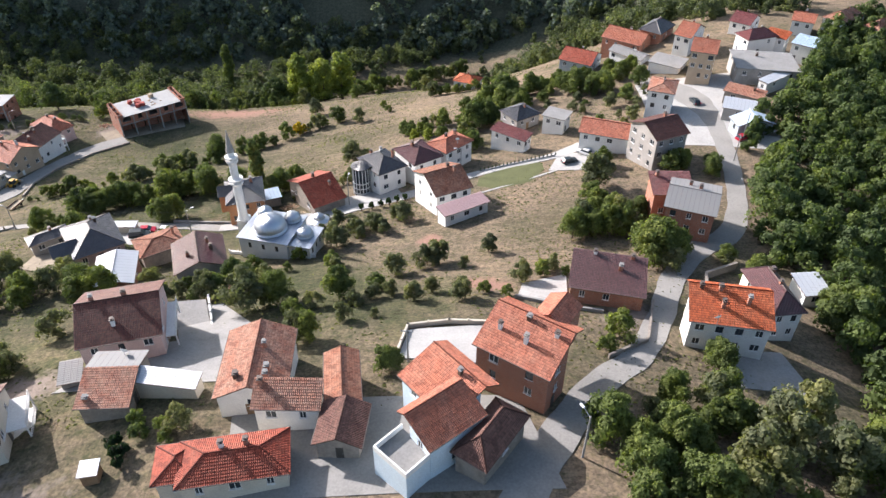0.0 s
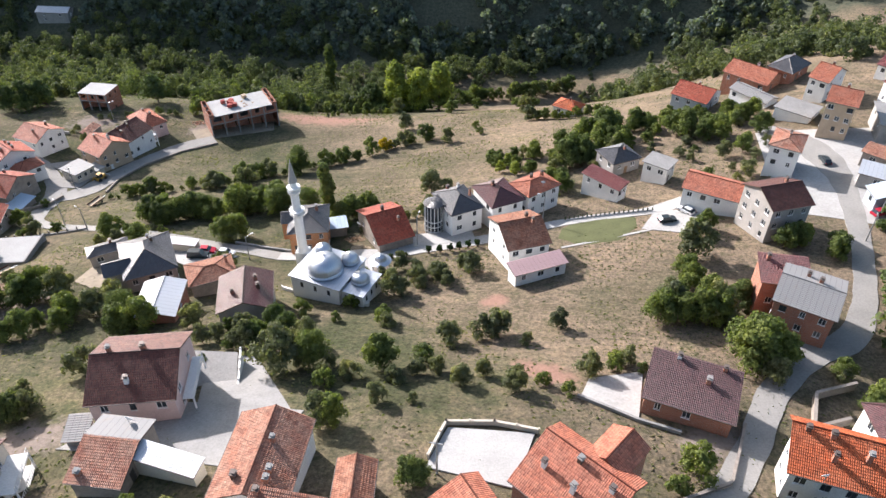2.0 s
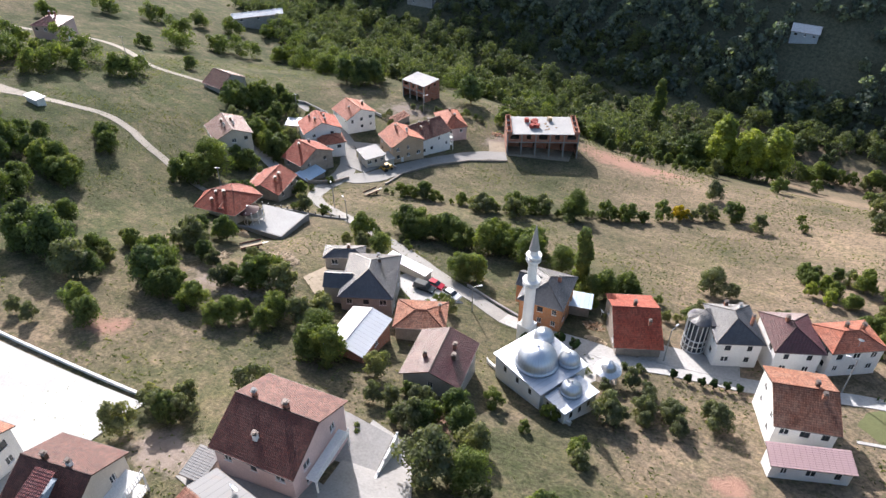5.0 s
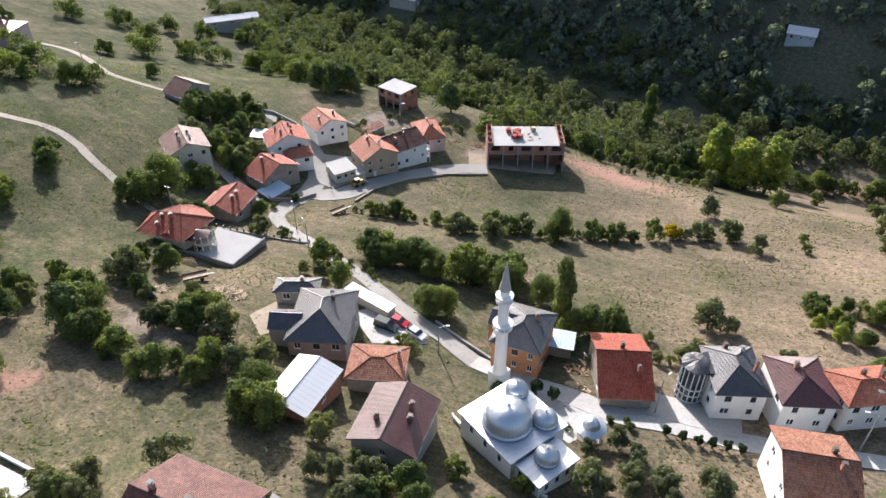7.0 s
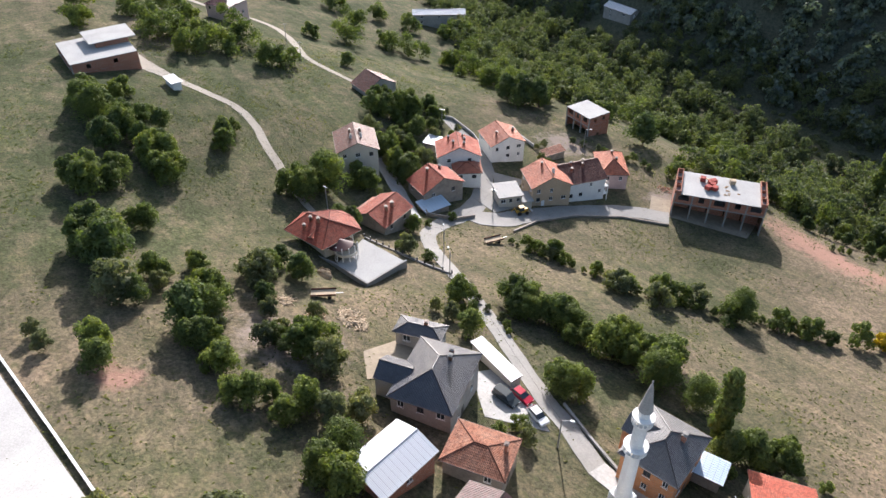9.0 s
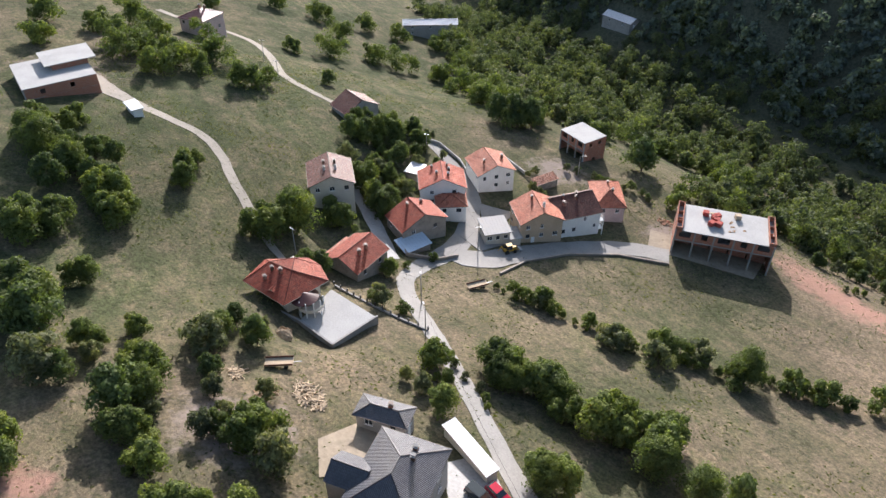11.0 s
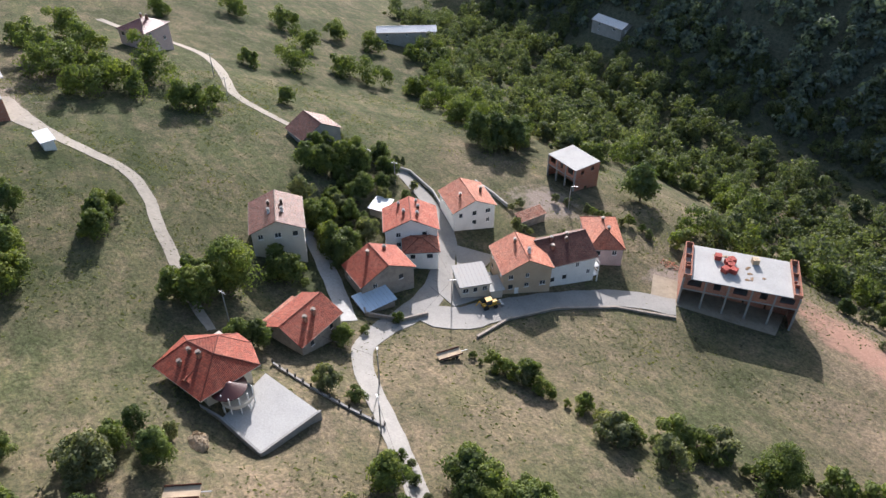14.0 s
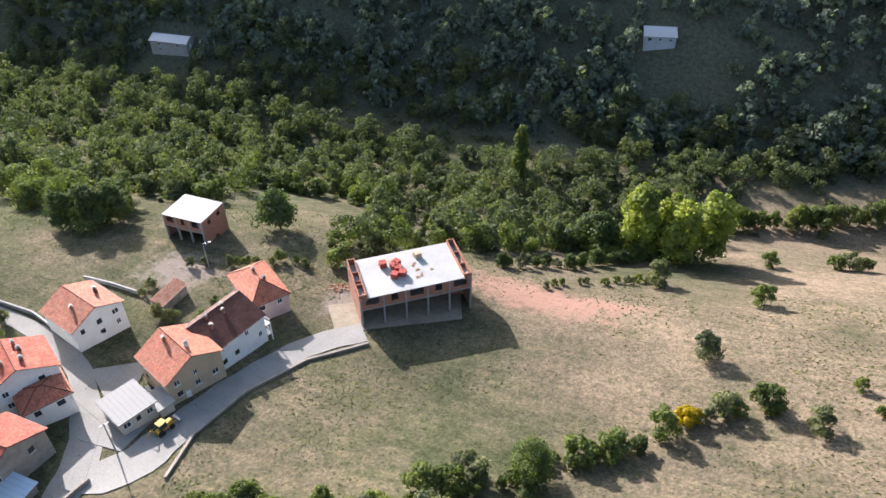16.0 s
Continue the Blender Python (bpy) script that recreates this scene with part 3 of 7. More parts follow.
def window_unit(parent, a, b, hole, frame_mat="frame_white", name="window"):
    """Frame with mullion, a pane behind it and a sill, set into a wall hole."""
    a, b = Vector(a), Vector(b)
    d = (b - a).normalized()
    u0, u1, v0, v1 = hole
    m = Matrix((( d.x, -d.y, 0, a.x + d.x * u0), (d.y, d.x, 0, a.y + d.y * u0), (0, 0, 1, v0), (0, 0, 0, 1)))
    w, h = u1 - u0, v1 - v0
    bm = bmesh.new()
    e = 0.07
    for s in ((0, e, 0, h), (w - e, w, 0, h), (e, w - e, 0, e), (e, w - e, h - e, h), (w / 2 - e / 2, w / 2 + e / 2, e, h - e)):
        solid(bm, s[0], s[1], 0.06, 0.12, s[2], s[3])
    fr = part(name, bm, frame_mat, parent)
    fr.matrix_local = m
    part("pane", box(e / 2, w - e / 2, 0.10, 0.13, e / 2, h - e / 2), "pane", fr)
    if name == "window":
        part("sill", box(-0.06, w + 0.06, -0.08, 0.08, -0.07, -0.005), "frame_white", fr)
    return fr


def holes_for(ln, base, top, count, storeys, rg, w=1.1, h=1.25):
    """Window holes of a wall, storey by storey down from the eave."""
    out = []
    for s in range(storeys):
        sill = top - 2.0 - s * 2.8
        if sill < base + 0.9 or count == 0:
            continue
        gap = ln / count
        if gap < w + 0.5:
            continue
        for k in range(count):
            if rg.random() < 0.12:
                continue
            c = gap * (k + 0.5)
            ww = w * rg.choice((0.8, 1.0, 1.0, 1.25))
            out.append((c - ww / 2, c + ww / 2, sill, sill + h))
    return out


def chimney(parent, x, y, z, h, rg):
    bm = bmesh.new()
    s = rg.uniform(0.24, 0.32)
    solid(bm, x - s, x + s, y - s, y + s, z - 0.9, z + h)
    ch = part("chimney", bm, rg.choice(("brick", "board_dark", "white", "brick")), parent)
    bm = bmesh.new()
    solid(bm, x - s - 0.09, x + s + 0.09, y - s - 0.09, y + s + 0.09, z + h, z + h + 0.1)
    solid(bm, x - s * 0.6, x + s * 0.6, y - s * 0.6, y + s * 0.6, z + h + 0.1, z + h + 0.34)
    solid(bm, x - s, x + s, y - s, y + s, z + h + 0.34, z + h + 0.40)
    part("chimney_cap", bm, rg.choice(("concrete", "gutter", "gutter")), ch)


def house(name, x, y, ze, yaw, L, W, rise, kind, roof, wall, label, category, chim=(), wins=(2, 2, 1), ov=0.45, depth=None, door=True, back=0.3):
    """A house with its eave at height ze: walls to the ground, roof, chimneys, windows, door, gutters."""
    rg = random.Random(int(abs(x * 13) + abs(y * 7)))
    ca, sa = math.cos(radians(yaw)), math.sin(radians(yaw))
    gs = [ground_at(x + ca * u * L / 2 - sa * v * W / 2, y + sa * u * L / 2 + ca * v * W / 2) for u in (-1, 0, 1) for v in (-1, 0, 1)]
    zb = min(min(gs) - 0.4, ze - 2.2) if depth is None else ze - depth
    top = thing(name, pose(x, y, zb, 0, 0, yaw), label, category)
    e = ze - zb
    hl, hw = L / 2, W / 2
    ov = min(ov, hw * 0.2)
    wl, ww = hl - ov, hw - ov
    th = math.atan2(rise, hw if kind in ("gable", "hip") else W)
    lift = e - math.tan(th) * ov if kind != "flat" else e
    # walls
    bm = bmesh.new()
    gmax = max(gs) - zb
    ring = [(-wl, -ww), (wl, -ww), (wl, ww), (-wl, ww)]
    counts = (wins[0], wins[2], wins[1], wins[2])
    storeys = 3
    hs = []
    wtop = e - 0.02 + (ov * math.tan(th) if kind in ("gable", "hip", "mono", "ridge") else 0)
    for k in range(4):
        a, b = (*ring[k], 0), (*ring[(k + 1) % 4], 0)
        ln = (Vector(b) - Vector(a)).length
        out = ((ring[k][0] + ring[(k + 1) % 4][0]) / 2, (ring[k][1] + ring[(k + 1) % 4][1]) / 2)
        gz = ground_at(x + ca * out[0] - sa * out[1], y + sa * out[0] + ca * out[1]) - zb
        hh = holes_for(ln, gz, e, counts[k], storeys, rg)
        hs.append((a, b, hh, gz))
        wall_sheet(bm, a, b, 0, wtop, hh)
    rz = e + rise
    if kind == "gable":
        for s in (-1, 1):
            f = [bm.verts.new(c) for c in ((s * wl, -ww, wtop), (s * wl, ww, wtop), (s * wl, 0, rz - 0.06))]
            bm.faces.new(f if s > 0 else f[::-1])
    elif kind in ("mono", "ridge"):
        for s in (-1, 1):
            f = [bm.verts.new(c) for c in ((s * wl, -ww, wtop), (s * wl, ww, wtop), (s * wl, ww, rz - ov * math.tan(th) - 0.05))]
            bm.faces.new(f if s > 0 else f[::-1])
        f = [bm.verts.new(c) for c in ((wl, ww, wtop), (-wl, ww, wtop), (-wl, ww, rz - ov * math.tan(th) - 0.05), (wl, ww, rz - ov * math.tan(th) - 0.05))]
        bm.faces.new(f)
    part("wall", bm, wall, top)
    for a, b, hh, gz in hs:
        for h in hh:
            window_unit(top, a, b, h, "frame_dark" if rg.random() < 0.25 else "frame_white")
    if door and wins[0]:
        a, b, hh, gz = hs[1]
        u = 0.25 + rg.random() * 0.2
        da, db = Vector(a), Vector(b)
        dd = (db - da).normalized()
        p = da + dd * ((db - da).length * u)
        dm = Matrix(((dd.x, -dd.y, 0, p.x), (dd.y, dd.x, 0, p.y), (0, 0, 1, max(0.05, gz)), (0, 0, 0, 1)))
        dr = part("door", box(0, 0.95, -0.03, 0.03, 0, 2.05, bevel=0.01), rg.choice(("wood", "frame_white", "frame_dark")), top)
        dr.matrix_local = dm
        hd = part("handle", box(0.8, 0.88, -0.09, -0.03, 1.0, 1.05), "steel", dr)
    # roof
    bm = bmesh.new()
    uvl = bm.loops.layers.uv.new("UVMap")
    caps = bmesh.new()
    thick = 0.16
    if kind == "gable":
        roof_slope(bm, uvl, (-hl, -hw, e), (hl, -hw, e), (hl, 0, rz), (-hl, 0, rz))
        roof_slope(bm, uvl, (hl, hw, e), (-hl, hw, e), (-hl, 0, rz), (hl, 0, rz))
        ridge_cap(caps, (-hl, 0, rz + 0.02), (hl, 0, rz + 0.02))
        under = [((-hl, -hw, e), (-hl, 0, rz), (hl, 0, rz), (hl, -hw, e)), ((hl, hw, e), (hl, 0, rz), (-hl, 0, rz), (-hl, hw, e))]
    elif kind == "hip":
        k = min(hl, hw)
        if L >= W:
            p0, p1 = (-hl + k, 0, rz), (hl - k, 0, rz)
        else:
            p0, p1 = (0, -hw + k, rz), (0, hw - k, rz)
        c = [(-hl, -hw, e), (hl, -hw, e), (hl, hw, e), (-hl, hw, e)]
        if L >= W:
            quads = [(c[0], c[1], p1, p0), (c[1], c[2], p1, p1), (c[2], c[3], p0, p1), (c[3], c[0], p0, p0)]
            ends = [(c[0], p0), (c[3], p0), (c[1], p1), (c[2], p1)]
        else:
            quads = [(c[0], c[1], p0, p0), (c[1], c[2], p1, p0), (c[2], c[3], p1, p1), (c[3], c[0], p0, p1)]
            ends = [(c[0], p0), (c[1], p0), (c[2], p1), (c[3], p1)]
        for q in quads:
            roof_slope(bm, uvl, *q)
        for a, b in ends:
            ridge_cap(caps, a, b)
        if (Vector(p1) - Vector(p0)).length > 0.3:
            ridge_cap(caps, p0, p1)
        under = [(c[3], c[2], c[1], c[0])]
    elif kind in ("mono", "ridge"):
        roof_slope(bm, uvl, (-hl, -hw, e), (hl, -hw, e), (hl, hw, rz), (-hl, hw, rz))
        under = [((-hl, -hw, e), (-hl, hw, rz), (hl, hw, rz), (hl, -hw, e))]
        if kind == "ridge":
            bk = W * back
            roof_slope(bm, uvl, (hl, hw + bk, rz - bk * 0.55), (-hl, hw + bk, rz - bk * 0.55), (-hl, hw, rz), (hl, hw, rz))
            under.append(((hl, hw + bk, rz - bk * 0.55), (hl, hw, rz), (-hl, hw, rz), (-hl, hw + bk, rz - bk * 0.55)))
            ridge_cap(caps, (-hl, hw, rz + 0.02), (hl, hw, rz + 0.02))
    else:
        vs = solid(bm, -hl, hl, -hw, hw, e, e + 0.22)
        for f in bm.faces:
            for lp in f.loops:
                lp[uvl].uv = (lp.vert.co.x, lp.vert.co.y)
        under = []
    rf = part("roof", bm, roof, top)
    if under:
        ub = bmesh.new()
        for q in under:
            vs = [ub.verts.new(Vector(c) - Vector((0, 0, 0.05))) for c in q]
            low = [ub.verts.new(Vector(c) - Vector((0, 0, thick))) for c in q]
            ub.faces.new(vs[::-1])
            ub.faces.new(low)
            for i in range(4):
                ub.faces.new((vs[i], vs[(i + 1) % 4], low[(i + 1) % 4], low[i]))
        part("eaves_board", ub, "board_dark", rf)
        for s in ((-1, 1) if kind in ("gable", "hip") else (-1,)):
            gb = bmesh.new()
            tube(gb, (-hl, s * (hw + 0.05), e - 0.03), (hl, s * (hw + 0.05), e - 0.03), 0.07, 0.07, 6)
            part("gutter", gb, "gutter", rf)
    if len(caps.verts):
        part("ridge_tiles", caps, roof, rf)
    else:
        caps.free()
    for u, v, h in chim:
        cx, cy = u * L, v * W
        if kind in ("gable", "hip"):
            z = rz - abs(cy) / hw * rise
        elif kind in ("mono", "ridge"):
            z = e + (cy + hw) / W * rise
        else:
            z = e + 0.2
        chimney(top, cx, cy, z, h * 0.75, rg)
    return top


# ---- plants ----
def leaf_sprays(rg, centre, radii, n, size, squash=1.0, shell=0.55):
    """Small leaf sprays scattered through an uneven lobe, mostly near its surface."""
    v = rg.normal(size=(n, 3))
    v /= np.linalg.norm(v, axis=1)[:, None]
    v[:, 2] = np.where(v[:, 2] < -0.5, -v[:, 2], v[:, 2])
    r = shell + (1 - shell) * rg.random(n) ** 0.6
    r *= 1 + 0.13 * np.sin(v[:, 0] * 5 + centre[0]) * np.sin(v[:, 1] * 6 + centre[1])
    c = np.array(centre) + v * r[:, None] * np.array(radii)
    a = rg.normal(size=(n, 3)) * 0.8 + v * 0.2
    a -= v * (a * v).sum(1)[:, None] * 0.75
    a /= np.linalg.norm(a, axis=1)[:, None] + 1e-9
    b = np.cross(v + rg.normal(size=(n, 3)) * 0.45, a)
    b /= np.linalg.norm(b, axis=1)[:, None] + 1e-9
    s = size * (0.6 + 0.8 * rg.random(n))[:, None]
    q = np.stack([c - a * s * 0.62 - b * s * 0.45, c + a * s * 0.62 - b * s * 0.38, c + b * s * 0.72], 1)
    return q.reshape(-1, 3)


def leaf_mesh(name, verts, material):
    n = len(verts) // 3
    me = bpy.data.meshes.new(name)
    me.vertices.add(n * 3)
    me.vertices.foreach_set("co", np.asarray(verts, np.float32).ravel())
    me.loops.add(n * 3)
    me.loops.foreach_set("vertex_index", np.arange(n * 3, dtype=np.int32))
    me.polygons.add(n)
    me.polygons.foreach_set("loop_start", np.arange(0, n * 3, 3, dtype=np.int32))
    me.materials.append(MAT[material])
    me.update(calc_edges=True)
    me.validate()
    return me


def make_tree(name, label, category, material, seed, h=6.0, r=2.6, trunk=1.2, lobes=9, leaves=900, size=0.42, tall=1.0, x=0, y=0, group=""):
    """A tree with a tapered trunk, limbs and a crown of leafy lobes."""
    rg = np.random.default_rng(seed)
    top = thing(name, pose(x, y, 0), label, category, group)
    qs, tips = [], []
    for k in range(lobes):
        f = (k + 0.5) / lobes
        a = k * 2.4 + rg.random() * 1.2
        spread = math.sin(math.pi * (0.24 + 0.66 * f)) * (0.8 + 0.35 * rg.random())
        rr = r * 0.66 * spread * (0.45 + 0.55 * rg.random())
        lr = r * (0.27 + 0.20 * rg.random()) * (1.12 - 0.35 * f)
        c = (rr * math.cos(a), rr * math.sin(a), max(trunk * 0.6, 0.1) + lr * 0.6 + (h - trunk - lr) * f * 0.96)
        tips.append(c)
        qs.append(leaf_sprays(rg, c, (lr, lr, lr * (0.75 + 0.3 * rg.random()) * tall), leaves // lobes, size, shell=0.35))
    crown = new("crown", leaf_mesh("crown", np.concatenate(qs), material))
    crown.parent = top
    bm = bmesh.new()
    tr = 0.05 * h * 0.55
    tube(bm, (0, 0, -0.6), (0.05, 0.03, trunk), tr, tr * 0.75, 8)
    tube(bm, (0.05, 0.03, trunk), (0.0, 0.05, h * 0.75), tr * 0.75, tr * 0.2, 7)
    for c in tips[1:7]:
        tube(bm, (0.03, 0.03, trunk * (0.8 + 0.2 * rg.random())), c, tr * 0.42, tr * 0.1, 5)
    part("trunk", bm, "bark", top)
    return top


def make_poplar(name, label, category, material, seed, h=12.0, r=1.3, leaves=3800):
    rg = np.random.default_rng(seed)
    top = thing(name, pose(0, 0, 0), label, category)
    qs = []
    for k in range(14):
        f = k / 13
        lr = r * (0.55 + 0.6 * math.sin(math.pi * (0.15 + 0.8 * f))) * (0.85 + 0.3 * rg.random())
        qs.append(leaf_sprays(rg, (rg.normal() * 0.25, rg.normal() * 0.25, 1.0 + f * (h - 1.8)), (lr, lr, h * 0.075), leaves // 14, 0.24 if h < 5 else 0.4))
    crown = new("crown", leaf_mesh("crown", np.concatenate(qs), material))
    crown.parent = top
    bm = bmesh.new()
    tube(bm, (0, 0, -0.6), (0, 0, h * 0.85), 0.22, 0.05, 8)
    part("trunk", bm, "bark", top)
    return top


PLANTED = {}
FULLNESS = {"tree": 1.3, "bush": 1.4, "olive": 1.25, "dark": 1.3}


def plant(kind, x, y, s, rg, sz=None):
    """Another plant of that kind at x, y, at scale s: the first use takes the original, the rest are copies."""
    variants = KINDS[kind]
    ob = variants[rg.randrange(len(variants))]
    s *= FULLNESS.get(kind, 1.0)
    sz = sz and sz * FULLNESS.get(kind, 1.0)
    m = pose(x, y, ground_at(x, y), rg.uniform(-3, 3), rg.uniform(-3, 3), rg.uniform(0, 360)) @ Matrix.Diagonal((s * rg.uniform(0.92, 1.08), s * rg.uniform(0.92, 1.08), (sz or s) * rg.uniform(0.92, 1.08), 1))
    if ob.name not in PLANTED:
        PLANTED[ob.name] = True
        ob.matrix_basis = m
        return ob
    return copy_thing(ob, m @ Matrix.Diagonal((1 / ob.scale.x, 1 / ob.scale.y, 1 / ob.scale.z, 1)))


def scatter_wood(name, label, spots, material, seed, leaves=110, size=1.0):
    """A wood that nobody could count: every crown many sprays, all in one mesh."""
    rg = np.random.default_rng(seed)
    qs = []
    for x, y, r, h in spots:
        z = ground_at(x, y)
        for k in range(6):
            f = (k + 0.5) / 6
            a, d = rg.random() * 6.28, r * 0.62 * math.sin(math.pi * (0.28 + 0.6 * f)) * (0.4 + 0.6 * rg.random())
            lr = r * (0.36 + 0.22 * rg.random()) * (1.1 - 0.3 * f)
            qs.append(leaf_sprays(rg, (x + d * math.cos(a), y + d * math.sin(a), z + lr * 0.4 + (h - lr) * f), (lr, lr, lr * 0.9), leaves // 6, size, shell=0.4))
    ob = new(name, leaf_mesh(name, np.concatenate(qs), material))
    return tagged(ob, label, "trees", kind="stuff")
house('house', -49.2, 79.4, 55.3, 16, 12.2, 13.0, 3.2, 'gable', 'tile_brown', 'pink',
      'two-storey house with weathered brown tile roof and pink walls', 'house', chim=[(-.3,.05,1.2),(.08,.05,1.2),(-.05,-.3,1.4)], wins=(3,2,2))
house('house', 27.5, 90.1, 54.3, -13, 12.5, 8.9, 1.4, 'mono', 'tile_purple', 'brick',
      'house with dark purple metal-tile roof and bare brick walls', 'house', chim=[(-.2,.42,.9),(.3,.42,.9),(.15,.1,1.3)], wins=(3,1,1))
house('house', -24.9, 65.4, 59.6, -87, 12.4, 9.4, 2.1, 'gable', 'tile_old', 'white',
      'house with patchy old red tile roof and white walls', 'house', chim=[(-.1,.12,1.3),(.3,.2,1),(.2,.2,1),(.3,-.2,1)], wins=(2,2,1))
house('annex', -19.2, 57.9, 61.2, -1, 8.7, 3.8, 1.7, 'mono', 'tile_old', 'white',
      'low white annex with faded lean-to tile roof', 'annex', chim=[(-.4,.3,1.1)], wins=(2,1,1))
house('house', -13.0, 62.2, 60.5, -82, 8.9, 4.7, 1.1, 'gable', 'tile_rust', 'stone',
      'narrow old house with faded red tile roof and rough walls', 'house', chim=[], wins=(1,1,1))
house('shed', -12.1, 54.4, 60.7, -95, 6.7, 6.0, 1.4, 'gable', 'tile_rot', 'stone',
      'old stone shed with sagging brown tile roof', 'shed', chim=[], wins=(1,1,1))
house('house', -24.0, 49.5, 60.7, 10, 12.8, 6.6, 1.5, 'hip', 'tile_red', 'cream',
      'single-storey cream house with new orange-red hip tile roof', 'house', chim=[(-.1,.12,1.3),(.12,.12,1.3)], wins=(3,2,2))
house('house', -0.2, 57.3, 64.2, -49.6, 9.7, 5.9, 2.0, 'ridge', 'tile_salmon', 'paleblue',
      'two-storey house with salmon tile roof and pale blue walls', 'house', chim=[(.12,.36,1)], wins=(2,2,2), back=0.37)
house('house_wing', 0.5, 51.6, 65.0, 38.6, 8.5, 4.7, 1.9, 'ridge', 'tile_salmon', 'paleblue',
      'wing of pale blue house with salmon tile roof', 'house wing', chim=[], wins=(1,1,1))
house('barn', 5.7, 51.4, 62.9, -35, 4.9, 9.7, 2.2, 'hip', 'tile_rot', 'stone',
      'old stone barn with dark decayed tile roof', 'barn', chim=[], wins=(0,0,1))
house('house', 10.2, 63.4, 64.8, -34, 11.2, 6.4, 2.9, 'ridge', 'tile_salmon', 'brick',
      'large two-storey brick house with salmon tile roof', 'house', chim=[(-.3,.0,1.4),(-.05,.38,.9),(.05,-.05,1.8),(.33,.3,.9)], wins=(2,1,1), back=0.42)
house('house', 42.4, 76.8, 58.4, -10, 12.1, 5.9, 2.6, 'ridge', 'tile_orange', 'white',
      'white house with bright orange tile roof', 'house', chim=[(-.1,-.05,1.7),(-.12,.4,.9),(.2,.1,1.9),(-.35,.4,.9)], wins=(4,2,2))
house('house', 52.3, 84.5, 56.1, 7, 5.5, 11.3, 2.5, 'hip', 'tile_purple', 'white',
      'white house with dark maroon hip roof', 'house', chim=[(.1,.2,1.4),(0,-.1,1.2)], wins=(2,2,2))
house('house', 49.6, 117.0, 52.3, -22, 10.0, 11.6, 1.6, 'gable', 'metal_grey', 'brick',
      'unplastered brick house with grey sheet roof', 'house', chim=[(.1,.1,1),(-.1,.2,1)], wins=(3,2,2))
house('house_wing', 46.6, 122.3, 51.2, 0, 8.6, 6.4, 1.7, 'mono', 'tile_maroon', 'brick',
      'brick house part with maroon sheet roof', 'house wing', chim=[(-.3,.3,1.2)], wins=(2,1,1))
house('shed', -45.0, 63.2, 56.2, 3, 7.3, 6.0, 1.6, 'mono', 'tile_old', 'stone',
      'small shed with rusty orange tile roof', 'shed', chim=[(-.3,-.3,.8)], wins=(1,0,0))
house('shed', -37.7, 65.0, 56.8, -8, 9.7, 2.7, 0.5, 'mono', 'metal_white', 'cream',
      'long low shed with white sheet roof', 'shed', chim=[], wins=(0,0,0))
house('house', -62.0, 58.0, 55.8, 22, 9.7, 10.9, 2.9, 'gable', 'tile_brown', 'cream',
      'cream house with dark brown tile roof and balcony', 'house', chim=[(-.2,.05,1.1),(.15,.05,1.1)], wins=(3,2,2))
house('house', 51.4, 150.7, 49.5, 25, 9.8, 10.7, 2.4, 'gable', 'tile_brown', 'grey',
      'three-storey grey house with dark brown roof', 'house', chim=[(.2,.1,1.2)], wins=(3,3,3))
house('house', 41.6, 161.2, 43.6, -19, 12.9, 9.0, 2.0, 'gable', 'tile_salmon', 'white',
      'long white house with salmon tile roof', 'house', chim=[], wins=(4,2,2))
house('house', 59.5, 178.5, 47.4, -21, 7.4, 9.7, 1.0, 'hip', 'tile_old', 'white',
      'tall white block house with small red roof', 'house', chim=[(0,.2,1)], wins=(2,2,2))
house('house', 75.9, 198.1, 50.5, -22, 7.5, 10.4, 2.3, 'gable', 'tile_salmon', 'tan',
      'tall tan house with salmon tile roof', 'house', chim=[(0,.15,1.2)], wins=(3,3,3))
house('house', 79.8, 224.4, 45.1, -38, 6.1, 12.4, 2.8, 'gable', 'tile_salmon', 'white',
      'white house with salmon tile roof', 'house', chim=[(0,.15,1)], wins=(2,2,2))
house('house', 64.0, 240.0, 37.1, -37, 14.8, 11.3, 2.6, 'gable', 'tile_salmon', 'brick',
      'long house with salmon tile roof and brick gable', 'house', chim=[(.0,.2,1.2)], wins=(4,2,2))
house('house', 46.5, 229.5, 34.1, -30, 11.7, 11.7, 2.6, 'gable', 'tile_red', 'bluegrey',
      'blue-grey house with red tile roof', 'house', chim=[(0,.1,1)], wins=(3,2,2))
house('house', 21.9, 184.1, 36.4, -56, 8.3, 8.9, 2.0, 'hip', 'tile_dark', 'grey',
      'grey house with dark hip roof', 'house', chim=[(.1,.1,1)], wins=(2,2,2))
house('house', 18.1, 168.3, 38.3, -37, 11.2, 4.1, 0.9, 'mono', 'tile_maroon', 'white',
      'white house with maroon shallow roof', 'house', chim=[], wins=(3,2,2))
house('house', 31.3, 176.7, 39.6, -28, 6.9, 6.2, 1.1, 'flat', 'concrete', 'white',
      'unfinished white house without roof tiles', 'house', chim=[], wins=(2,2,2))
house('house', 82.0, 178.2, 45.6, -35, 10.6, 4.7, 0.9, 'mono', 'tile_old', 'stone',
      'old low house with orange tile roof', 'house', chim=[(.2,.2,.9)], wins=(2,1,1))
house('shed', 77.8, 169.9, 45.7, -22, 8.4, 5.7, 0.8, 'mono', 'metal_white', 'grey',
      'low shed with pale sheet roof', 'shed', chim=[], wins=(1,0,0))
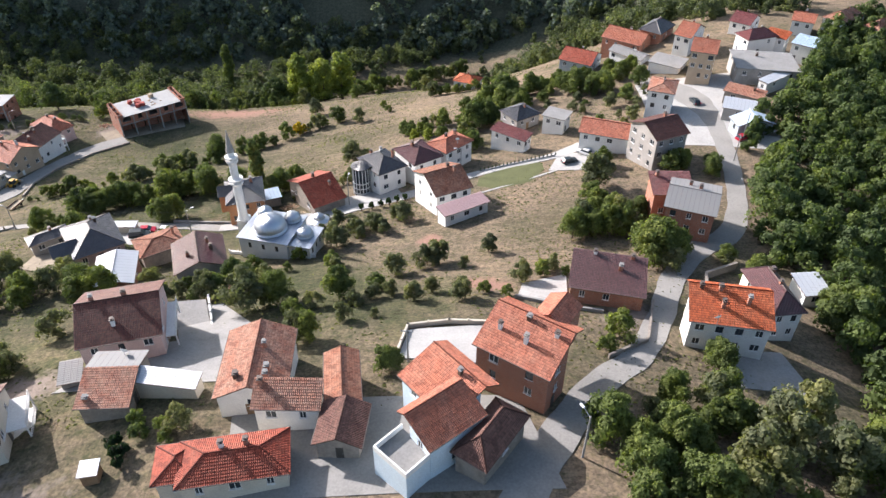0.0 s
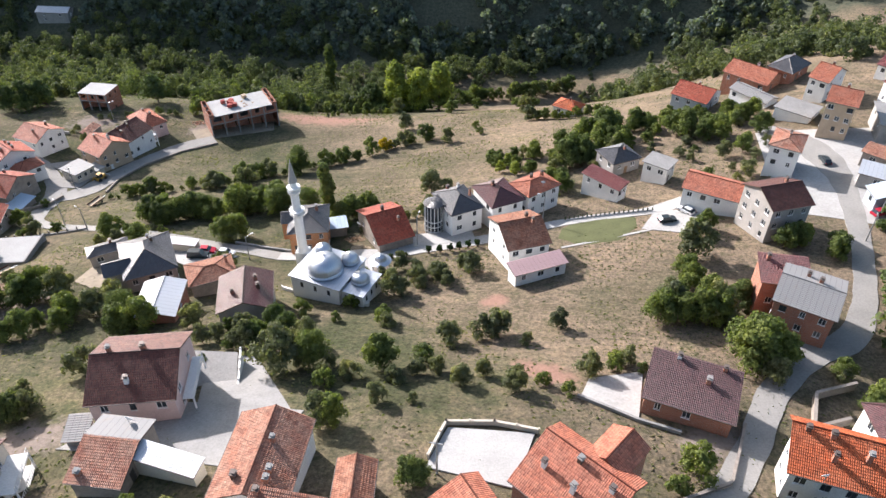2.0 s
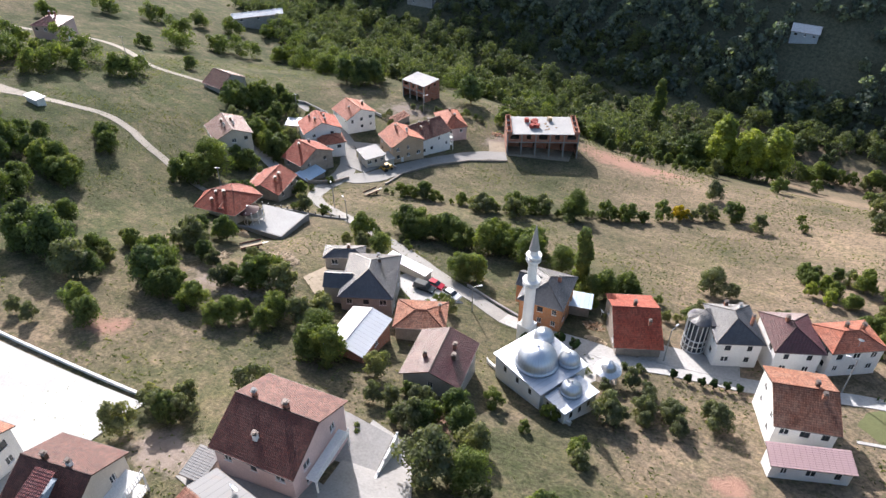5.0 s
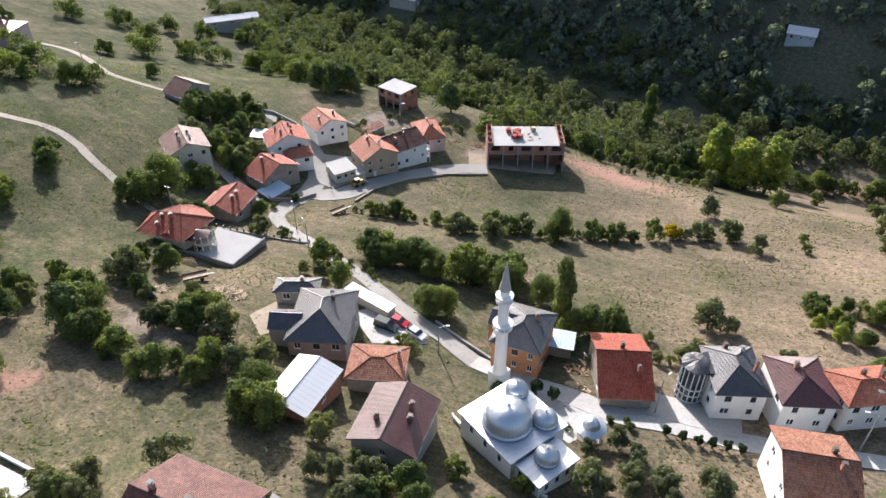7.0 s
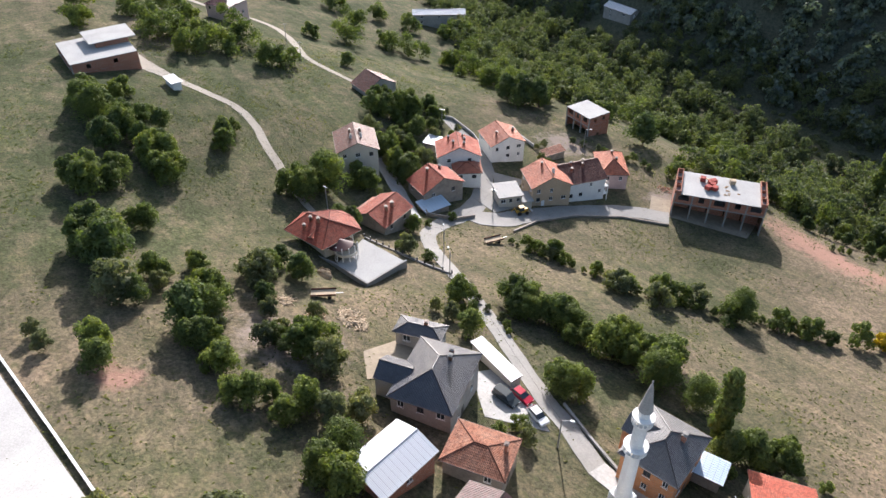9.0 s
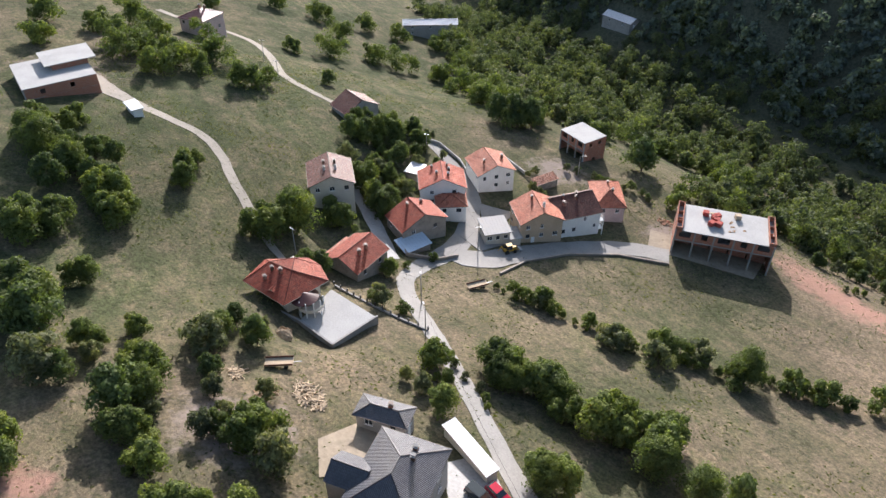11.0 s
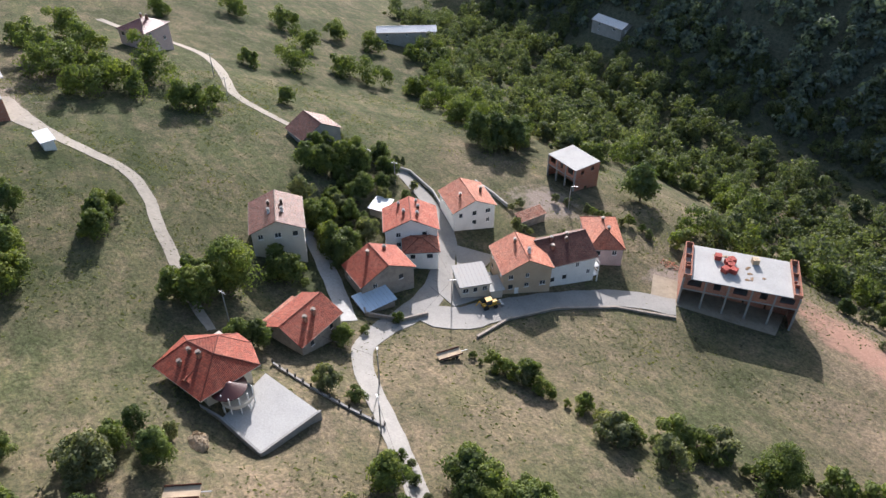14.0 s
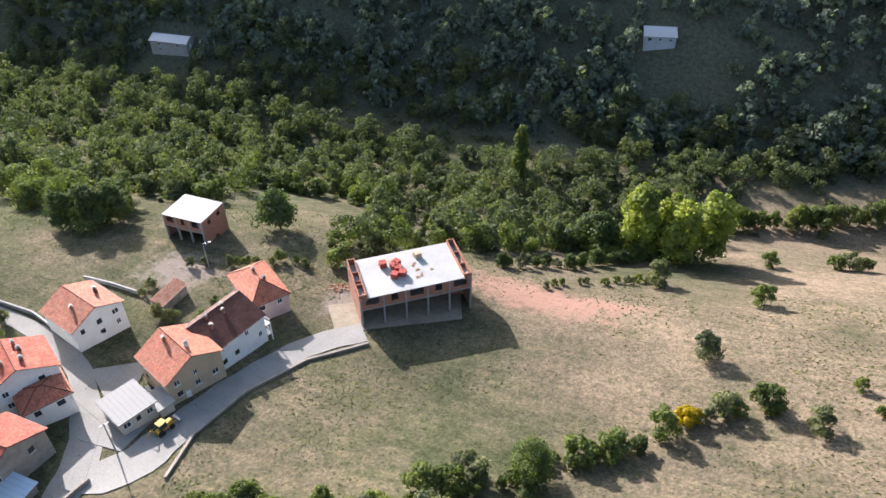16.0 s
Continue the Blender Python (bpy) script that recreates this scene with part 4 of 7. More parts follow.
house('barn', 78.0, 161.0, 46.0, -83, 5.4, 9.9, 1.8, 'gable', 'metal_blue', 'bluegrey',
      'small barn with pale blue sheet roof', 'barn', chim=[], wins=(1,0,1))
house('building', 93.3, 196.2, 46.9, -9, 17.7, 13.9, 1.0, 'flat', 'concrete', 'grey',
      'wide building with flat grey concrete roof', 'building', chim=[(-.1,.2,1)], wins=(4,2,2))
house('shed', 94.9, 188.0, 46.3, 36, 16.1, 3.2, 0.2, 'mono', 'metal_white', 'white',
      'long white shed with flat sheet roof', 'shed', chim=[], wins=(2,1,1))
house('house', 105.2, 217.4, 46.5, -41, 7.1, 4.8, 1.2, 'mono', 'tile_orange', 'white',
      'white house with orange tile roof', 'house', chim=[], wins=(2,1,1))
house('house', 110.4, 208.9, 47.7, -39, 6.9, 7.4, 0.8, 'mono', 'metal_blue', 'white',
      'white house with pale sheet roof', 'house', chim=[], wins=(2,2,2))
house('house', 98.1, 216.5, 47.0, -71, 6.9, 11.4, 2.1, 'hip', 'tile_maroon', 'white',
      'white house with maroon hip roof', 'house', chim=[(0,.1,1)], wins=(2,2,2))
house('house', 74.9, 244.1, 39.0, -38, 8.4, 12.2, 2.7, 'hip', 'tile_dark', 'brick',
      'brick house with dark hip roof', 'house', chim=[(0,.1,1)], wins=(2,1,1))
house('house', 120.0, 233.1, 46.5, -29, 7.3, 9.3, 1.7, 'gable', 'tile_salmon', 'white',
      'house with red tile roof by the village edge', 'house', chim=[(0,.1,1)], wins=(2,2,2))
house('house', -31.5, 147.6, 33.6, 35, 9.0, 15.1, 3.4, 'gable', 'tile_red', 'stone',
      'red-tiled house with stone base beside the lane', 'house', chim=[(.0,.08,1.3),(.25,-.2,1.2)], wins=(3,1,2))
house('house', -6.5, 157.4, 38.5, 35, 8.8, 10.4, 2.1, 'hip', 'tile_purple', 'white',
      'white house with dark purple hip roof', 'house', chim=[(-.1,.12,1.3)], wins=(2,2,2))
house('house', 1.7, 162.6, 38.6, 45, 10.3, 7.6, 1.5, 'hip', 'tile_salmon', 'white',
      'white house with salmon tile roof', 'house', chim=[(0,.2,1.1),(.25,.1,1.1)], wins=(3,2,2))
house('house', -0.2, 138.6, 42.4, 27, 9.6, 12.4, 2.7, 'gable', 'tile_rust', 'white',
      'white house with dark red tile roof and front annex', 'house', chim=[(.2,.1,1),(.25,-.1,1.4)], wins=(3,2,2))
house('annex', 4.4, 128.9, 41.9, 31, 11.8, 4.0, 0.4, 'mono', 'metal_pink', 'white',
      'long low annex with pinkish sheet roof', 'annex', chim=[], wins=(3,0,0))
house('house', -47.8, 142.6, 36.3, 16, 9.2, 11.0, 2.2, 'hip', 'tile_dark', 'brickband',
      'house with dark blue hip roof and bare orange block storey', 'house', chim=[(.2,.12,1.2)], wins=(3,2,2))
house('shed', -43.7, 148.9, 30.9, 24, 5.2, 4.1, 0.6, 'mono', 'metal_blue', 'stone',
      'small shed with pale blue sheet roof', 'shed', chim=[], wins=(0,0,0))
house('house', -75.6, 121.7, 38.3, 35, 10.6, 13.5, 2.7, 'hip', 'tile_navy', 'grey',
      'grey house with dark blue cross hip roof', 'house', chim=[(.15,.15,1.2),(.1,.3,1.2)], wins=(3,2,2))
house('outbuilding', -89.2, 127.4, 34.0, 38, 8.9, 4.4, 0.9, 'hip', 'tile_navy', 'grey',
      'small outbuilding with dark blue hip roof', 'outbuilding', chim=[(.1,.1,.9)], wins=(2,1,1))
house('garage', -78.5, 135.9, 31.0, 1, 11.4, 2.5, 0.1, 'mono', 'metal_white', 'cream',
      'long garage with white sheet roof', 'garage', chim=[], wins=(0,0,0))
house('barn', -64.7, 107.4, 40.7, 104, 10.4, 8.0, 1.2, 'gable', 'metal_white', 'brick',
      'barn with white sheet gable roof', 'barn', chim=[], wins=(1,1,1))
house('house', -60.4, 119.2, 38.6, 34, 9.6, 7.6, 1.2, 'hip', 'tile_rust', 'stone',
      'old house with rusty hip tile roof', 'house', chim=[(.35,.1,1.3)], wins=(2,1,1))
house('house', -48.6, 110.3, 42.4, 110, 10.7, 10.1, 2.1, 'gable', 'tile_purple', 'grey',
      'house with purple metal-tile gable roof and rough grey walls', 'house', chim=[(-.15,.2,1.2),(-.05,-.25,1.4),(.15,-.2,1.4)], wins=(2,2,1))
house('house', -135.2, 130.9, 26.2, 104, 10.2, 10.4, 0.2, 'flat', 'cream', 'cream',
      'cream villa with many-sided red roof and curved balcony', 'house', wins=(3, 2, 2), ov=0.9)
house('house', -144.5, 150.5, 18.2, 112, 11.7, 10.7, 2.6, 'gable', 'tile_red', 'stone',
      'grey house with red tile roof and two chimneys', 'house', chim=[(-.1,-.2,1.5),(.1,-.2,1.5)], wins=(2,2,2))
house('house', -155.6, 173.7, 13.2, -2, 9.4, 13.7, 3.4, 'gable', 'tile_red', 'stone',
      'grey plastered house with red tile gable roof', 'house', chim=[(-.2,-.12,1.3),(-.25,.2,1.1)], wins=(2,1,2))
house('annex', -149.4, 168.8, 10.5, 91, 8.1, 5.8, 0.8, 'mono', 'metal_blue', 'stone',
      'lean-to with pale blue sheet roof', 'annex', chim=[], wins=(0,0,0))
house('house', -166.3, 188.7, 13.7, -29, 10.0, 13.2, 3.2, 'gable', 'tile_red', 'white',
      'white house with red tile gable roof and five chimneys', 'house', chim=[(.2,.12,1),(-.1,.15,1),(-.3,.12,1),(.1,-.12,1),(-.3,-.2,1)], wins=(2,1,2))
house('annex', -159.7, 187.3, 11.3, 60, 8.8, 8.0, 1.4, 'hip', 'tile_salmon', 'white',
      'annex with salmon tile hip roof', 'annex', chim=[], wins=(2,1,1))
house('house', -169.8, 208.2, 10.5, -15, 11.5, 12.0, 2.7, 'gable', 'tile_salmon', 'white',
      'tall white house with salmon tile roof and large chimney', 'house', chim=[(.0,.3,1.8),(.1,-.2,1.1)], wins=(3,3,3))
house('house', -142.5, 203.6, 11.0, -22, 11.1, 12.3, 3.2, 'gable', 'tile_salmon', 'tan',
      'tall tan house with salmon tile gable roof', 'house', chim=[(.2,.08,1.5),(-.2,-.08,1.2)], wins=(3,3,3))
house('house', -138.7, 214.2, 9.6, 75, 13.4, 7.1, 2.9, 'ridge', 'tile_brown', 'white',
      'white row house with brown tile roof', 'house', chim=[(-.25,.1,1.4),(.05,.25,1.4),(-.2,.4,1.2),(.1,.42,1.2)], wins=(4,2,2))
house('house', -142.3, 229.9, 7.0, 55, 9.1, 14.0, 3.1, 'hip', 'tile_salmon', 'pink',
      'pinkish house with salmon hip roof', 'house', chim=[(0,.1,1.3),(.1,-.15,1.3)], wins=(2,2,2))
house('building', -145.2, 191.5, 9.4, 69, 7.5, 8.1, 0.5, 'flat', 'metal_grey', 'cream',
      'low building with flat grey roof at the junction', 'building', chim=[], wins=(3,2,1))
house('house', -174.9, 159.2, 21.5, -22, 12.7, 12.0, 2.7, 'gable', 'tile_brown', 'cream',
      'cream house with brown tile roof and four chimneys', 'house', chim=[(.15,.12,1.2),(-.1,.12,1.2),(.15,-.12,1.2),(-.1,-.12,1.2)], wins=(3,3,3))
house('house', -218.5, 189.0, 15.0, 4, 10.1, 13.0, 3.5, 'gable', 'tile_brown', 'grey',
      'grey house with brown tile gable roof', 'house', chim=[], wins=(2,1,1))
house('house', -294.5, 165.5, 26.6, 31, 11.9, 12.3, 2.5, 'hip', 'tile_maroon', 'pink',
      'distant house with half pale half brown roof', 'house', chim=[(-.1,.1,1.6),(.1,.1,1.6)], wins=(3,2,2))
house('shed', -334.0, 292.0, -13.5, 59, 29.0, 9.0, 1.6, 'gable', 'metal_white', 'grey',
      'long grey farm shed with pale sheet roof', 'shed', chim=[], wins=(3,1,1))
house('house', -305.0, 404.0, -24.6, 5, 21.0, 10.0, 2.2, 'gable', 'metal_white', 'grey',
      'grey farmhouse with pale sheet roof in the trees', 'house', chim=[], wins=(2,1,1))
house('house', -78.7, 443.8, -6.1, 12, 14.0, 12.8, 2.3, 'gable', 'metal_white', 'bluegrey',
      'pale house with sheet roof on the shaded hillside', 'house', chim=[], wins=(3,1,2))
house('house', 9.0, 247.5, 17.6, -24, 9.5, 7.5, 1.8, 'hip', 'tile_orange', 'white',
      'small white house with orange roof among field bushes', 'house', chim=[(0, .1, 1)], wins=(2, 1, 1))
house('annex', -141.5, 195.2, 7.6, 69, 3.6, 5.5, 0.1, 'flat', 'slab', 'cream',
      'small flat-roofed annex with white terrace slab', 'annex', wins=(1, 0, 0))
house('annex', -149.7, 149.0, 17.2, -67, 8.4, 3.2, 0.6, 'mono', 'tile_salmon', 'stone',
      'lean-to with pale salmon tiles along the grey house', 'annex', wins=(0, 0, 0))
house('house', 61.6, 224.6, 37.5, -46, 13.0, 6.5, 1.2, 'gable', 'metal_grey', 'white',
      'long white house with grey sheet roof', 'house', chim=[(.1, .1, 1)], wins=(4, 2, 1))
house('building', 69.8, 209.6, 41.2, -33, 10.2, 9.0, 0.2, 'flat', 'concrete', 'white',
      'low white building with pale flat roof', 'building', wins=(3, 2, 2))
house('house', 102.0, 236.8, 44.6, -40, 7.4, 10.4, 2.2, 'gable', 'tile_maroon', 'white',
      'white house with maroon roof at the village edge', 'house', chim=[(0, .1, 1)], wins=(2, 2, 2))
house('shed', -160.8, 222.5, 4.7, 87, 8.3, 3.3, 0.9, 'mono', 'tile_old', 'stone',
      'small garden shed with red tile roof', 'shed', chim=[], wins=(0,0,0))
house('cabin', -218.1, 122.9, 32.8, 95, 3.4, 6.9, 0.1, 'flat', 'metal_white', 'white',
      'small white cabin beside the dirt track', 'cabin', chim=[], wins=(1,0,0))
house('shed', 63.7, 92.8, 50.2, 5, 5.0, 5.7, 0.4, 'mono', 'metal_white', 'white',
      'low shed with pale sheet roof by the wood', 'shed', chim=[], wins=(1,0,0))
house('house', 133.6, 234.2, 46.6, -58, 7.3, 13.7, 2.5, 'hip', 'tile_old', 'white',
      'house with faded red roof at the village edge', 'house', chim=[(0,.1,1)], wins=(2,2,2))
house('house', 144.8, 227.7, 46.1, -65, 6.0, 14.7, 2.7, 'hip', 'tile_old', 'cream',
      'house with brown roof on the far bend', 'house', chim=[], wins=(2,2,2))
house('outbuilding', -179.6, 188.2, 10.7, 125, 6.1, 4.8, 0.2, 'mono', 'metal_white', 'stone',
      'small outbuilding with white flat roof', 'outbuilding', chim=[], wins=(1,0,0))
house('house', -79.5, 52.5, 54.0, 20, 10.5, 8.5, 2.0, 'gable', 'tile_old', 'white',
      'white house with grey terrace at the edge of the yard', 'house', chim=[(0, .1, 1)], wins=(3, 2, 2))


# ---- roads, yards and bare earth ----
strip("road", [(-52, 135, 3.6), (-61.5, 137.5, 3.6), (-68.7, 138.6, 3.6), (-77.6, 141.0, 3.4), (-88.6, 144.2, 3.4), (-100.2, 147.5, 3.4), (-112.0, 150.8, 3.6), (-120.0, 152.8, 3.6), (-129.0, 155.2, 3.8), (-136.0, 158.6, 4.2), (-140.4, 165.0, 5.0), (-143.2, 173.6, 6.0), (-148.0, 183.2, 6.0), (-157.2, 192.6, 4.8), (-164, 198, 4.4), (-172.4, 201.4, 4.2), (-184.4, 203.3, 4.0), (-198, 203.4, 3.6), (-214, 199, 3.0)], "asphalt", "narrow grey village lane with cracked patched surface", "road")
strip("road", [(-144.5, 176.0, 4.0), (-139.6, 178.6, 8.0), (-136.6, 183.6, 8.2), (-135.6, 190.3, 7.6), (-132.2, 205.0, 6.6), (-125.9, 219.8, 6.0), (-116.6, 229.0, 6.0)], "asphalt", "lane running on to the unfinished shell", "road", lift=0.17)
strip("road", [(-53, 135.4, 3.8), (-43, 136.6, 4.2), (-35.3, 138.6, 4.6), (-28.4, 139.0, 4.2), (-19.6, 142.4, 4.2), (-11.3, 144.9, 4.2), (-4, 147.6, 4), (6, 152.5, 3.4), (16, 155.8, 3.0), (27, 158.4, 3.2), (37, 164, 5)], "pale", "pale concrete lane past the mosque", "road", lift=0.15)
strip("road", [(6, 38, 5), (10.2, 47.3, 5), (14.4, 54.5, 5), (21.4, 64.8, 4.6), (28.6, 71.9, 4.4), (35.3, 83.6, 4.2), (41.0, 96.3, 4.4), (48.9, 107.4, 5), (57.5, 114.1, 5), (62.8, 124.5, 4.2), (66.4, 137.0, 4.0), (69.5, 152.4, 4.2), (71.5, 170.1, 5), (70.4, 184.1, 8), (66, 196, 7), (60, 203, 5)], "asphalt", "grey lane running along the wooded edge", "road")
strip("dirt_track", [(-250, 118, 4), (-236, 120, 5.5), (-224.6, 124.5, 3.4), (-214.1, 130.2, 2.8), (-203.8, 136.0, 2.8), (-193, 137.2, 2.6), (-184.6, 136.2, 2.6), (-173.9, 135.7, 2.6), (-160.7, 134.7, 2.2), (-150, 135, 1.6)], "dirt_track", "pale gravel track over the meadow", "track")
strip("dirt_track", [(-330, 158, 3), (-313, 167, 3), (-302, 176.0, 3), (-290.2, 181.6, 3.2), (-276, 182, 3.2), (-264.0, 180.2, 3.2), (-250, 178, 3), (-238, 181.5, 2.8), (-226, 187, 2.4), (-214, 196, 2.4)], "dirt_track", "gravel road bending past the poles", "track")
strip("path", [(9, 141.4, 0.7), (18.6, 145.3, 0.7), (28.5, 150, 0.7)], "pale", "white concrete garden path", "path")
strip("path", [(-182, 168.5, 4), (-171, 166.4, 4), (-158, 163.8, 4), (-146, 160.8, 3.6)], "pale", "pale concrete drive between houses", "path")
yard("yard_1", [(-57, 68), (-27, 66.5), (-25.5, 79), (-46, 79)], "concrete", "grey concrete farmyard", "yard")
yard("yard_2", [(-45, 77.6), (-36.6, 79.5), (-41.0, 91), (-49.5, 90)], "concrete", "raised pale terrace beside the pink house", "terrace", z=47.6)
yard("yard_17", [(-41.5, 78.5), (-27, 78.5), (-39, 93), (-47.5, 93.5)], "concrete", "pale concrete strip behind the terrace", "yard", lift=0.12)
yard("yard_3", [(-112, 48), (-70, 52), (-74.5, 73.5), (-108, 66.5)], "slab", "wide white concrete yard", "yard", lift=0.2)
yard("yard_4", [(-6.5, 70.5), (4.7, 69.0), (6.5, 79.5), (-5.0, 78.5)], "slab", "white concrete yard behind the salmon roofs", "yard", lift=0.25)
yard("yard_5", [(12.7, 89.6), (20.6, 86.0), (22.2, 97.8), (14, 94.5)], "pale", "white slab beside the brick house", "yard", lift=0.25)
yard("yard_6", [(-126.5, 128.6), (-116.7, 131.2), (-118.9, 142.0), (-131.6, 138.2)], "slab", "bright white concrete terrace of the villa", "terrace", z=22.3)
yard("yard_7", [(-91, 117), (-84, 114), (-80, 127), (-92, 125)], "bare", "pale yard round the dark-roofed house", "yard")
yard("yard_8", [(-79, 131), (-69, 126.5), (-62, 134), (-78, 138.4)], "pale", "pale parking place by the lane", "yard", lift=0.1)
yard("yard_9", [(-46, 131), (-30, 128), (-27, 139), (-45, 139)], "pale", "pale forecourt of the mosque", "yard", lift=0.1)
yard("yard_10", [(-150, 183.5), (-141, 184), (-141, 199), (-152, 197)], "asphalt", "dark courtyard between the houses", "yard", lift=0.2)
yard("yard_18", [(-161.0, 198.3), (-152.7, 204.8), (-149.5, 197.4), (-153.2, 193.4)], "asphalt", "dark asphalt court below the white house", "yard", lift=0.16)
yard("yard_11", [(-122, 226.5), (-98.5, 241), (-102, 250), (-128, 234)], "bare", "trodden earth apron before the brick shell", "yard", lift=0.12)
yard("yard_12", [(26, 150), (36, 148), (42, 158), (30, 160)], "pale", "pale courtyard with parked car", "yard", lift=0.12)
yard("yard_13", [(56, 158), (84, 150), (88, 200), (58, 200)], "pale", "pale concrete square among the upper houses", "yard", lift=0.08)
yard("yard_14", [(-25, 46), (14, 46), (10, 62), (-28, 62)], "asphalt", "grey lane and yard among the lower houses", "yard", lift=0.1)
yard("yard_15", [(41, 66), (53, 66), (52, 76), (42, 75)], "concrete", "concrete yard below the orange roof", "yard", lift=0.12)
yard("yard_16", [(-27, 141.5), (-10, 146), (-12, 152), (-28, 148)], "pale", "pale drive of the modern house", "yard", lift=0.2)
patch("lawn", 17, 150, 10, 6.4, 25, "leaf_lawn", "mown green garden lawn", "lawn", seed=15, wobble=0.1)

# ---- garden walls and fences ----
low_wall("retaining_wall", [(-129.5, 181.5), (-131.6, 191.3), (-129.6, 203.9), (-123.6, 216.7), (-114, 226)], 0.5, 0.4, "stone", "rough stone wall along the lane")
low_wall("garden_wall", [(-206, 196), (-194.4, 206.2), (-183.0, 206.4), (-174, 204)], 1.1, 0.25, "pale", "pale concrete garden wall above the lane")
low_wall("garden_wall", [(-184, 221.5), (-177, 222), (-169.5, 221.8)], 1.0, 0.25, "pale", "pale wall at the end of the garden")
low_wall("terrace_wall", [(-140.1, 122.2), (-126.6, 128.5), (-116.6, 131.1), (-118.8, 142.1)], 0.6, 0.25, "concrete", "concrete parapet of the villa terrace", z=22.4)
low_wall("fence_wall", [(-137, 141.2), (-127.2, 144.1), (-119.6, 147.3), (-112.9, 150.2)], 0.5, 0.22, "pale", "white fence wall with posts along the drive", posts=1.9, post_h=0.9, rail="frame_dark")
low_wall("mosque_wall", [(-46.3, 120.6), (-35.2, 116.4), (-26.6, 115.6)], 0.7, 0.22, "white", "low white wall beside the mosque", posts=2.0, post_h=0.3)
low_wall("yard_wall", [(-112, 67), (-90, 71.5), (-72, 75)], 0.7, 0.25, "white", "white wall along the big yard")
low_wall("garden_wall", [(9.5, 154.6), (18.3, 156.7), (28.9, 158.8)], 0.4, 0.2, "white", "white garden wall with conical shrubs", posts=1.0, post_h=0.7, rail="leaf_cypress")
low_wall("yard_wall", [(-6.5, 72), (-5.4, 79.2), (1, 80.4), (7, 79.8)], 0.9, 0.22, "cream", "stepped white wall round the yard", posts=2.4, post_h=0.3)
low_wall("yard_wall", [(12.2, 89.4), (20.4, 85.4), (26, 84)], 0.6, 0.25, "concrete", "low concrete wall by the brick house")
low_wall("terrace_wall", [(-45, 77.2), (-36.2, 79.2), (-40.6, 91.4)], 0.5, 0.22, "white", "white parapet of the raised terrace", z=47.7, posts=2.0, post_h=0.3)
low_wall("garden_wall", [(-154, 168), (-146.5, 165.0), (-141.5, 171), (-141, 177)], 1.0, 0.3, "stone", "rough wall at the road bend")
low_wall("garden_wall", [(-66, 140.6), (-58, 138.9), (-51, 137.8)], 0.6, 0.25, "concrete", "low wall along the lane bend")
low_wall("yard_wall", [(54, 101), (47, 97), (44.5, 89), (50.5, 92.5)], 1.6, 0.35, "stone", "ruined stone walls without roof")
low_wall("yard_wall", [(24, 71), (31, 75.8), (35.2, 88)], 0.7, 0.25, "stone", "garden wall by the lane")


# ---- the mosque ----
def dome_profile(r, drum=0.5, point=0.35):
    pr = [(r * 1.04, 0), (r * 1.04, drum), (r, drum)]
    for k in range(1, 12):
        a = k / 12 * math.pi / 2
        pr.append((r * math.cos(a), drum + r * 0.86 * math.sin(a)))
    top = drum + r * 0.86
    return pr + [(0.09 * r, top + 0.02), (0.05, top + point * 0.4), (0.10, top + point * 0.6), (0.02, top + point * 1.3)]


def with_uv(bm, k=1.0):
    uvl = bm.loops.layers.uv.new("UVMap")
    for f in bm.faces:
        for lp in f.loops:
            c = lp.vert.co
            lp[uvl].uv = (math.atan2(c.y, c.x) * 2.6 * k, c.z)
    return bm


def ribbed_dome(parent, name, cx, cy, z, r, n=40):
    bm = bmesh.new()
    spun(bm, dome_profile(r), n)
    with_uv(bm, max(1.0, r / 1.8))
    for f in bm.faces:
        f.smooth = True
    ob = part(name, bm, "zinc", parent, "ribbed silver metal dome")
    ob.location = (cx, cy, z)
    return ob


def mosque(x, y, yaw, zr):
    zb = 33.0
    top = thing("mosque", pose(x, y, zb, 0, 0, yaw), "small white mosque with silver domes on a meadow slope", "mosque")
    e = zr - zb
    for nm, (x0, x1, y0, y1, h) in (("prayer_hall", (-5.6, 5.2, -5.0, 5.2, e)), ("annex", (5.25, 9.9, -4.2, 2.8, e - 0.6))):
        bm = bmesh.new()
        ring = [(x0, y0), (x1, y0), (x1, y1), (x0, y1)]
        wn = []
        for k in range(4):
            a, b = (*ring[k], 0), (*ring[(k + 1) % 4], 0)
            ln = (Vector(b) - Vector(a)).length
            hh = [(ln * f - 0.35, ln * f + 0.35, h - 2.3, h - 0.95) for f in (0.22, 0.5, 0.78)]
            wall_sheet(bm, a, b, -1.0, h, hh)
            wn.append((a, b, hh))
        body = part(nm, bm, "white", top)
        for a, b, hh in wn:
            for q in hh:
                window_unit(body, a, b, q, "frame_dark")
        bm = bmesh.new()
        solid(bm, x0 - (0.35 if nm == "prayer_hall" else -0.4), x1 + 0.35, y0 - 0.35, y1 + 0.35, h, h + 0.16)
        uvl = bm.loops.layers.uv.new("UVMap")
        for f in bm.faces:
            for lp in f.loops:
                lp[uvl].uv = (lp.vert.co.x, lp.vert.co.y)
        part("roof", bm, "zinc", top, "silver sheet metal roof")
    ribbed_dome(top, "main_dome", -0.2, -0.9, e + 0.15, 3.55, 48)
    ribbed_dome(top, "side_dome", 3.0, 3.4, e + 0.15, 1.8)
    ribbed_dome(top, "side_dome", 7.4, -0.4, e - 0.45, 1.75)
    ribbed_dome(top, "side_dome", -3.6, 3.9, e + 0.15, 1.7)


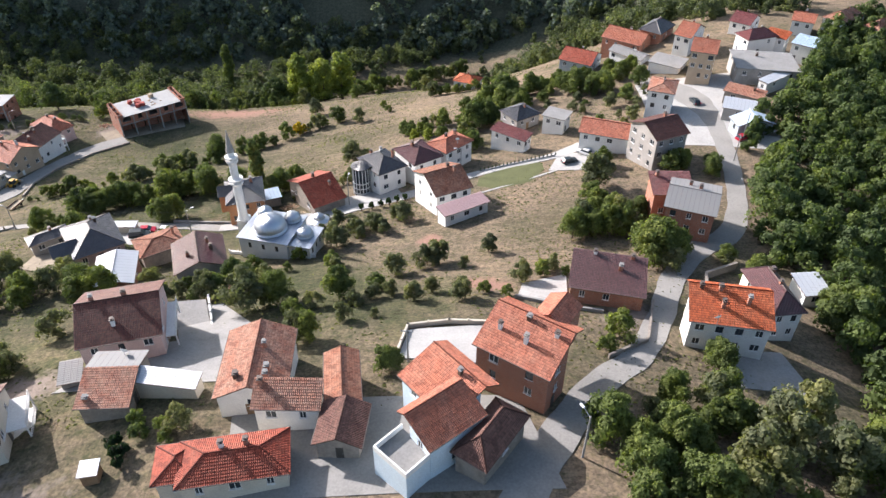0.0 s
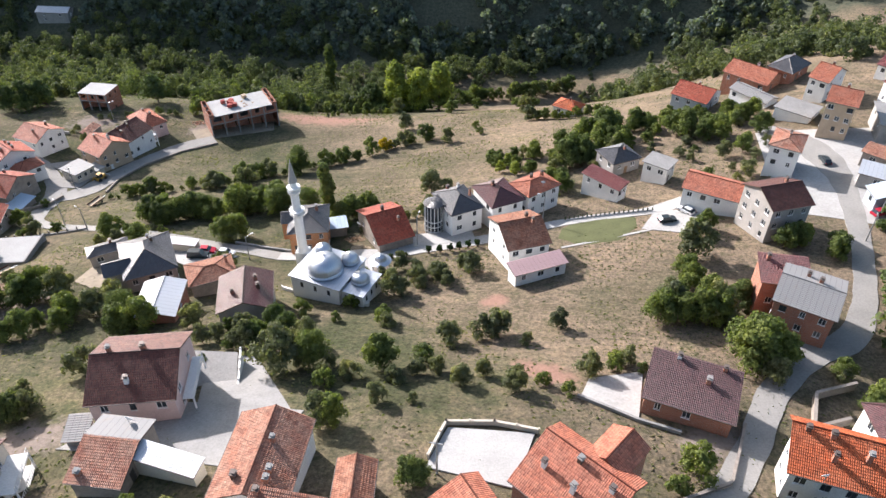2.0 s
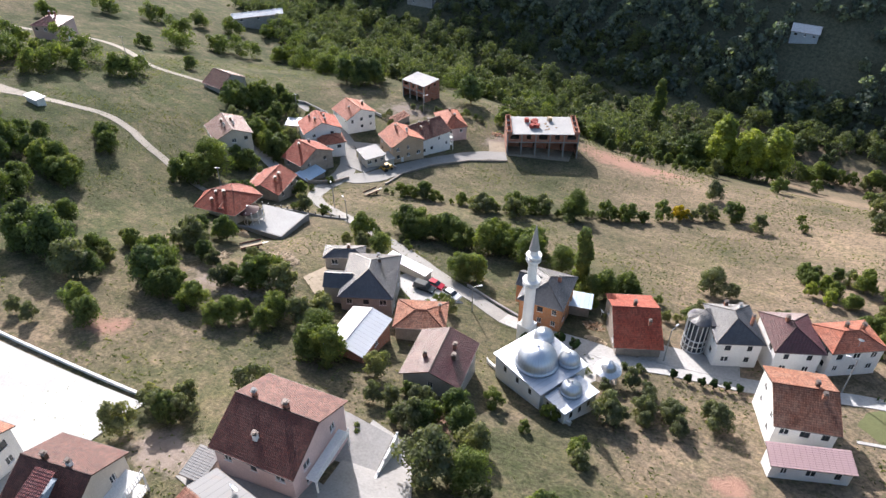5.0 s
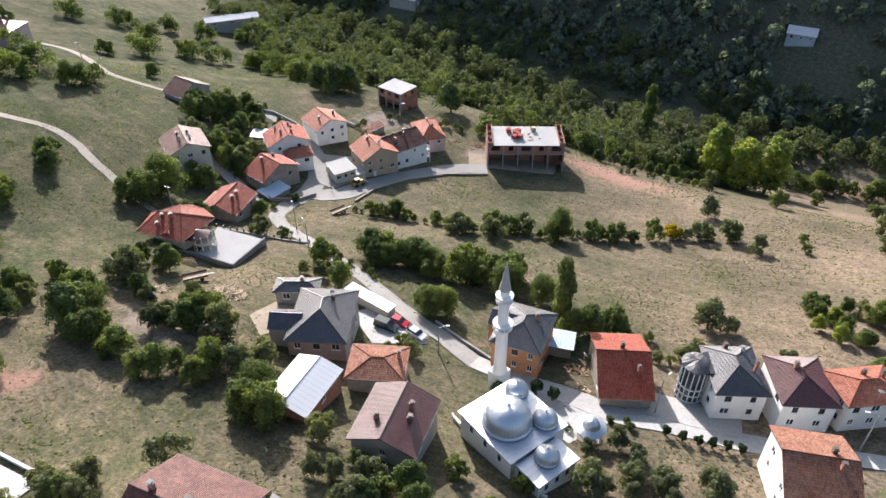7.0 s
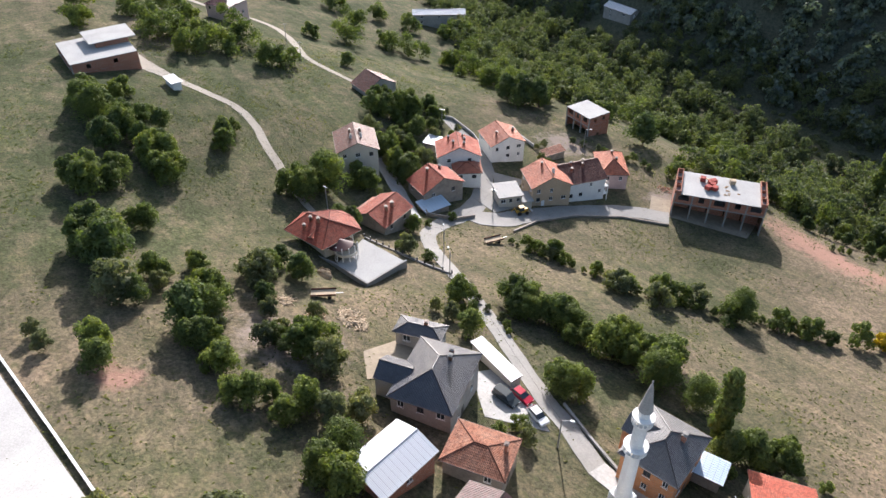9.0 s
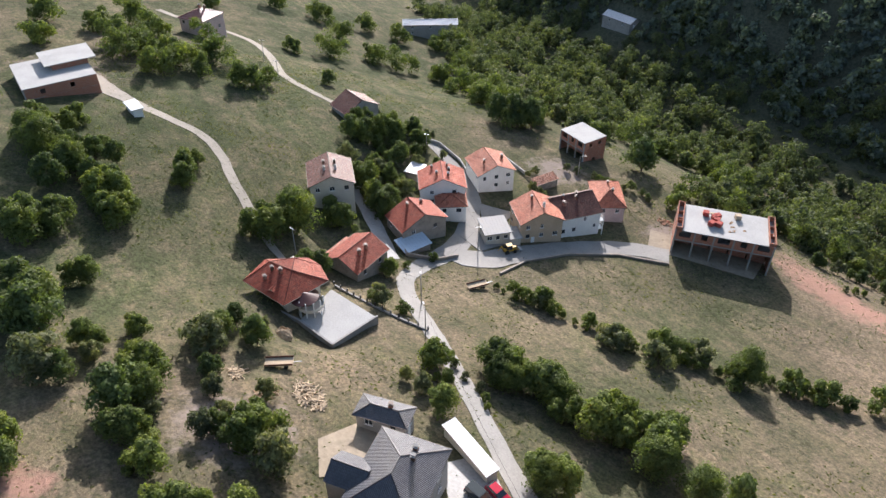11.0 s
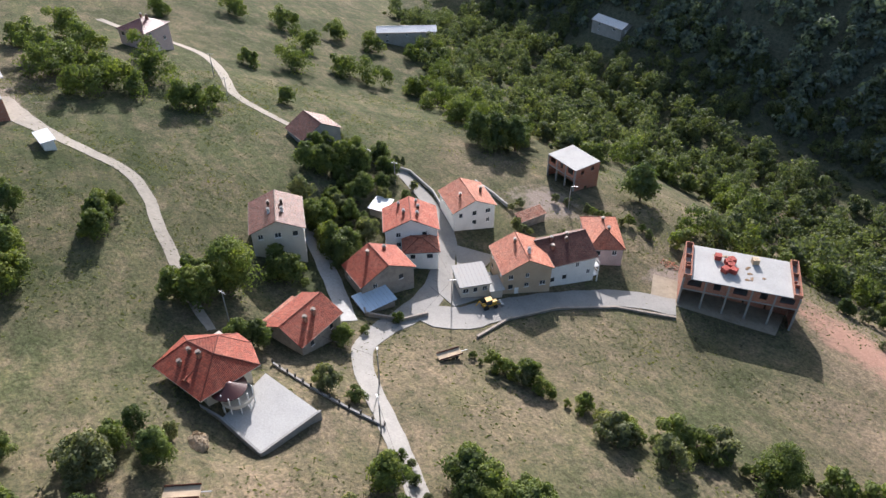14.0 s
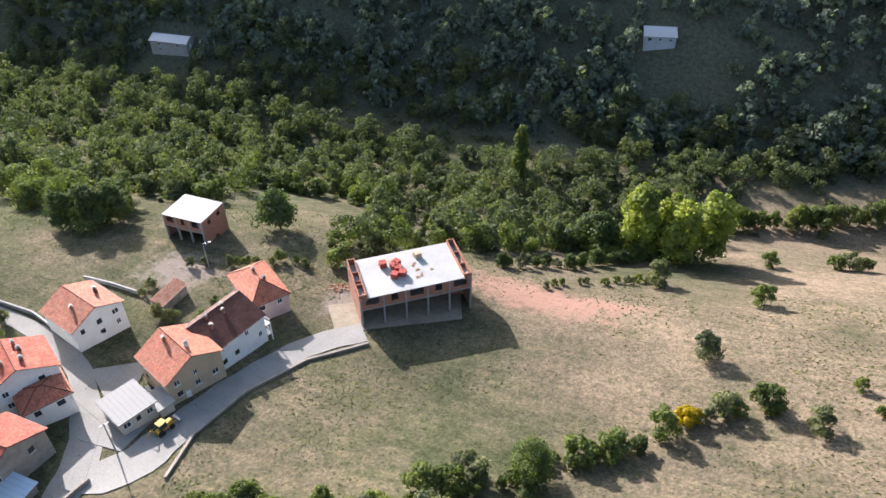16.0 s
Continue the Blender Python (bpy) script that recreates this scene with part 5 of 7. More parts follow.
mosque(-36.2, 121.6, -14, 40.8)


def minaret(x, y, zb, ztip):
    top = thing("minaret", pose(x, y, zb), "slender white minaret with two balconies and grey spire", "minaret")
    h = ztip - zb
    part("base", box(-1.35, 1.35, -1.35, 1.35, -1.5, 4.2, bevel=0.12), "white", top)
    bm = bmesh.new()
    spun(bm, [(1.3, 4.2), (1.02, 5.2), (0.95, 13.0)], 16)
    part("shaft", bm, "white", top)
    for z, r in ((13.0, 1.55), (18.6, 1.35)):
        bm = bmesh.new()
        spun(bm, [(0.95, z), (1.15, z + 0.3), (1.3, z + 0.55), (r, z + 0.8), (r, z + 0.95), (0.7, z + 0.96)], 20)
        bal = part("balcony", bm, "white", top)
        for k in range(16):
            a = k * 2 * math.pi / 16
            pb = bmesh.new()
            tube(pb, (r * 0.95 * math.cos(a), r * 0.95 * math.sin(a), z + 0.95), (r * 0.95 * math.cos(a), r * 0.95 * math.sin(a), z + 1.75), 0.07, 0.07, 5)
            part("baluster", pb, "white", bal)
        bm = bmesh.new()
        spun(bm, [(r * 0.92, z + 1.72), (r * 1.04, z + 1.72), (r * 1.04, z + 1.84), (r * 0.92, z + 1.84)], 20)
        part("rail", bm, "white", bal)
    bm = bmesh.new()
    spun(bm, [(0.86, 13.9), (0.84, 18.8)], 16)
    part("upper_shaft", bm, "white", top)
    bm = bmesh.new()
    spun(bm, [(0.72, 19.4), (0.70, 21.4), (0.85, 21.6)], 16)
    part("lantern", bm, "white", top)
    bm = bmesh.new()
    spun(bm, [(0.92, 21.6), (0.62, 23.2), (0.28, h - 1.4), (0.06, h - 0.5), (0.13, h - 0.35), (0.02, h)], 20)
    with_uv(bm)
    part("spire", bm, "grey", top, "grey lead-clad conical spire")


minaret(-45.8, 132.4, 31.4, 58.2)


def fountain_kiosk(x, y):
    z = ground_at(x, y)
    top = thing("fountain_kiosk", pose(x, y, z), "octagonal fountain kiosk with silver domed roof", "kiosk")
    bm = bmesh.new()
    spun(bm, [(2.0, -0.6), (2.0, 0.25)], 8)
    part("plinth", bm, "stone", top)
    for k in range(8):
        a = k * math.pi / 4
        pb = bmesh.new()
        tube(pb, (1.8 * math.cos(a), 1.8 * math.sin(a), 0.25), (1.8 * math.cos(a), 1.8 * math.sin(a), 2.7), 0.12, 0.10, 8)
        part("column", pb, "white", top)
    bm = bmesh.new()
    spun(bm, [(0.9, 0.25), (0.9, 1.1), (0.7, 1.15)], 12)
    part("basin", bm, "pale", top)
    bm = bmesh.new()
    spun(bm, [(2.15, 2.7), (2.35, 2.75), (1.4, 3.15), (1.3, 3.3), (1.05, 3.9), (0.6, 4.3), (0.1, 4.5), (0.05, 4.9)], 24)
    with_uv(bm)
    part("dome_roof", bm, "zinc", top)


fountain_kiosk(-28.3, 131.2)


# ---- building shells ----
def brick_shell(x, y, yaw, L, W, zs, label, bays, blocks=True):
    """A two-storey frame with brick infill, open bays below and a bright slab on top."""
    ca, sa = math.cos(radians(yaw)), math.sin(radians(yaw))
    zb = min(ground_at(x + ca * u - sa * v, y + sa * u + ca * v) for u in (-L / 2, L / 2) for v in (-W / 2, W / 2)) - 0.4
    h = zs - zb
    top = thing("building_shell", pose(x, y, zb, 0, 0, yaw), label, "building")
    hl, hw = L / 2, W / 2
    mid = h - 3.0
    part("floor_slab", box(-hl, hl, -hw + 0.6, hw, mid - 0.2, mid), "concrete", top)
    part("roof_slab", box(-hl * (0.86 if blocks else 1.0), hl * (0.86 if blocks else 1.0), -hw, hw, h - 0.2, h, bevel=0.03), "slab", top, "bright white screeded roof slab")
    for k in range(bays + 1):
        cx = -hl + 0.25 + (L - 0.5) * k / bays
        for cy in (-hw + 0.25, hw - 0.25):
            part("column", box(cx - 0.2, cx + 0.2, cy - 0.2, cy + 0.2, 0, h - 0.2), "concrete", top)
        if k < bays:
            w = (L - 0.5) / bays
            bm = bmesh.new()
            pier = w * (0.3 if k % 2 else 0.16)
            solid(bm, cx + 0.2, cx + 0.2 + pier, -hw + 0.12, -hw + 0.32, mid, h - 0.2)
            solid(bm, cx + w - 0.2 - pier, cx + w - 0.2, -hw + 0.12, -hw + 0.32, mid, h - 0.2)
            solid(bm, cx + 0.2 + pier, cx + w - 0.2 - pier, -hw + 0.12, -hw + 0.32, mid, mid + 0.95)
            part("parapet", bm, "brick", top)
            part("floor_edge", box(cx + 0.2, cx + w - 0.2, -hw + 0.05, -hw + 0.58, mid - 0.35, mid - 0.004), "concrete", top)
            part("back_panel", box(cx + 0.2, cx + w - 0.2, hw - 0.35, hw - 0.1, 0, h - 0.2), "brick", top)
            part("inner_wall", box(cx + 0.2, cx + w - 0.2, -0.4, -0.2, 0, h - 0.2), "brick", top)
    for s in (-1, 1):
        bm = bmesh.new()
        a, b = ((-hl, hw, 0), (-hl, -hw + 0.4, 0)) if s < 0 else ((hl, -hw + 0.4, 0), (hl, hw, 0))
        hh = [(W * 0.2, W * 0.2 + 1.2, mid + 0.9, mid + 2.1), (W * 0.6, W * 0.6 + 1.2, mid + 0.9, mid + 2.1), (W * 0.4, W * 0.4 + 1.2, 1.6, 2.8)]
        wall_sheet(bm, a, b, 0, h - 0.2, hh)
        part("side_wall", bm, "brick", top)
        if blocks:
            bx = s * hl * 0.93
            bwid = hl * 0.07
            part("side_slab", box(bx - bwid, bx + bwid, -hw + 0.4, hw, h - 0.9, h - 0.75), "slab", top)
            for y0, y1, x0, x1 in ((-hw + 0.4, -hw + 0.62, bx - bwid, bx + bwid), (hw - 0.22, hw, bx - bwid, bx + bwid), (-hw + 0.62, hw - 0.22, bx - bwid, bx - bwid + 0.2), (-hw + 0.62, hw - 0.22, bx + bwid - 0.2, bx + bwid)):
                part("parapet", box(x0, x1, y0, y1, h - 0.9, h + 0.75), "brick", top)
            for yy in (-hw * 0.3, hw * 0.35):
                part("parapet", box(bx - bwid + 0.2, bx + bwid - 0.2, yy, yy + 0.2, h - 0.75, h + 0.2), "brick", top)
    return top, zb + h


shell, slab_z = brick_shell(-111.8, 243.2, 38, 25.0, 13.2, 9.4, "unfinished brick building with white roof slab and open bays", 5)
ca38, sa38 = math.cos(radians(38)), math.sin(radians(38))
for k, (u, v) in enumerate([(-5.2, 2.6), (-3.0, 1.2), (-2.2, 2.2), (-3.6, -1.8), (-1.8, -1.6), (-2.4, 0.2), (3.0, 3.6)]):
    px_, py_ = -111.8 + ca38 * u - sa38 * v, 243.2 + sa38 * u + ca38 * v
    pal = thing("block_pallet", pose(px_, py_, slab_z, 0, 0, 38 + k * 17) @ Matrix.Diagonal((1.5, 1.5, 1.15, 1)), "pallet stacked with red hollow clay blocks", "pallet", "block pallets on the slab")
    for s in (-0.4, 0.0, 0.4):
        part("bearer", box(s - 0.05, s + 0.05, -0.5, 0.5, 0, 0.12), "wood_pale", pal)
    for z in range(4):
        for i in range(3):
            part("clay_block", box(-0.5, 0.5, -0.5 + i * 0.34, -0.18 + i * 0.34, 0.13 + z * 0.26, 0.375 + z * 0.26, bevel=0.012), "clay" if k != 6 else "wood_pale", pal)
for k, (u, v, ln, a) in enumerate([(-4.5, 4.0, 3.6, 5), (-2.6, 4.2, 2.4, -6), (1.4, 1.2, 1.6, 60), (1.8, -0.8, 1.2, 20), (2.2, -2.6, 1.4, 80), (1.2, -3.2, 1.0, 10), (4.8, -1.6, 0.9, 30)]):
    px_, py_ = -111.8 + ca38 * u - sa38 * v, 243.2 + sa38 * u + ca38 * v
    pk = thing("timber_bundle", pose(px_, py_, slab_z, 0, 0, 38 + a), "loose pile of building timber on the slab", "timber", "timber on the slab")
    for i in range(4):
        part("plank", box(-ln / 2 + 0.05 * i, ln / 2 - 0.07 * i, -0.3 + i * 0.16, -0.18 + i * 0.16, 0.0, 0.07 + 0.02 * (i % 2)), "wood" if k > 1 else "wood_pale", pk)
brick_shell(-173.0, 248.9, 0, 11.6, 9.6, 7.4, "small two-storey brick shell with pale flat slab", 3, blocks=False)



def terrace_building(x, y, yaw, L, W, zs):
    """The long brick shell with stepped white terraces at the end of the gravel track."""
    top, z = brick_shell(x, y, yaw, L, W, zs, "long unfinished brick building with stepped white terrace slabs", 5, blocks=False)
    h = top.location.z
    part("upper_slab", box(-L * 0.5, L * 0.1, -W * 0.1, W * 0.62, zs - h + 1.6, zs - h + 1.85, bevel=0.03), "slab", top)
    part("upper_wall", box(-L * 0.46, L * 0.06, 0, W * 0.5, zs - h, zs - h + 1.6), "brick", top)
    part("stair", box(L * 0.4, L * 0.5, -W * 0.72, -W * 0.5, 0, 2.4), "concrete", top)


terrace_building(-243, 108.3, 1, 20, 19, 37.6)


# ---- extra parts of single houses ----
def modern_house(x, y, ze, yaw):
    top = house("house", x, y, ze, yaw, 8.6, 10.6, 2.3, "hip", "tile_dark", "white", "modern white house with dark roof and glazed round bay", "house", chim=[(0.2, 0.3, 1.3), (0.3, -0.1, 1.6), (-0.05, 0.42, 1.2)], wins=(2, 2, 2))
    e = ze - top.location.z
    bay = thing("bay", Matrix.Identity(4), "", "")
    bay.parent = top
    bay.location = (-5.6, 1.0, 0)
    for k in ("label", "category"):
        if k in bay:
            del bay[k]
    bm = bmesh.new()
    spun(bm, [(2.3, -0.5), (2.3, 0.9), (2.15, 0.9), (2.15, 1.0)], 16)
    part("plinth", bm, "white", bay)
    bm = bmesh.new()
    spun(bm, [(2.1, 0.9), (2.1, e + 0.1)], 16)
    part("glazing", bm, "pane", bay)
    for k in range(16):
        a = k * math.pi / 8
        pb = bmesh.new()
        tube(pb, (2.18 * math.cos(a), 2.18 * math.sin(a), 0.9), (2.18 * math.cos(a), 2.18 * math.sin(a), e + 0.1), 0.10, 0.10, 5)
        part("mullion", pb, "white", bay)
    for z in (2.2, 3.6, 5.0):
        if z < e:
            bm = bmesh.new()
            spun(bm, [(2.1, z), (2.28, z), (2.28, z + 0.14), (2.1, z + 0.14)], 16)
            part("band", bm, "white", bay)
    bm = bmesh.new()
    spun(bm, [(2.45, e + 0.1), (2.5, e + 0.3), (1.3, e + 0.8), (0.1, e + 1.1)], 16)
    with_uv(bm)
    part("bay_roof", bm, "tile_dark", bay)
    part("link_roof", box(-4.2, -2.6, -1.4, 3.4, e + 0.15, e + 0.5), "tile_dark", top)
    part("porch_slab", box(-1.5, 5.0, -9.4, -5.2, 0.2, 2.3, bevel=0.04), "cream", top)
    part("porch_top", box(-1.7, 5.2, -9.6, -5.15, 2.3, 2.5, bevel=0.03), "frame_dark", top)


modern_house(-15.5, 154.0, 37.7, 36)


def balcony(parent_pose, w, d, label, floors=2, drop=2.7):
    top = thing("balcony", parent_pose, label, "balcony")
    for k in range(floors):
        z = -k * drop
        part("deck", box(-w / 2, w / 2, 0, d, z - 0.18, z, bevel=0.02), "white", top)
        rail = part("rail", box(-w / 2, w / 2, 0.0, 0.07, z + 0.9, z + 0.98), "white", top)
        n = int(w / 0.45)
        for i in range(n + 1):
            px = -w / 2 + 0.06 + (w - 0.12) * i / n
            part("baluster", box(px - 0.035, px + 0.035, 0.0, 0.07, z, z + 0.9), "white", rail)
        for s in (-1, 1):
            part("post", box(s * (w / 2 - 0.1) - 0.1, s * (w / 2 - 0.1) + 0.1, 0.02, 0.22, z - drop, z - 0.18), "white", top)
    return top


# balconies on the villa, the cream farmhouse and the brown-roofed house
balcony(pose(-56.1, 62.0, 53.6, 0, 0, 112), 6.0, 2.7, "white double balcony with thin balusters on farmhouse", 2, 2.6)
balcony(pose(-42.0, 81.4, 52.6, 0, 0, 106), 8.0, 1.6, "white balcony along the pink house", 1, 2.6)
balcony(pose(-134.5, 220.5, 7.0, 0, 0, 165), 2.6, 1.2, "small white balconies on the row house", 2, 2.6)
# ---- dormers, wings and terraces on the houses ----
def house_at(x, y):
    tops = [o for o in bpy.data.objects if o.parent is None and o.name.split(".")[0] in ("house", "house_wing", "annex", "shed", "barn")]
    return min(tops, key=lambda o: (o.matrix_basis.translation.x - x) ** 2 + (o.matrix_basis.translation.y - y) ** 2)


def wing(owner, name, x, y, ze, yaw, L, W, drop, rise, roof, wall, window=True):
    """A small gabled part standing out of a house: ridge along its own x, eave at ze, walls drop downwards."""
    bm = bmesh.new()
    hl, hw = L / 2, W / 2
    ring = [(hl - 0.25, -hw + 0.2), (hl - 0.25, hw - 0.2), (-hl + 0.1, hw - 0.2), (-hl + 0.1, -hw + 0.2)]
    lo = [bm.verts.new((px, py, -drop)) for px, py in ring]
    hi = [bm.verts.new((px, py, 0.0)) for px, py in ring]
    for k in range(4):
        bm.faces.new((lo[k], lo[(k + 1) % 4], hi[(k + 1) % 4], hi[k]))
    for a, b in ((0, 1), (2, 3)):
        bm.faces.new((hi[a], hi[b], bm.verts.new((ring[a][0], 0, rise - 0.06))))
    body = part(name, bm, wall, owner)
    body.matrix_local = owner.matrix_basis.inverted() @ pose(x, y, ze, 0, 0, yaw)
    bm = bmesh.new()
    uvl = bm.loops.layers.uv.new("UVMap")
    roof_slope(bm, uvl, (-hl, -hw, -0.05), (hl, -hw, -0.05), (hl, 0, rise), (-hl, 0, rise))
    roof_slope(bm, uvl, (hl, hw, -0.05), (-hl, hw, -0.05), (-hl, 0, rise), (hl, 0, rise))
    ridge_cap(bm, (-hl, 0, rise + 0.02), (hl, 0, rise + 0.02))
    part("roof", bm, roof, body)
    if window:
        part("window", box(hl - 0.26, hl - 0.21, -0.5, 0.5, -min(1.1, drop - 0.2), 0.1, bevel=0.01), "frame_white", body)
        part("pane", box(hl - 0.22, hl - 0.195, -0.4, 0.4, -min(1.0, drop - 0.3), 0.0), "pane", body)
    return body


def lean_dormer(owner, x, y, z, yaw, w, d, h, roof, wall):
    """A dormer with one flat sloping roof, front at its own -y side."""
    bm = bmesh.new()
    solid(bm, -w / 2, w / 2, -d / 2, d / 2, -0.6, h)
    body = part("dormer", bm, wall, owner)
    body.matrix_local = owner.matrix_basis.inverted() @ pose(x, y, z, 0, 0, yaw)
    bm = bmesh.new()
    uvl = bm.loops.layers.uv.new("UVMap")
    roof_slope(bm, uvl, (-w / 2 - 0.2, -d / 2 - 0.5, h - 0.05), (w / 2 + 0.2, -d / 2 - 0.5, h - 0.05), (w / 2 + 0.2, d / 2, h + d * 0.28), (-w / 2 - 0.2, d / 2, h + d * 0.28))
    solid(bm, -w / 2 - 0.2, w / 2 + 0.2, -d / 2 - 0.5, -d / 2 - 0.42, h - 0.22, h - 0.02)
    part("roof", bm, roof, body)
    part("window", box(-0.5, 0.5, -d / 2 - 0.03, -d / 2 + 0.02, 0.1, h - 0.35, bevel=0.01), "frame_white", body)
    part("pane", box(-0.42, 0.42, -d / 2 - 0.045, -d / 2 - 0.02, 0.18, h - 0.43), "pane", body)


def roof_terrace(owner, x, y, z, yaw, L, W, drop, wall, floor):
    """A walled terrace block beside a house: floor at z, walls down to the ground, a parapet round three sides."""
    body = part("terrace", box(-L / 2, L / 2, -W / 2, W / 2, -drop, -0.02), wall, owner)
    body.matrix_local = owner.matrix_basis.inverted() @ pose(x, y, z, 0, 0, yaw)
    part("floor_slab", box(-L / 2 + 0.2, L / 2, -W / 2 + 0.2, W / 2 - 0.2, -0.015, 0.04), floor, body)
    for b in ((-L / 2, -L / 2 + 0.22, -W / 2, W / 2), (-L / 2 + 0.22, L / 2, -W / 2, -W / 2 + 0.22), (-L / 2 + 0.22, L / 2, W / 2 - 0.22, W / 2)):
        part("parapet", box(*b, -0.02, 0.85, bevel=0.03), "white", body)
    return body


farm = house_at(-62, 58)
lean_dormer(farm, -60.9, 55.0, 56.6, 22, 2.3, 4.2, 1.5, "tile_maroon", "bluegrey")
blue = house_at(0.5, 51.6)
roof_terrace(blue, -4.3, 48.6, 63.0, 46, 4.4, 5.4, 6.5, "paleblue", "concrete")
brick_big = house_at(10.2, 63.4)
wing(brick_big, "gable_wing", 15.2, 68.6, 66.3, 56, 5.4, 4.8, 6.0, 1.3, "tile_salmon", "brick")
villa = house_at(-134.8, 131.0)


def villa_roof(owner):
    """Six eave corners and a bent ridge, one tiled slope between each pair."""
    eave = [(-139.6, 122.7), (-128.0, 126.6), (-130.0, 137.3), (-135.5, 138.0), (-139.0, 137.0), (-143.6, 129.2)]
    a, b, c, d, e, f = ((x, y, 26.45) for x, y in eave)
    west, peak, back = (-139.6, 128.9, 28.7), (-134.0, 131.4, 29.1), (-137.8, 133.6, 28.8)
    inv = owner.matrix_basis.inverted()
    bm, caps = bmesh.new(), bmesh.new()
    uvl = bm.loops.layers.uv.new("UVMap")
    spot = lambda q: inv @ Vector(q)
    for e0, e1, r1, r0 in ((a, b, peak, west), (b, c, peak, peak), (c, d, back, peak), (d, e, back, back), (e, f, west, back), (f, a, west, west), (back, west, peak, peak)):
        roof_slope(bm, uvl, spot(e0), spot(e1), spot(r1), spot(r0))
    for p0, p1 in ((a, west), (f, west), (west, peak), (peak, back), (b, peak), (c, peak), (d, back), (e, back), (west, back)):
        ridge_cap(caps, spot(p0), spot(p1))
    tiles = part("tiled_roof", bm, "tile_red", owner)
    part("ridge_tiles", caps, "tile_red", tiles)
    edge = bmesh.new()
    ring = (a, b, c, d, e, f)
    lo = [edge.verts.new(spot((q[0], q[1], 26.28))) for q in ring]
    hi = [edge.verts.new(spot((q[0], q[1], 26.43))) for q in ring]
    edge.faces.new(lo[::-1])
    for k in range(6):
        edge.faces.new((lo[k], lo[(k + 1) % 6], hi[(k + 1) % 6], hi[k]))
    part("eaves_board", edge, "cream", tiles)
    rg_ = random.Random(3)
    for x, y, z in ((-137.2, 128.4, 28.2), (-135.2, 129.4, 28.6), (-136.4, 126.4, 27.3)):
        q = spot((x, y, z))
        chimney(owner, q.x, q.y, q.z, 0.9, rg_)


villa_roof(villa)
wing(villa, "dormer", -133.6, 127.4, 26.7, -58, 3.4, 2.6, 1.0, 0.8, "tile_red", "cream", window=False)
for zc in (23.9, 21.6):
    bm = bmesh.new()
    spun(bm, [(2.6, -0.2), (2.7, 0.0), (2.7, 0.55), (2.6, 0.6), (2.5, 0.55), (2.5, 0.02)], 28)
    curve = part("curved_balcony", bm, "cream", villa)
    curve.matrix_local = villa.matrix_basis.inverted() @ pose(-128.2, 132.2, zc)
for k in range(5):
    a = radians(-80 + k * 35)
    bm = bmesh.new()
    tube(bm, (0, 0, -5.0), (0, 0, 2.2), 0.11, 0.11, 10)
    col_ = part("column", bm, "white", villa)
    col_.matrix_local = villa.matrix_basis.inverted() @ pose(-128.2 + 2.55 * math.cos(a), 132.2 + 2.55 * math.sin(a), 23.9)
bm = bmesh.new()
spun(bm, [(2.95, 0), (2.95, 0.12), (0.2, 1.2)], 28)
cone = part("balcony_roof", bm, "tile_maroon", villa)
cone.matrix_local = villa.matrix_basis.inverted() @ pose(-129.2, 131.4, 25.5)
navy = house_at(-75.6, 121.7)
wing(navy, "gable_wing", -79.6, 117.0, 38.3, -145, 5.6, 5.2, 5.0, 1.5, "tile_navy", "grey")
wing(house_at(-47.8, 142.6), "gable_wing", -51.6, 142.4, 36.4, 196, 5.0, 5.0, 4.5, 1.4, "tile_dark", "brickband")
house('house_wing', -30.6, 49.0, 60.3, 10, 5.2, 5.6, 1.1, 'hip', 'tile_red', 'cream', 'low hipped wing of the cream house with red tiles', 'house wing', wins=(1, 1, 1))
house('shed', -45.2, 68.1, 56.7, 183, 7.3, 4.0, 1.1, 'mono', 'metal_grey', 'stone', 'lean-to with corrugated grey sheet roof', 'shed', wins=(0, 0, 0))
house('hut', -54.6, 70.6, 51.6, 16, 3.4, 4.4, 0.5, 'mono', 'metal_grey', 'concrete', 'small square concrete hut beside the pink house', 'hut', wins=(0, 0, 0))
house('hut', -42.6, 50.8, 56.6, 10, 2.4, 2.4, 0.15, 'mono', 'metal_white', 'wood', 'tiny wooden hut with white sheet roof', 'hut', wins=(0, 0, 0))


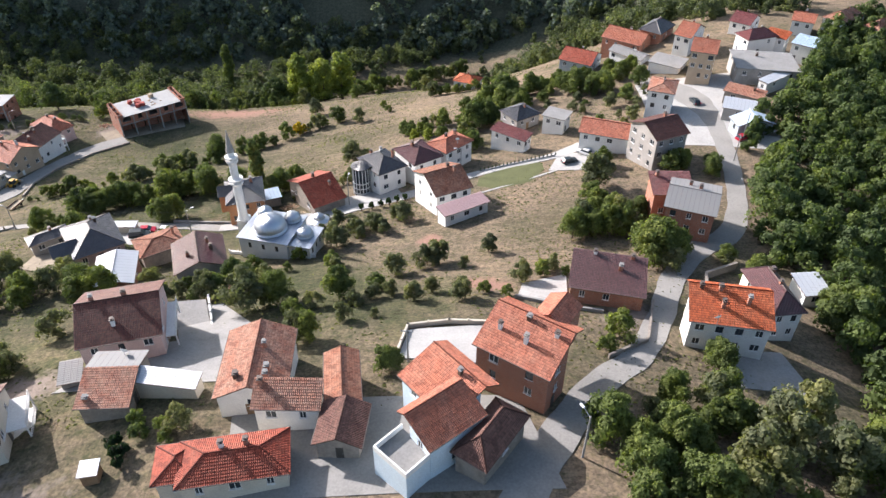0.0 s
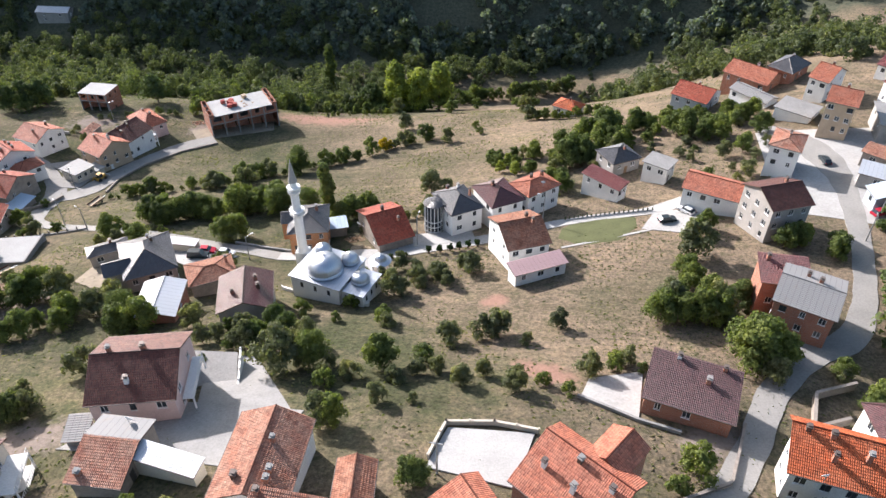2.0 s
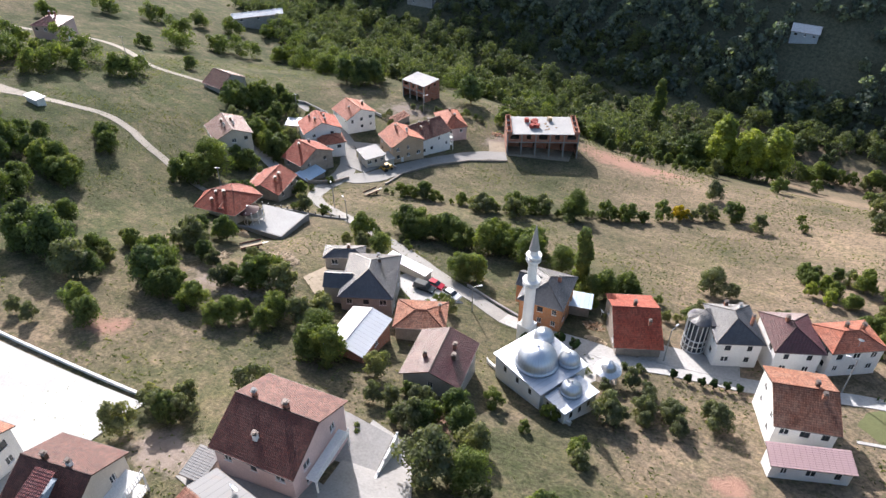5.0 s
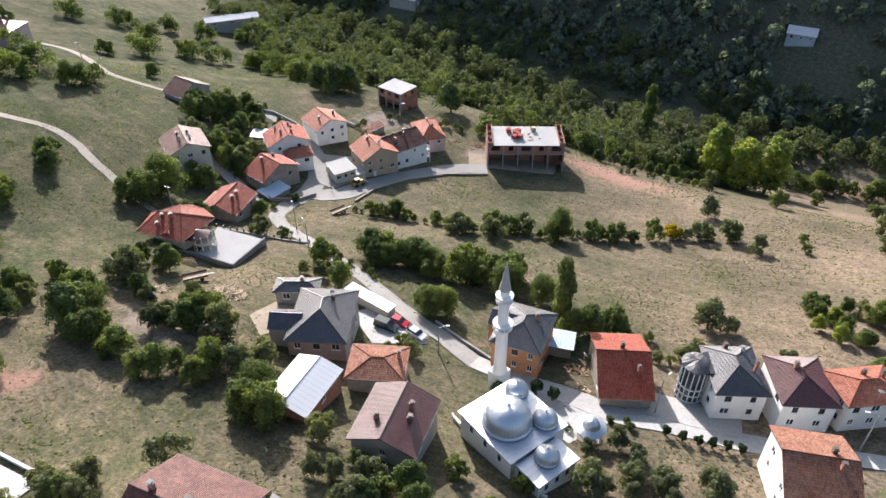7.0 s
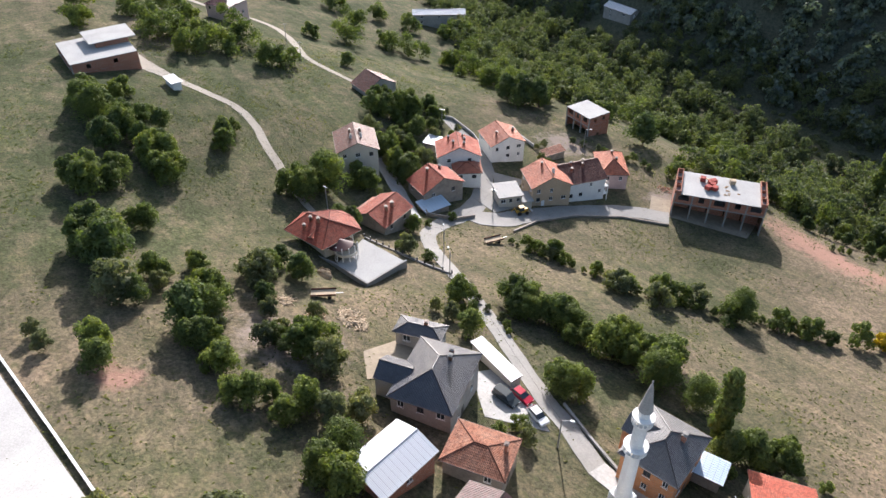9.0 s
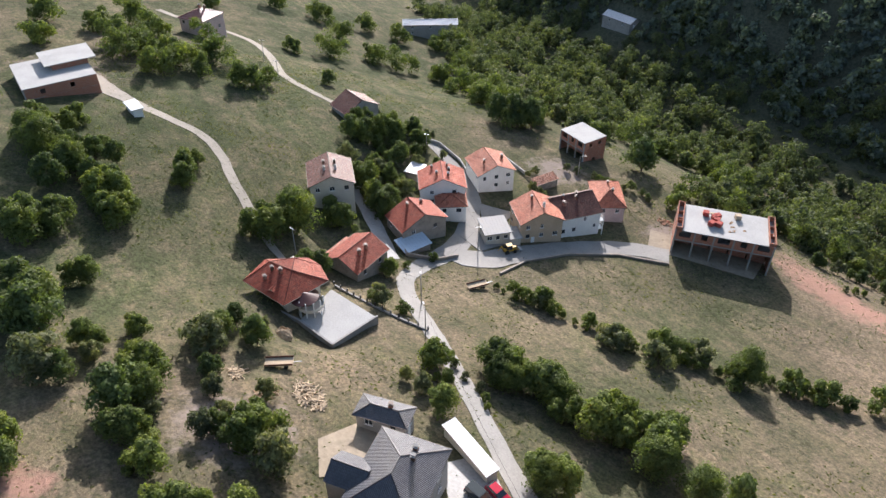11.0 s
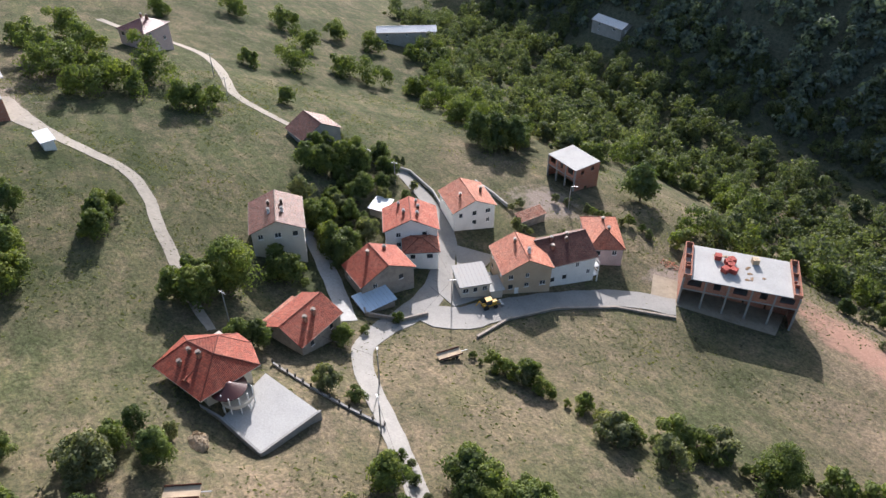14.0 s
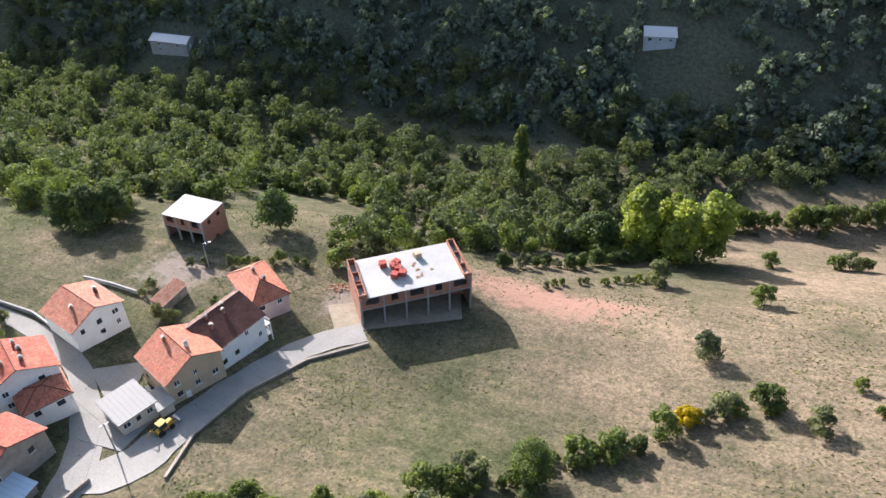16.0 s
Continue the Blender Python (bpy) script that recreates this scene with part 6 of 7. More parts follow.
# ---- vehicles ----
def car(x, y, yaw, paint, label, van=False, z=None):
    L, W, H = (4.75, 1.9, 1.8) if van else (4.1, 1.7, 1.45)
    zz = ground_at(x, y) + 0.2 if z is None else z
    top = thing("car", pose(x, y, zz, 0, 0, yaw), label, "car")
    bm = bmesh.new()
    prof = [(-L / 2, 0.35), (-L / 2 + 0.05, 0.85), (-L / 2 + 0.2, 0.95), (L / 2 - 1.15, 0.95), (L / 2 - 0.1, 0.78), (L / 2, 0.45), (L / 2 - 0.05, 0.3), (-L / 2 + 0.05, 0.28)]
    sides = [[bm.verts.new((px, s * W / 2, pz)) for px, pz in prof] for s in (-1, 1)]
    bm.faces.new(sides[0])
    bm.faces.new(sides[1][::-1])
    for i in range(len(prof)):
        j = (i + 1) % len(prof)
        bm.faces.new((sides[0][j], sides[0][i], sides[1][i], sides[1][j]))
    bmesh.ops.recalc_face_normals(bm, faces=bm.faces)
    bmesh.ops.bevel(bm, geom=list(bm.edges), offset=0.07, segments=2, affect="EDGES", profile=0.6)
    part("body", bm, paint, top)
    bm = bmesh.new()
    b0 = [(-L / 2 + 0.12, 0.93), (L / 2 - 1.1, 0.93), (L / 2 - 1.75, H - 0.06), (-L / 2 + (0.25 if van else 0.6), H - 0.06)]
    sd = [[bm.verts.new((px, s * (W / 2 - (0.08 if pz < 1 else 0.2)), pz)) for px, pz in b0] for s in (-1, 1)]
    bm.faces.new(sd[0])
    bm.faces.new(sd[1][::-1])
    for i in range(4):
        j = (i + 1) % 4
        bm.faces.new((sd[0][j], sd[0][i], sd[1][i], sd[1][j]))
    bmesh.ops.recalc_face_normals(bm, faces=bm.faces)
    part("glasshouse", bm, "pane", top)
    part("roof", box(-L / 2 + (0.3 if van else 0.68), L / 2 - 1.8, -W / 2 + 0.2, W / 2 - 0.2, H - 0.07, H, bevel=0.03), paint, top)
    for sx in (-L / 2 + 0.8, L / 2 - 0.85):
        for s in (-1, 1):
            bm = bmesh.new()
            tube(bm, (sx, s * (W / 2 - 0.2), 0.32), (sx, s * (W / 2 + 0.01), 0.32), 0.32, 0.32, 14)
            wh = part("wheel", bm, "rubber", top)
            bm = bmesh.new()
            tube(bm, (sx, s * (W / 2), 0.32), (sx, s * (W / 2 + 0.025), 0.32), 0.19, 0.17, 10)
            part("rim", bm, "steel", wh)
    for s in (-1, 1):
        part("headlight", box(L / 2 - 0.14, L / 2 - 0.02, s * W * 0.36 - 0.16, s * W * 0.36 + 0.16, 0.62, 0.74, bevel=0.02), "frame_white", top)
        part("tail_light", box(-L / 2 - 0.01, -L / 2 + 0.05, s * W * 0.4 - 0.1, s * W * 0.4 + 0.1, 0.6, 0.85), "red_paint", top)


car(-70.9, 132.2, 10, "black_paint", "dark green van parked beside the garage", van=True)
car(-70.2, 135.0, 6, "red_paint", "red car nosing out of the garage")
car(-65.2, 134.2, -3, "white_paint", "white hatchback parked on the lane")
car(75.0, 157.0, 30, "red_paint", "red car parked by the barn")
car(70.0, 181.0, 100, "black_paint", "dark car standing in the upper square")
car(31.6, 153.5, 20, "black_paint", "dark car parked in the courtyard")
car(36.0, 158.0, 140, "white_paint", "white car under the house terrace")
car(-147.0, 196.5, 60, "black_paint", "dark car in the shaded courtyard")


def trailer(x, y, yaw):
    top = thing("trailer", pose(x, y, ground_at(x, y) + 0.05, 0, 0, yaw), "old flat trailer with rusty pale bed", "trailer")
    part("bed", box(-2.4, 2.4, -1.0, 1.0, 0.8, 0.95, bevel=0.02), "wood_pale", top)
    for y0 in (-1.0, 0.94):
        part("side_board", box(-2.4, 2.4, y0, y0 + 0.06, 0.95, 1.3), "tile_rust", top)
    part("drawbar", box(2.4, 3.8, -0.06, 0.06, 0.7, 0.8), "steel", top)
    for sx in (-1.2, 1.2):
        for s in (-1, 1):
            bm = bmesh.new()
            tube(bm, (sx, s * 0.75, 0.38), (sx, s * 0.98, 0.38), 0.38, 0.38, 12)
            part("wheel", bm, "rubber", top)


trailer(-126.4, 172.4, 78)
trailer(-111.0, 119.0, 60)


def digger(x, y, yaw):
    top = thing("backhoe_loader", pose(x, y, ground_at(x, y) + 0.15, 0, 0, yaw), "yellow backhoe loader parked along the lane", "digger")
    part("chassis", box(-1.6, 1.7, -0.55, 0.55, 0.6, 1.2, bevel=0.06), "yellow_paint", top)
    part("bonnet", box(0.5, 1.8, -0.45, 0.45, 1.2, 1.65, bevel=0.08), "yellow_paint", top)
    part("cab", box(-0.9, 0.5, -0.6, 0.6, 1.2, 2.45, bevel=0.05), "pane", top)
    part("cab_roof", box(-1.0, 0.6, -0.68, 0.68, 2.45, 2.58, bevel=0.03), "yellow_paint", top)
    part("bucket", box(2.6, 3.2, -0.9, 0.9, 0.1, 0.7, bevel=0.08), "steel", top)
    for s in (-1, 1):
        bm = bmesh.new()
        tube(bm, (1.2, s * 0.5, 1.2), (2.7, s * 0.5, 0.5), 0.09, 0.08, 6)
        part("loader_arm", bm, "yellow_paint", top)
    bm = bmesh.new()
    tube(bm, (-1.6, 0, 1.0), (-2.4, 0, 2.6), 0.14, 0.12, 6)
    tube(bm, (-2.4, 0, 2.6), (-3.3, 0, 1.5), 0.12, 0.09, 6)
    part("digging_arm", bm, "yellow_paint", top)
    for sx, r in ((-1.0, 0.62), (1.25, 0.45)):
        for s in (-1, 1):
            bm = bmesh.new()
            tube(bm, (sx, s * 0.6, r), (sx, s * 0.95, r), r, r, 14)
            part("wheel", bm, "rubber", top)


digger(-137.2, 190.6, 78)


# ---- poles, lamps and wires ----
def pole(x, y, h, kind="lamp", yaw=0):
    z = ground_at(x, y)
    nm = "street_lamp" if kind == "lamp" else "utility_pole"
    top = thing(nm, pose(x, y, z, 0, 0, yaw), "grey street lamp on a tapered pole" if kind == "lamp" else "concrete utility pole with crossarm and insulators", "lamp" if kind == "lamp" else "pole", "poles along the lanes")
    bm = bmesh.new()
    tube(bm, (0, 0, -0.6), (0, 0, h), 0.15, 0.09, 8)
    part("mast", bm, "concrete", top)
    if kind == "lamp":
        bm = bmesh.new()
        tube(bm, (0, 0, h - 0.2), (1.3, 0, h + 0.25), 0.05, 0.04, 6)
        part("arm", bm, "steel", top)
        part("head", box(1.2, 1.9, -0.15, 0.15, h + 0.18, h + 0.34, bevel=0.04), "frame_white", top)
    else:
        part("crossarm", box(-0.9, 0.9, -0.06, 0.06, h - 0.5, h - 0.38), "steel", top)
        for s in (-0.8, 0, 0.8):
            bm = bmesh.new()
            tube(bm, (s, 0, h - 0.38), (s, 0, h - 0.15), 0.06, 0.04, 6)
            part("insulator", bm, "frame_dark", top)
    return Vector((x, y, z + h - 0.2))


P1 = pole(-124.2, 155.6, 7.5, "lamp", 150)
P2 = pole(-111.8, 148.9, 7.0, "lamp", 160)
P3 = pole(-190.5, 199.0, 7.0, "pole", 40)
P4 = pole(-151.8, 138.8, 8.0, "pole", 20)
P5 = pole(-141.6, 183.6, 8.0, "pole", 60)
P6 = pole(-160.5, 236.0, 7.5, "lamp", 30)
P7 = pole(-23.0, 143.6, 8.0, "lamp", 80)
P8 = pole(4.4, 154.0, 8.0, "lamp", 200)
P9 = pole(-58.9, 132.8, 6.5, "lamp", 40)
P10 = pole(-4.9, 69.7, 6.5, "pole", 0)
P11 = pole(16.6, 50.8, 7.5, "lamp", 120)
P12 = pole(74.6, 156.0, 8.0, "lamp", 80)
P13 = pole(69.4, 146.5, 7.0, "pole", 80)
P14 = pole(-265.0, 177.0, 8.0, "pole", 60)
P15 = pole(-246.0, 174.5, 7.0, "pole", 60)
P16 = pole(-69.0, 59.5, 6.5, "pole", 10)


def wire(a, b, sag):
    top = thing("overhead_wire", Matrix.Translation(a), "thin sagging overhead cable between poles", "cable")
    bm = bmesh.new()
    pts = [(b - a) * (k / 8) - Vector((0, 0, sag * 4 * (k / 8) * (1 - k / 8))) for k in range(9)]
    for p, q in zip(pts, pts[1:]):
        tube(bm, p, q, 0.022, 0.022, 4)
    part("cable", bm, "frame_dark", top)


for a, b in ((P1, P2), (P1, P5), (P5, P3), (P4, P1), (P14, P15), (P2, P9), (P12, P13)):
    wire(a, b, 0.9)


# ---- piles, stacks and small garden things ----
def heap(name, x, y, rx, ry, h, n, material, label, category, seed, ln=0.7):
    """A loose heap of split pieces."""
    rg_ = random.Random(seed)
    top = thing(name, pose(x, y, ground_at(x, y)), label, category)
    for k in range(n):
        a, d = rg_.uniform(0, 6.28), math.sqrt(rg_.random())
        zz = h * (1 - d) * rg_.random() + 0.05
        l_ = ln * rg_.uniform(0.5, 1.4)
        ob = part("log", box(-l_ / 2, l_ / 2, -0.09, 0.09, -0.07, 0.07), material if k % 3 else "wood_pale", top)
        px, py = rx * d * math.cos(a), ry * d * math.sin(a)
        ob.matrix_local = pose(px, py, ground_at(x + px, y + py) - ground_at(x, y) + zz, rg_.uniform(-20, 20), rg_.uniform(-20, 20), rg_.uniform(0, 180))
    return top


heap("firewood_pile", -101.0, 120.0, 4.2, 2.2, 1.3, 150, "wood_pale", "scattered pile of pale split firewood", "firewood", 1, 1.3)
heap("firewood_pile", -105.0, 114.5, 2.4, 1.8, 0.9, 70, "wood", "small heap of broken timber", "firewood", 2, 1.0)
heap("firewood_pile", -35.8, 141.6, 2.4, 0.9, 1.0, 80, "wood_pale", "stacked firewood beside the lane", "firewood", 3, 0.6)
heap("timber_stack", -111.5, 111.8, 1.8, 1.2, 0.9, 36, "wood_pale", "stack of old boards in the grass", "timber", 4, 1.8)
heap("scrap_heap", -38.5, 146.0, 2.4, 1.6, 0.9, 50, "wood", "dark scrap heap in the yard", "scrap", 5, 0.9)
heap("rubble_heap", -128.5, 240.5, 2.4, 1.8, 0.6, 60, "brick", "heap of broken brick near the shell", "rubble", 6, 0.5)
hay_rg = np.random.default_rng(8)
hay = new("haystack", leaf_mesh("haystack", np.concatenate([leaf_sprays(hay_rg, (0, 0, 0.4), (2.0, 1.5, 1.0), 2200, 0.4, shell=0.75)]), "wood_pale"))
hay.location = (-121.8, 123.8, ground_at(-121.8, 123.8))
tagged(hay, "rounded heap of dry brown hay", "hay")


def dish(x, y, z, yaw, r=0.5):
    top = thing("satellite_dish", pose(x, y, z, 0, 0, yaw), "white satellite dish on a short mast", "dish")
    bm = bmesh.new()
    spun(bm, [(0.05, 0), (r * 0.5, 0.06), (r, 0.22), (r, 0.25), (r * 0.5, 0.1), (0.04, 0.05)], 16)
    d = part("reflector", bm, "frame_white", top)
    d.matrix_local = pose(0, 0, 0.7, 60, 0, 0)
    bm = bmesh.new()
    tube(bm, (0, 0, -0.5), (0, 0, 0.7), 0.04, 0.04, 6)
    part("mast", bm, "steel", top)


dish(39.6, 74.0, 59.2, 200)
dish(-44.6, 69.0, 57.0, 170, 0.6)
dish(-37.0, 145.0, 33.8, 150, 0.5)
dish(3.6, 160.0, 40.0, 180, 0.5)

# ---- trees and shrubs ----
KINDS = {
    "tree": [make_tree("tree", "leafy green broadleaf tree on the slope", "tree", "leaf_mid", k, h=5.4, r=2.8, trunk=0.5, leaves=3700, lobes=17, size=0.235) for k in (1, 2, 3, 4)],
    "olive": [make_tree("fruit_tree", "small grey-green fruit tree in the orchard", "tree", "leaf_olive", k, h=4.2, r=2.3, trunk=0.5, lobes=12, leaves=2800, size=0.195) for k in (5, 6, 7)],
    "dark": [make_tree("tree", "dense dark green tree casting deep shade", "tree", "leaf_dark", k, h=5.8, r=3.0, trunk=0.5, lobes=17, leaves=3700, size=0.24) for k in (8, 9)],
    "bush": [make_tree("bush", "low rounded hedge bush in the field", "bush", "leaf_olive" if k == 12 else "leaf_mid", k, h=2.6, r=1.6, trunk=0.2, lobes=9, leaves=1250, size=0.18) for k in (10, 11, 12)],
    "lime": [make_tree("tree", "tall bright yellow-green tree at the wood's edge", "tree", "leaf_lime", k, h=20.0, r=6.2, trunk=2.6, lobes=24, leaves=4600, size=0.58) for k in (13, 14)],
    "great": [make_tree("tree", "broad spreading green walnut tree with deep shade", "tree", "leaf_mid", k, h=11.5, r=6.3, trunk=0.9, lobes=34, leaves=7600, size=0.31) for k in (19, 20)],
    "glade": [make_tree("tree", "small bright green tree above the garden", "tree", "leaf_lime", 18, h=5.0, r=2.2, trunk=0.8, lobes=12, leaves=2400, size=0.24)],
    "yellow": [make_tree("bush", "yellow autumn bush in the hedge", "bush", "leaf_yellow", 15, h=3.2, r=1.7, trunk=0.3, lobes=9, leaves=1500, size=0.24)],
    "cypress": [make_poplar("cypress", "small dark conical cypress shrub", "shrub", "leaf_cypress", 16, h=2.6, r=0.36, leaves=1100)],
    "poplar": [make_poplar("poplar", "slim upright green poplar", "tree", "leaf_mid", 17)],
}
TREES = random.Random(21)


# beyond the houses the trees stand too far off to be told apart: they go into one wood
FAR_SIZE = {"tree": 4.3, "olive": 3.3, "dark": 4.3}
FAR_TREES = []


def grow(kind, spots):
    for x, y, s in spots:
        if kind in FAR_SIZE and (y > 228 or x < -212):
            FAR_TREES.append((x, y, s * FAR_SIZE[kind], s * FAR_SIZE[kind] * 1.55))
        else:
            plant(kind, x, y, s, TREES)


grow('tree', [(-199, 183, 1.26), (-203, 183, 1.00), (-202, 179, 1.20), (-200, 189, 1.36), (-197, 192, 1.21), (-201, 193, 1.23), (-196, 185, 0.65), (-199, 186, 0.68), (-177, 170, 1.14), (-179, 172, 1.09), (-180, 169, 1.02), (-169, 169, 1.21), (-165, 169, 1.22), (-167, 172, 1.24), (-139, 156, 0.74), (-144, 138, 0.90), (-143, 141, 0.91), (-197, 199, 0.72), (-194, 200, 0.83), (-188, 188, 1.02), (-187, 184, 0.76)])
grow('tree', [(-115, 97, 0.94), (-115, 100, 1.20), (-118, 99, 0.90), (-103, 93, 0.95), (-101, 95, 1.00), (-95, 95, 0.89), (-98, 95, 0.63), (-88, 94, 0.70), (-86, 96, 0.83), (-85, 99, 0.63), (-140, 88, 1.48), (-143, 86, 1.52), (-140, 84, 1.24), (-107, 80, 0.92), (-103, 79, 0.90), (-68, 99, 1.00), (-64, 100, 1.08), (-165, 89, 1.32), (-169, 91, 1.25), (-170, 87, 1.06), (-171, 105, 1.01), (-167, 106, 1.20), (-170, 109, 1.14), (-161, 132, 1.06), (-158, 136, 1.38), (-163, 137, 1.17), (-166, 155, 0.98), (-163, 153, 0.98), (-162, 156, 1.09), (-169, 96, 1.11), (-169, 93, 1.03), (-166, 94, 0.94), (-162, 143, 0.91), (-164, 140, 0.98), (-161, 139, 0.85)])
grow('tree', [(-18, 93, 0.94), (39, 106, 1.14), (39, 103, 1.15), (41, 104, 0.95), (37, 147, 0.80), (39, 150, 0.70), (63, 143, 0.68), (53, 143, 0.86), (56, 144, 0.68), (-68, 74, 0.76), (-81, 103, 0.87), (-80, 99, 0.78), (-93, 110, 1.13), (-96, 109, 0.96), (-94, 107, 0.98), (-8, 68, 0.62)])
grow('tree', [(23, 51, 0.89), (20, 54, 1.06), (28, 55, 0.96), (28, 52, 0.86), (40, 72, 0.71), (40, 70, 0.81), (65, 88, 0.88), (64, 84, 1.14), (68, 85, 1.22), (30, 61, 0.90), (28, 46, 0.87), (-7, 68, 0.60), (-21, 77, 0.79), (44, 105, 0.99), (42, 109, 1.06), (40, 106, 1.29), (26, 114, 1.05), (30, 115, 0.84), (35, 119, 1.03), (33, 115, 0.98), (36, 116, 1.05), (33, 126, 0.92), (32, 129, 0.93), (40, 203, 1.25), (41, 207, 0.99), (38, 205, 1.09), (28, 212, 1.02), (32, 210, 0.83), (31, 213, 0.88), (19, 208, 1.53), (14, 207, 1.09), (18, 203, 1.20), (10, 192, 1.37), (9, 188, 1.23), (13, 190, 1.21), (56, 144, 0.81), (62, 140, 0.80), (56, 210, 0.86), (54, 208, 0.67), (48, 201, 1.00), (45, 199, 0.92), (49, 198, 1.01), (59, 200, 0.91), (21, 199, 0.97), (23, 196, 0.95), (24, 199, 0.96)])
grow('tree', [(-148, 97, 0.87), (-148, 94, 0.79), (-185, 126, 1.10), (-181, 124, 1.08), (-101, 144, 0.98), (-89, 138, 0.91), (-92, 152, 1.02), (-92, 155, 1.16), (-95, 154, 1.19), (-86, 157, 1.13), (-85, 160, 0.88), (-89, 159, 0.84), (-67, 145, 0.95), (-70, 143, 0.98), (-70, 161, 0.98), (-74, 163, 1.21), (-74, 159, 1.34), (-70, 164, 1.07), (-65, 164, 1.30), (-67, 169, 1.10), (-45, 156, 0.84), (-43, 159, 1.03), (-40, 162, 0.92), (-42, 159, 0.85), (-40, 165, 0.72), (-38, 163, 0.64)])
grow('tree', [(-103, 145, 0.71), (-95, 143, 0.53), (-98, 156, 0.82), (-94, 156, 0.74), (-88, 156, 0.97), (-86, 160, 0.91), (-113, 181, 0.89), (-102, 185, 0.60), (-80, 155, 0.66), (-78, 157, 0.83), (-72, 162, 0.94), (-76, 164, 0.84), (-203, 202, 0.92), (-211, 189, 0.83), (-210, 185, 0.89), (-190, 130, 0.67), (-190, 127, 0.78), (-177, 109, 1.10), (-181, 107, 1.02), (-177, 105, 1.17)])
grow('tree', [(-267, 130, 1.46), (-262, 131, 1.32), (-265, 135, 1.40), (-248, 136, 1.41), (-248, 141, 1.28), (-252, 137, 1.17), (-250, 146, 1.52), (-246, 150, 1.17), (-251, 150, 1.18), (-258, 161, 1.47), (-262, 158, 1.17), (-257, 156, 1.20), (-241, 160, 0.97), (-238, 158, 1.29), (-237, 160, 1.09), (-241, 164, 0.95), (-237, 164, 1.14), (-239, 168, 1.04), (-262, 144, 1.13), (-257, 144, 1.00), (-259, 147, 1.25), (-268, 140, 1.15), (-271, 139, 1.16), (-269, 137, 1.10), (-279, 130, 1.29), (-277, 133, 1.35), (-281, 133, 1.32), (-338, 233, 1.31), (-342, 237, 1.29), (-344, 232, 1.40), (-336, 253, 1.07), (-333, 256, 1.28), (-336, 257, 1.40), (-318, 230, 1.51), (-314, 232, 1.21), (-318, 235, 1.34), (-287, 196, 0.95), (-283, 197, 0.84), (-247, 193, 0.82), (-306, 117, 1.39), (-311, 117, 1.38), (-309, 114, 1.15), (-285, 112, 0.96), (-284, 108, 1.05), (-281, 111, 1.10), (-352, 218, 1.32), (-353, 213, 1.22), (-348, 216, 1.10), (-340, 184, 0.90), (-342, 181, 1.15), (-338, 182, 0.93), (-316, 283, 1.03), (-313, 281, 0.95), (-323, 270, 1.14), (-327, 268, 1.33), (-323, 266, 1.17), (-288, 210, 1.44), (-284, 217, 1.52), (-292, 215, 1.32), (-289, 243, 1.53), (-282, 243, 1.20), (-285, 250, 1.29), (-294, 233, 1.05), (-288, 234, 1.37), (-292, 238, 1.31), (-276, 259, 1.23), (-274, 257, 1.22), (-272, 260, 1.20), (-288, 145, 1.46), (-284, 145, 1.41), (-285, 149, 1.06), (-277, 160, 1.47), (-305, 141, 1.47), (-302, 144, 1.50), (-306, 146, 1.41), (-297, 132, 1.22), (-297, 128, 1.03), (-293, 130, 1.04)])
grow('tree', [(-198, 247, 1.09), (-204, 246, 1.13), (-200, 241, 1.39), (-235, 251, 1.37), (-231, 250, 1.28), (-231, 255, 1.25), (-186, 272, 1.07), (-189, 270, 0.94), (-186, 268, 1.03), (-245, 280, 1.15), (-249, 276, 1.12), (-243, 276, 1.15), (-230, 296, 1.25), (-233, 293, 1.06), (-229, 292, 1.13), (-259, 304, 1.06), (-255, 301, 1.25), (-254, 307, 1.08)])
grow('olive', [(-175, 169, 0.67), (-173, 168, 0.73), (-170, 179, 1.36), (-189, 171, 1.39), (-126, 147, 1.11), (-182, 178, 1.17)])
grow('olive', [(-122, 86, 1.75), (-120, 110, 1.63), (-107, 107, 0.84), (-88, 110, 1.52), (-103, 114, 0.85), (-100, 107, 0.71), (-77, 105, 1.22), (-76, 109, 1.24), (-111, 73, 0.73), (-115, 72, 0.66), (-84, 104, 0.80)])
grow('olive', [(-56, 103, 1.05), (-43, 97, 1.07), (-34, 90, 1.57), (-33, 99, 1.07), (-9, 103, 0.98), (-12, 92, 0.65), (-1, 107, 1.18), (9, 110, 0.82), (3, 90, 0.93), (-5, 90, 0.78), (-2, 93, 0.64), (-9, 93, 0.65), (14, 96, 0.88), (-22, 77, 1.07), (-26, 92, 0.46), (-23, 121, 1.2), (-19, 126, 0.95), (-16, 129, 0.7), (-13, 125, 0.74), (-9, 131, 0.98), (28, 118, 1.31), (36, 117, 1.48), (35, 138, 1.75)])
grow('olive', [(35, 60, 1.23), (41, 54, 1.75), (36, 48, 1.68), (47, 50, 1.75), (47, 59, 1.65)])
grow('olive', [(-71, 68, 1.15), (-69, 74, 1.06), (-24, 132, 0.81), (-21, 132, 0.64), (-16, 129, 0.76), (-11, 133, 0.76), (-26, 177, 1.49), (-22, 178, 0.84)])
grow('dark', [(-132, 87, 1.56), (-42, 98, 0.64), (-40, 104, 0.77), (-37, 101, 0.74)])
grow('dark', [(-201, 101, 1.06), (-197, 104, 0.97), (-194, 108, 0.89), (-192, 112, 0.80), (-189, 101, 1.01), (-184, 105, 0.93), (-184, 97, 1.14), (-182, 109, 0.85), (-109, 94, 1.35), (-112, 108, 0.69)])
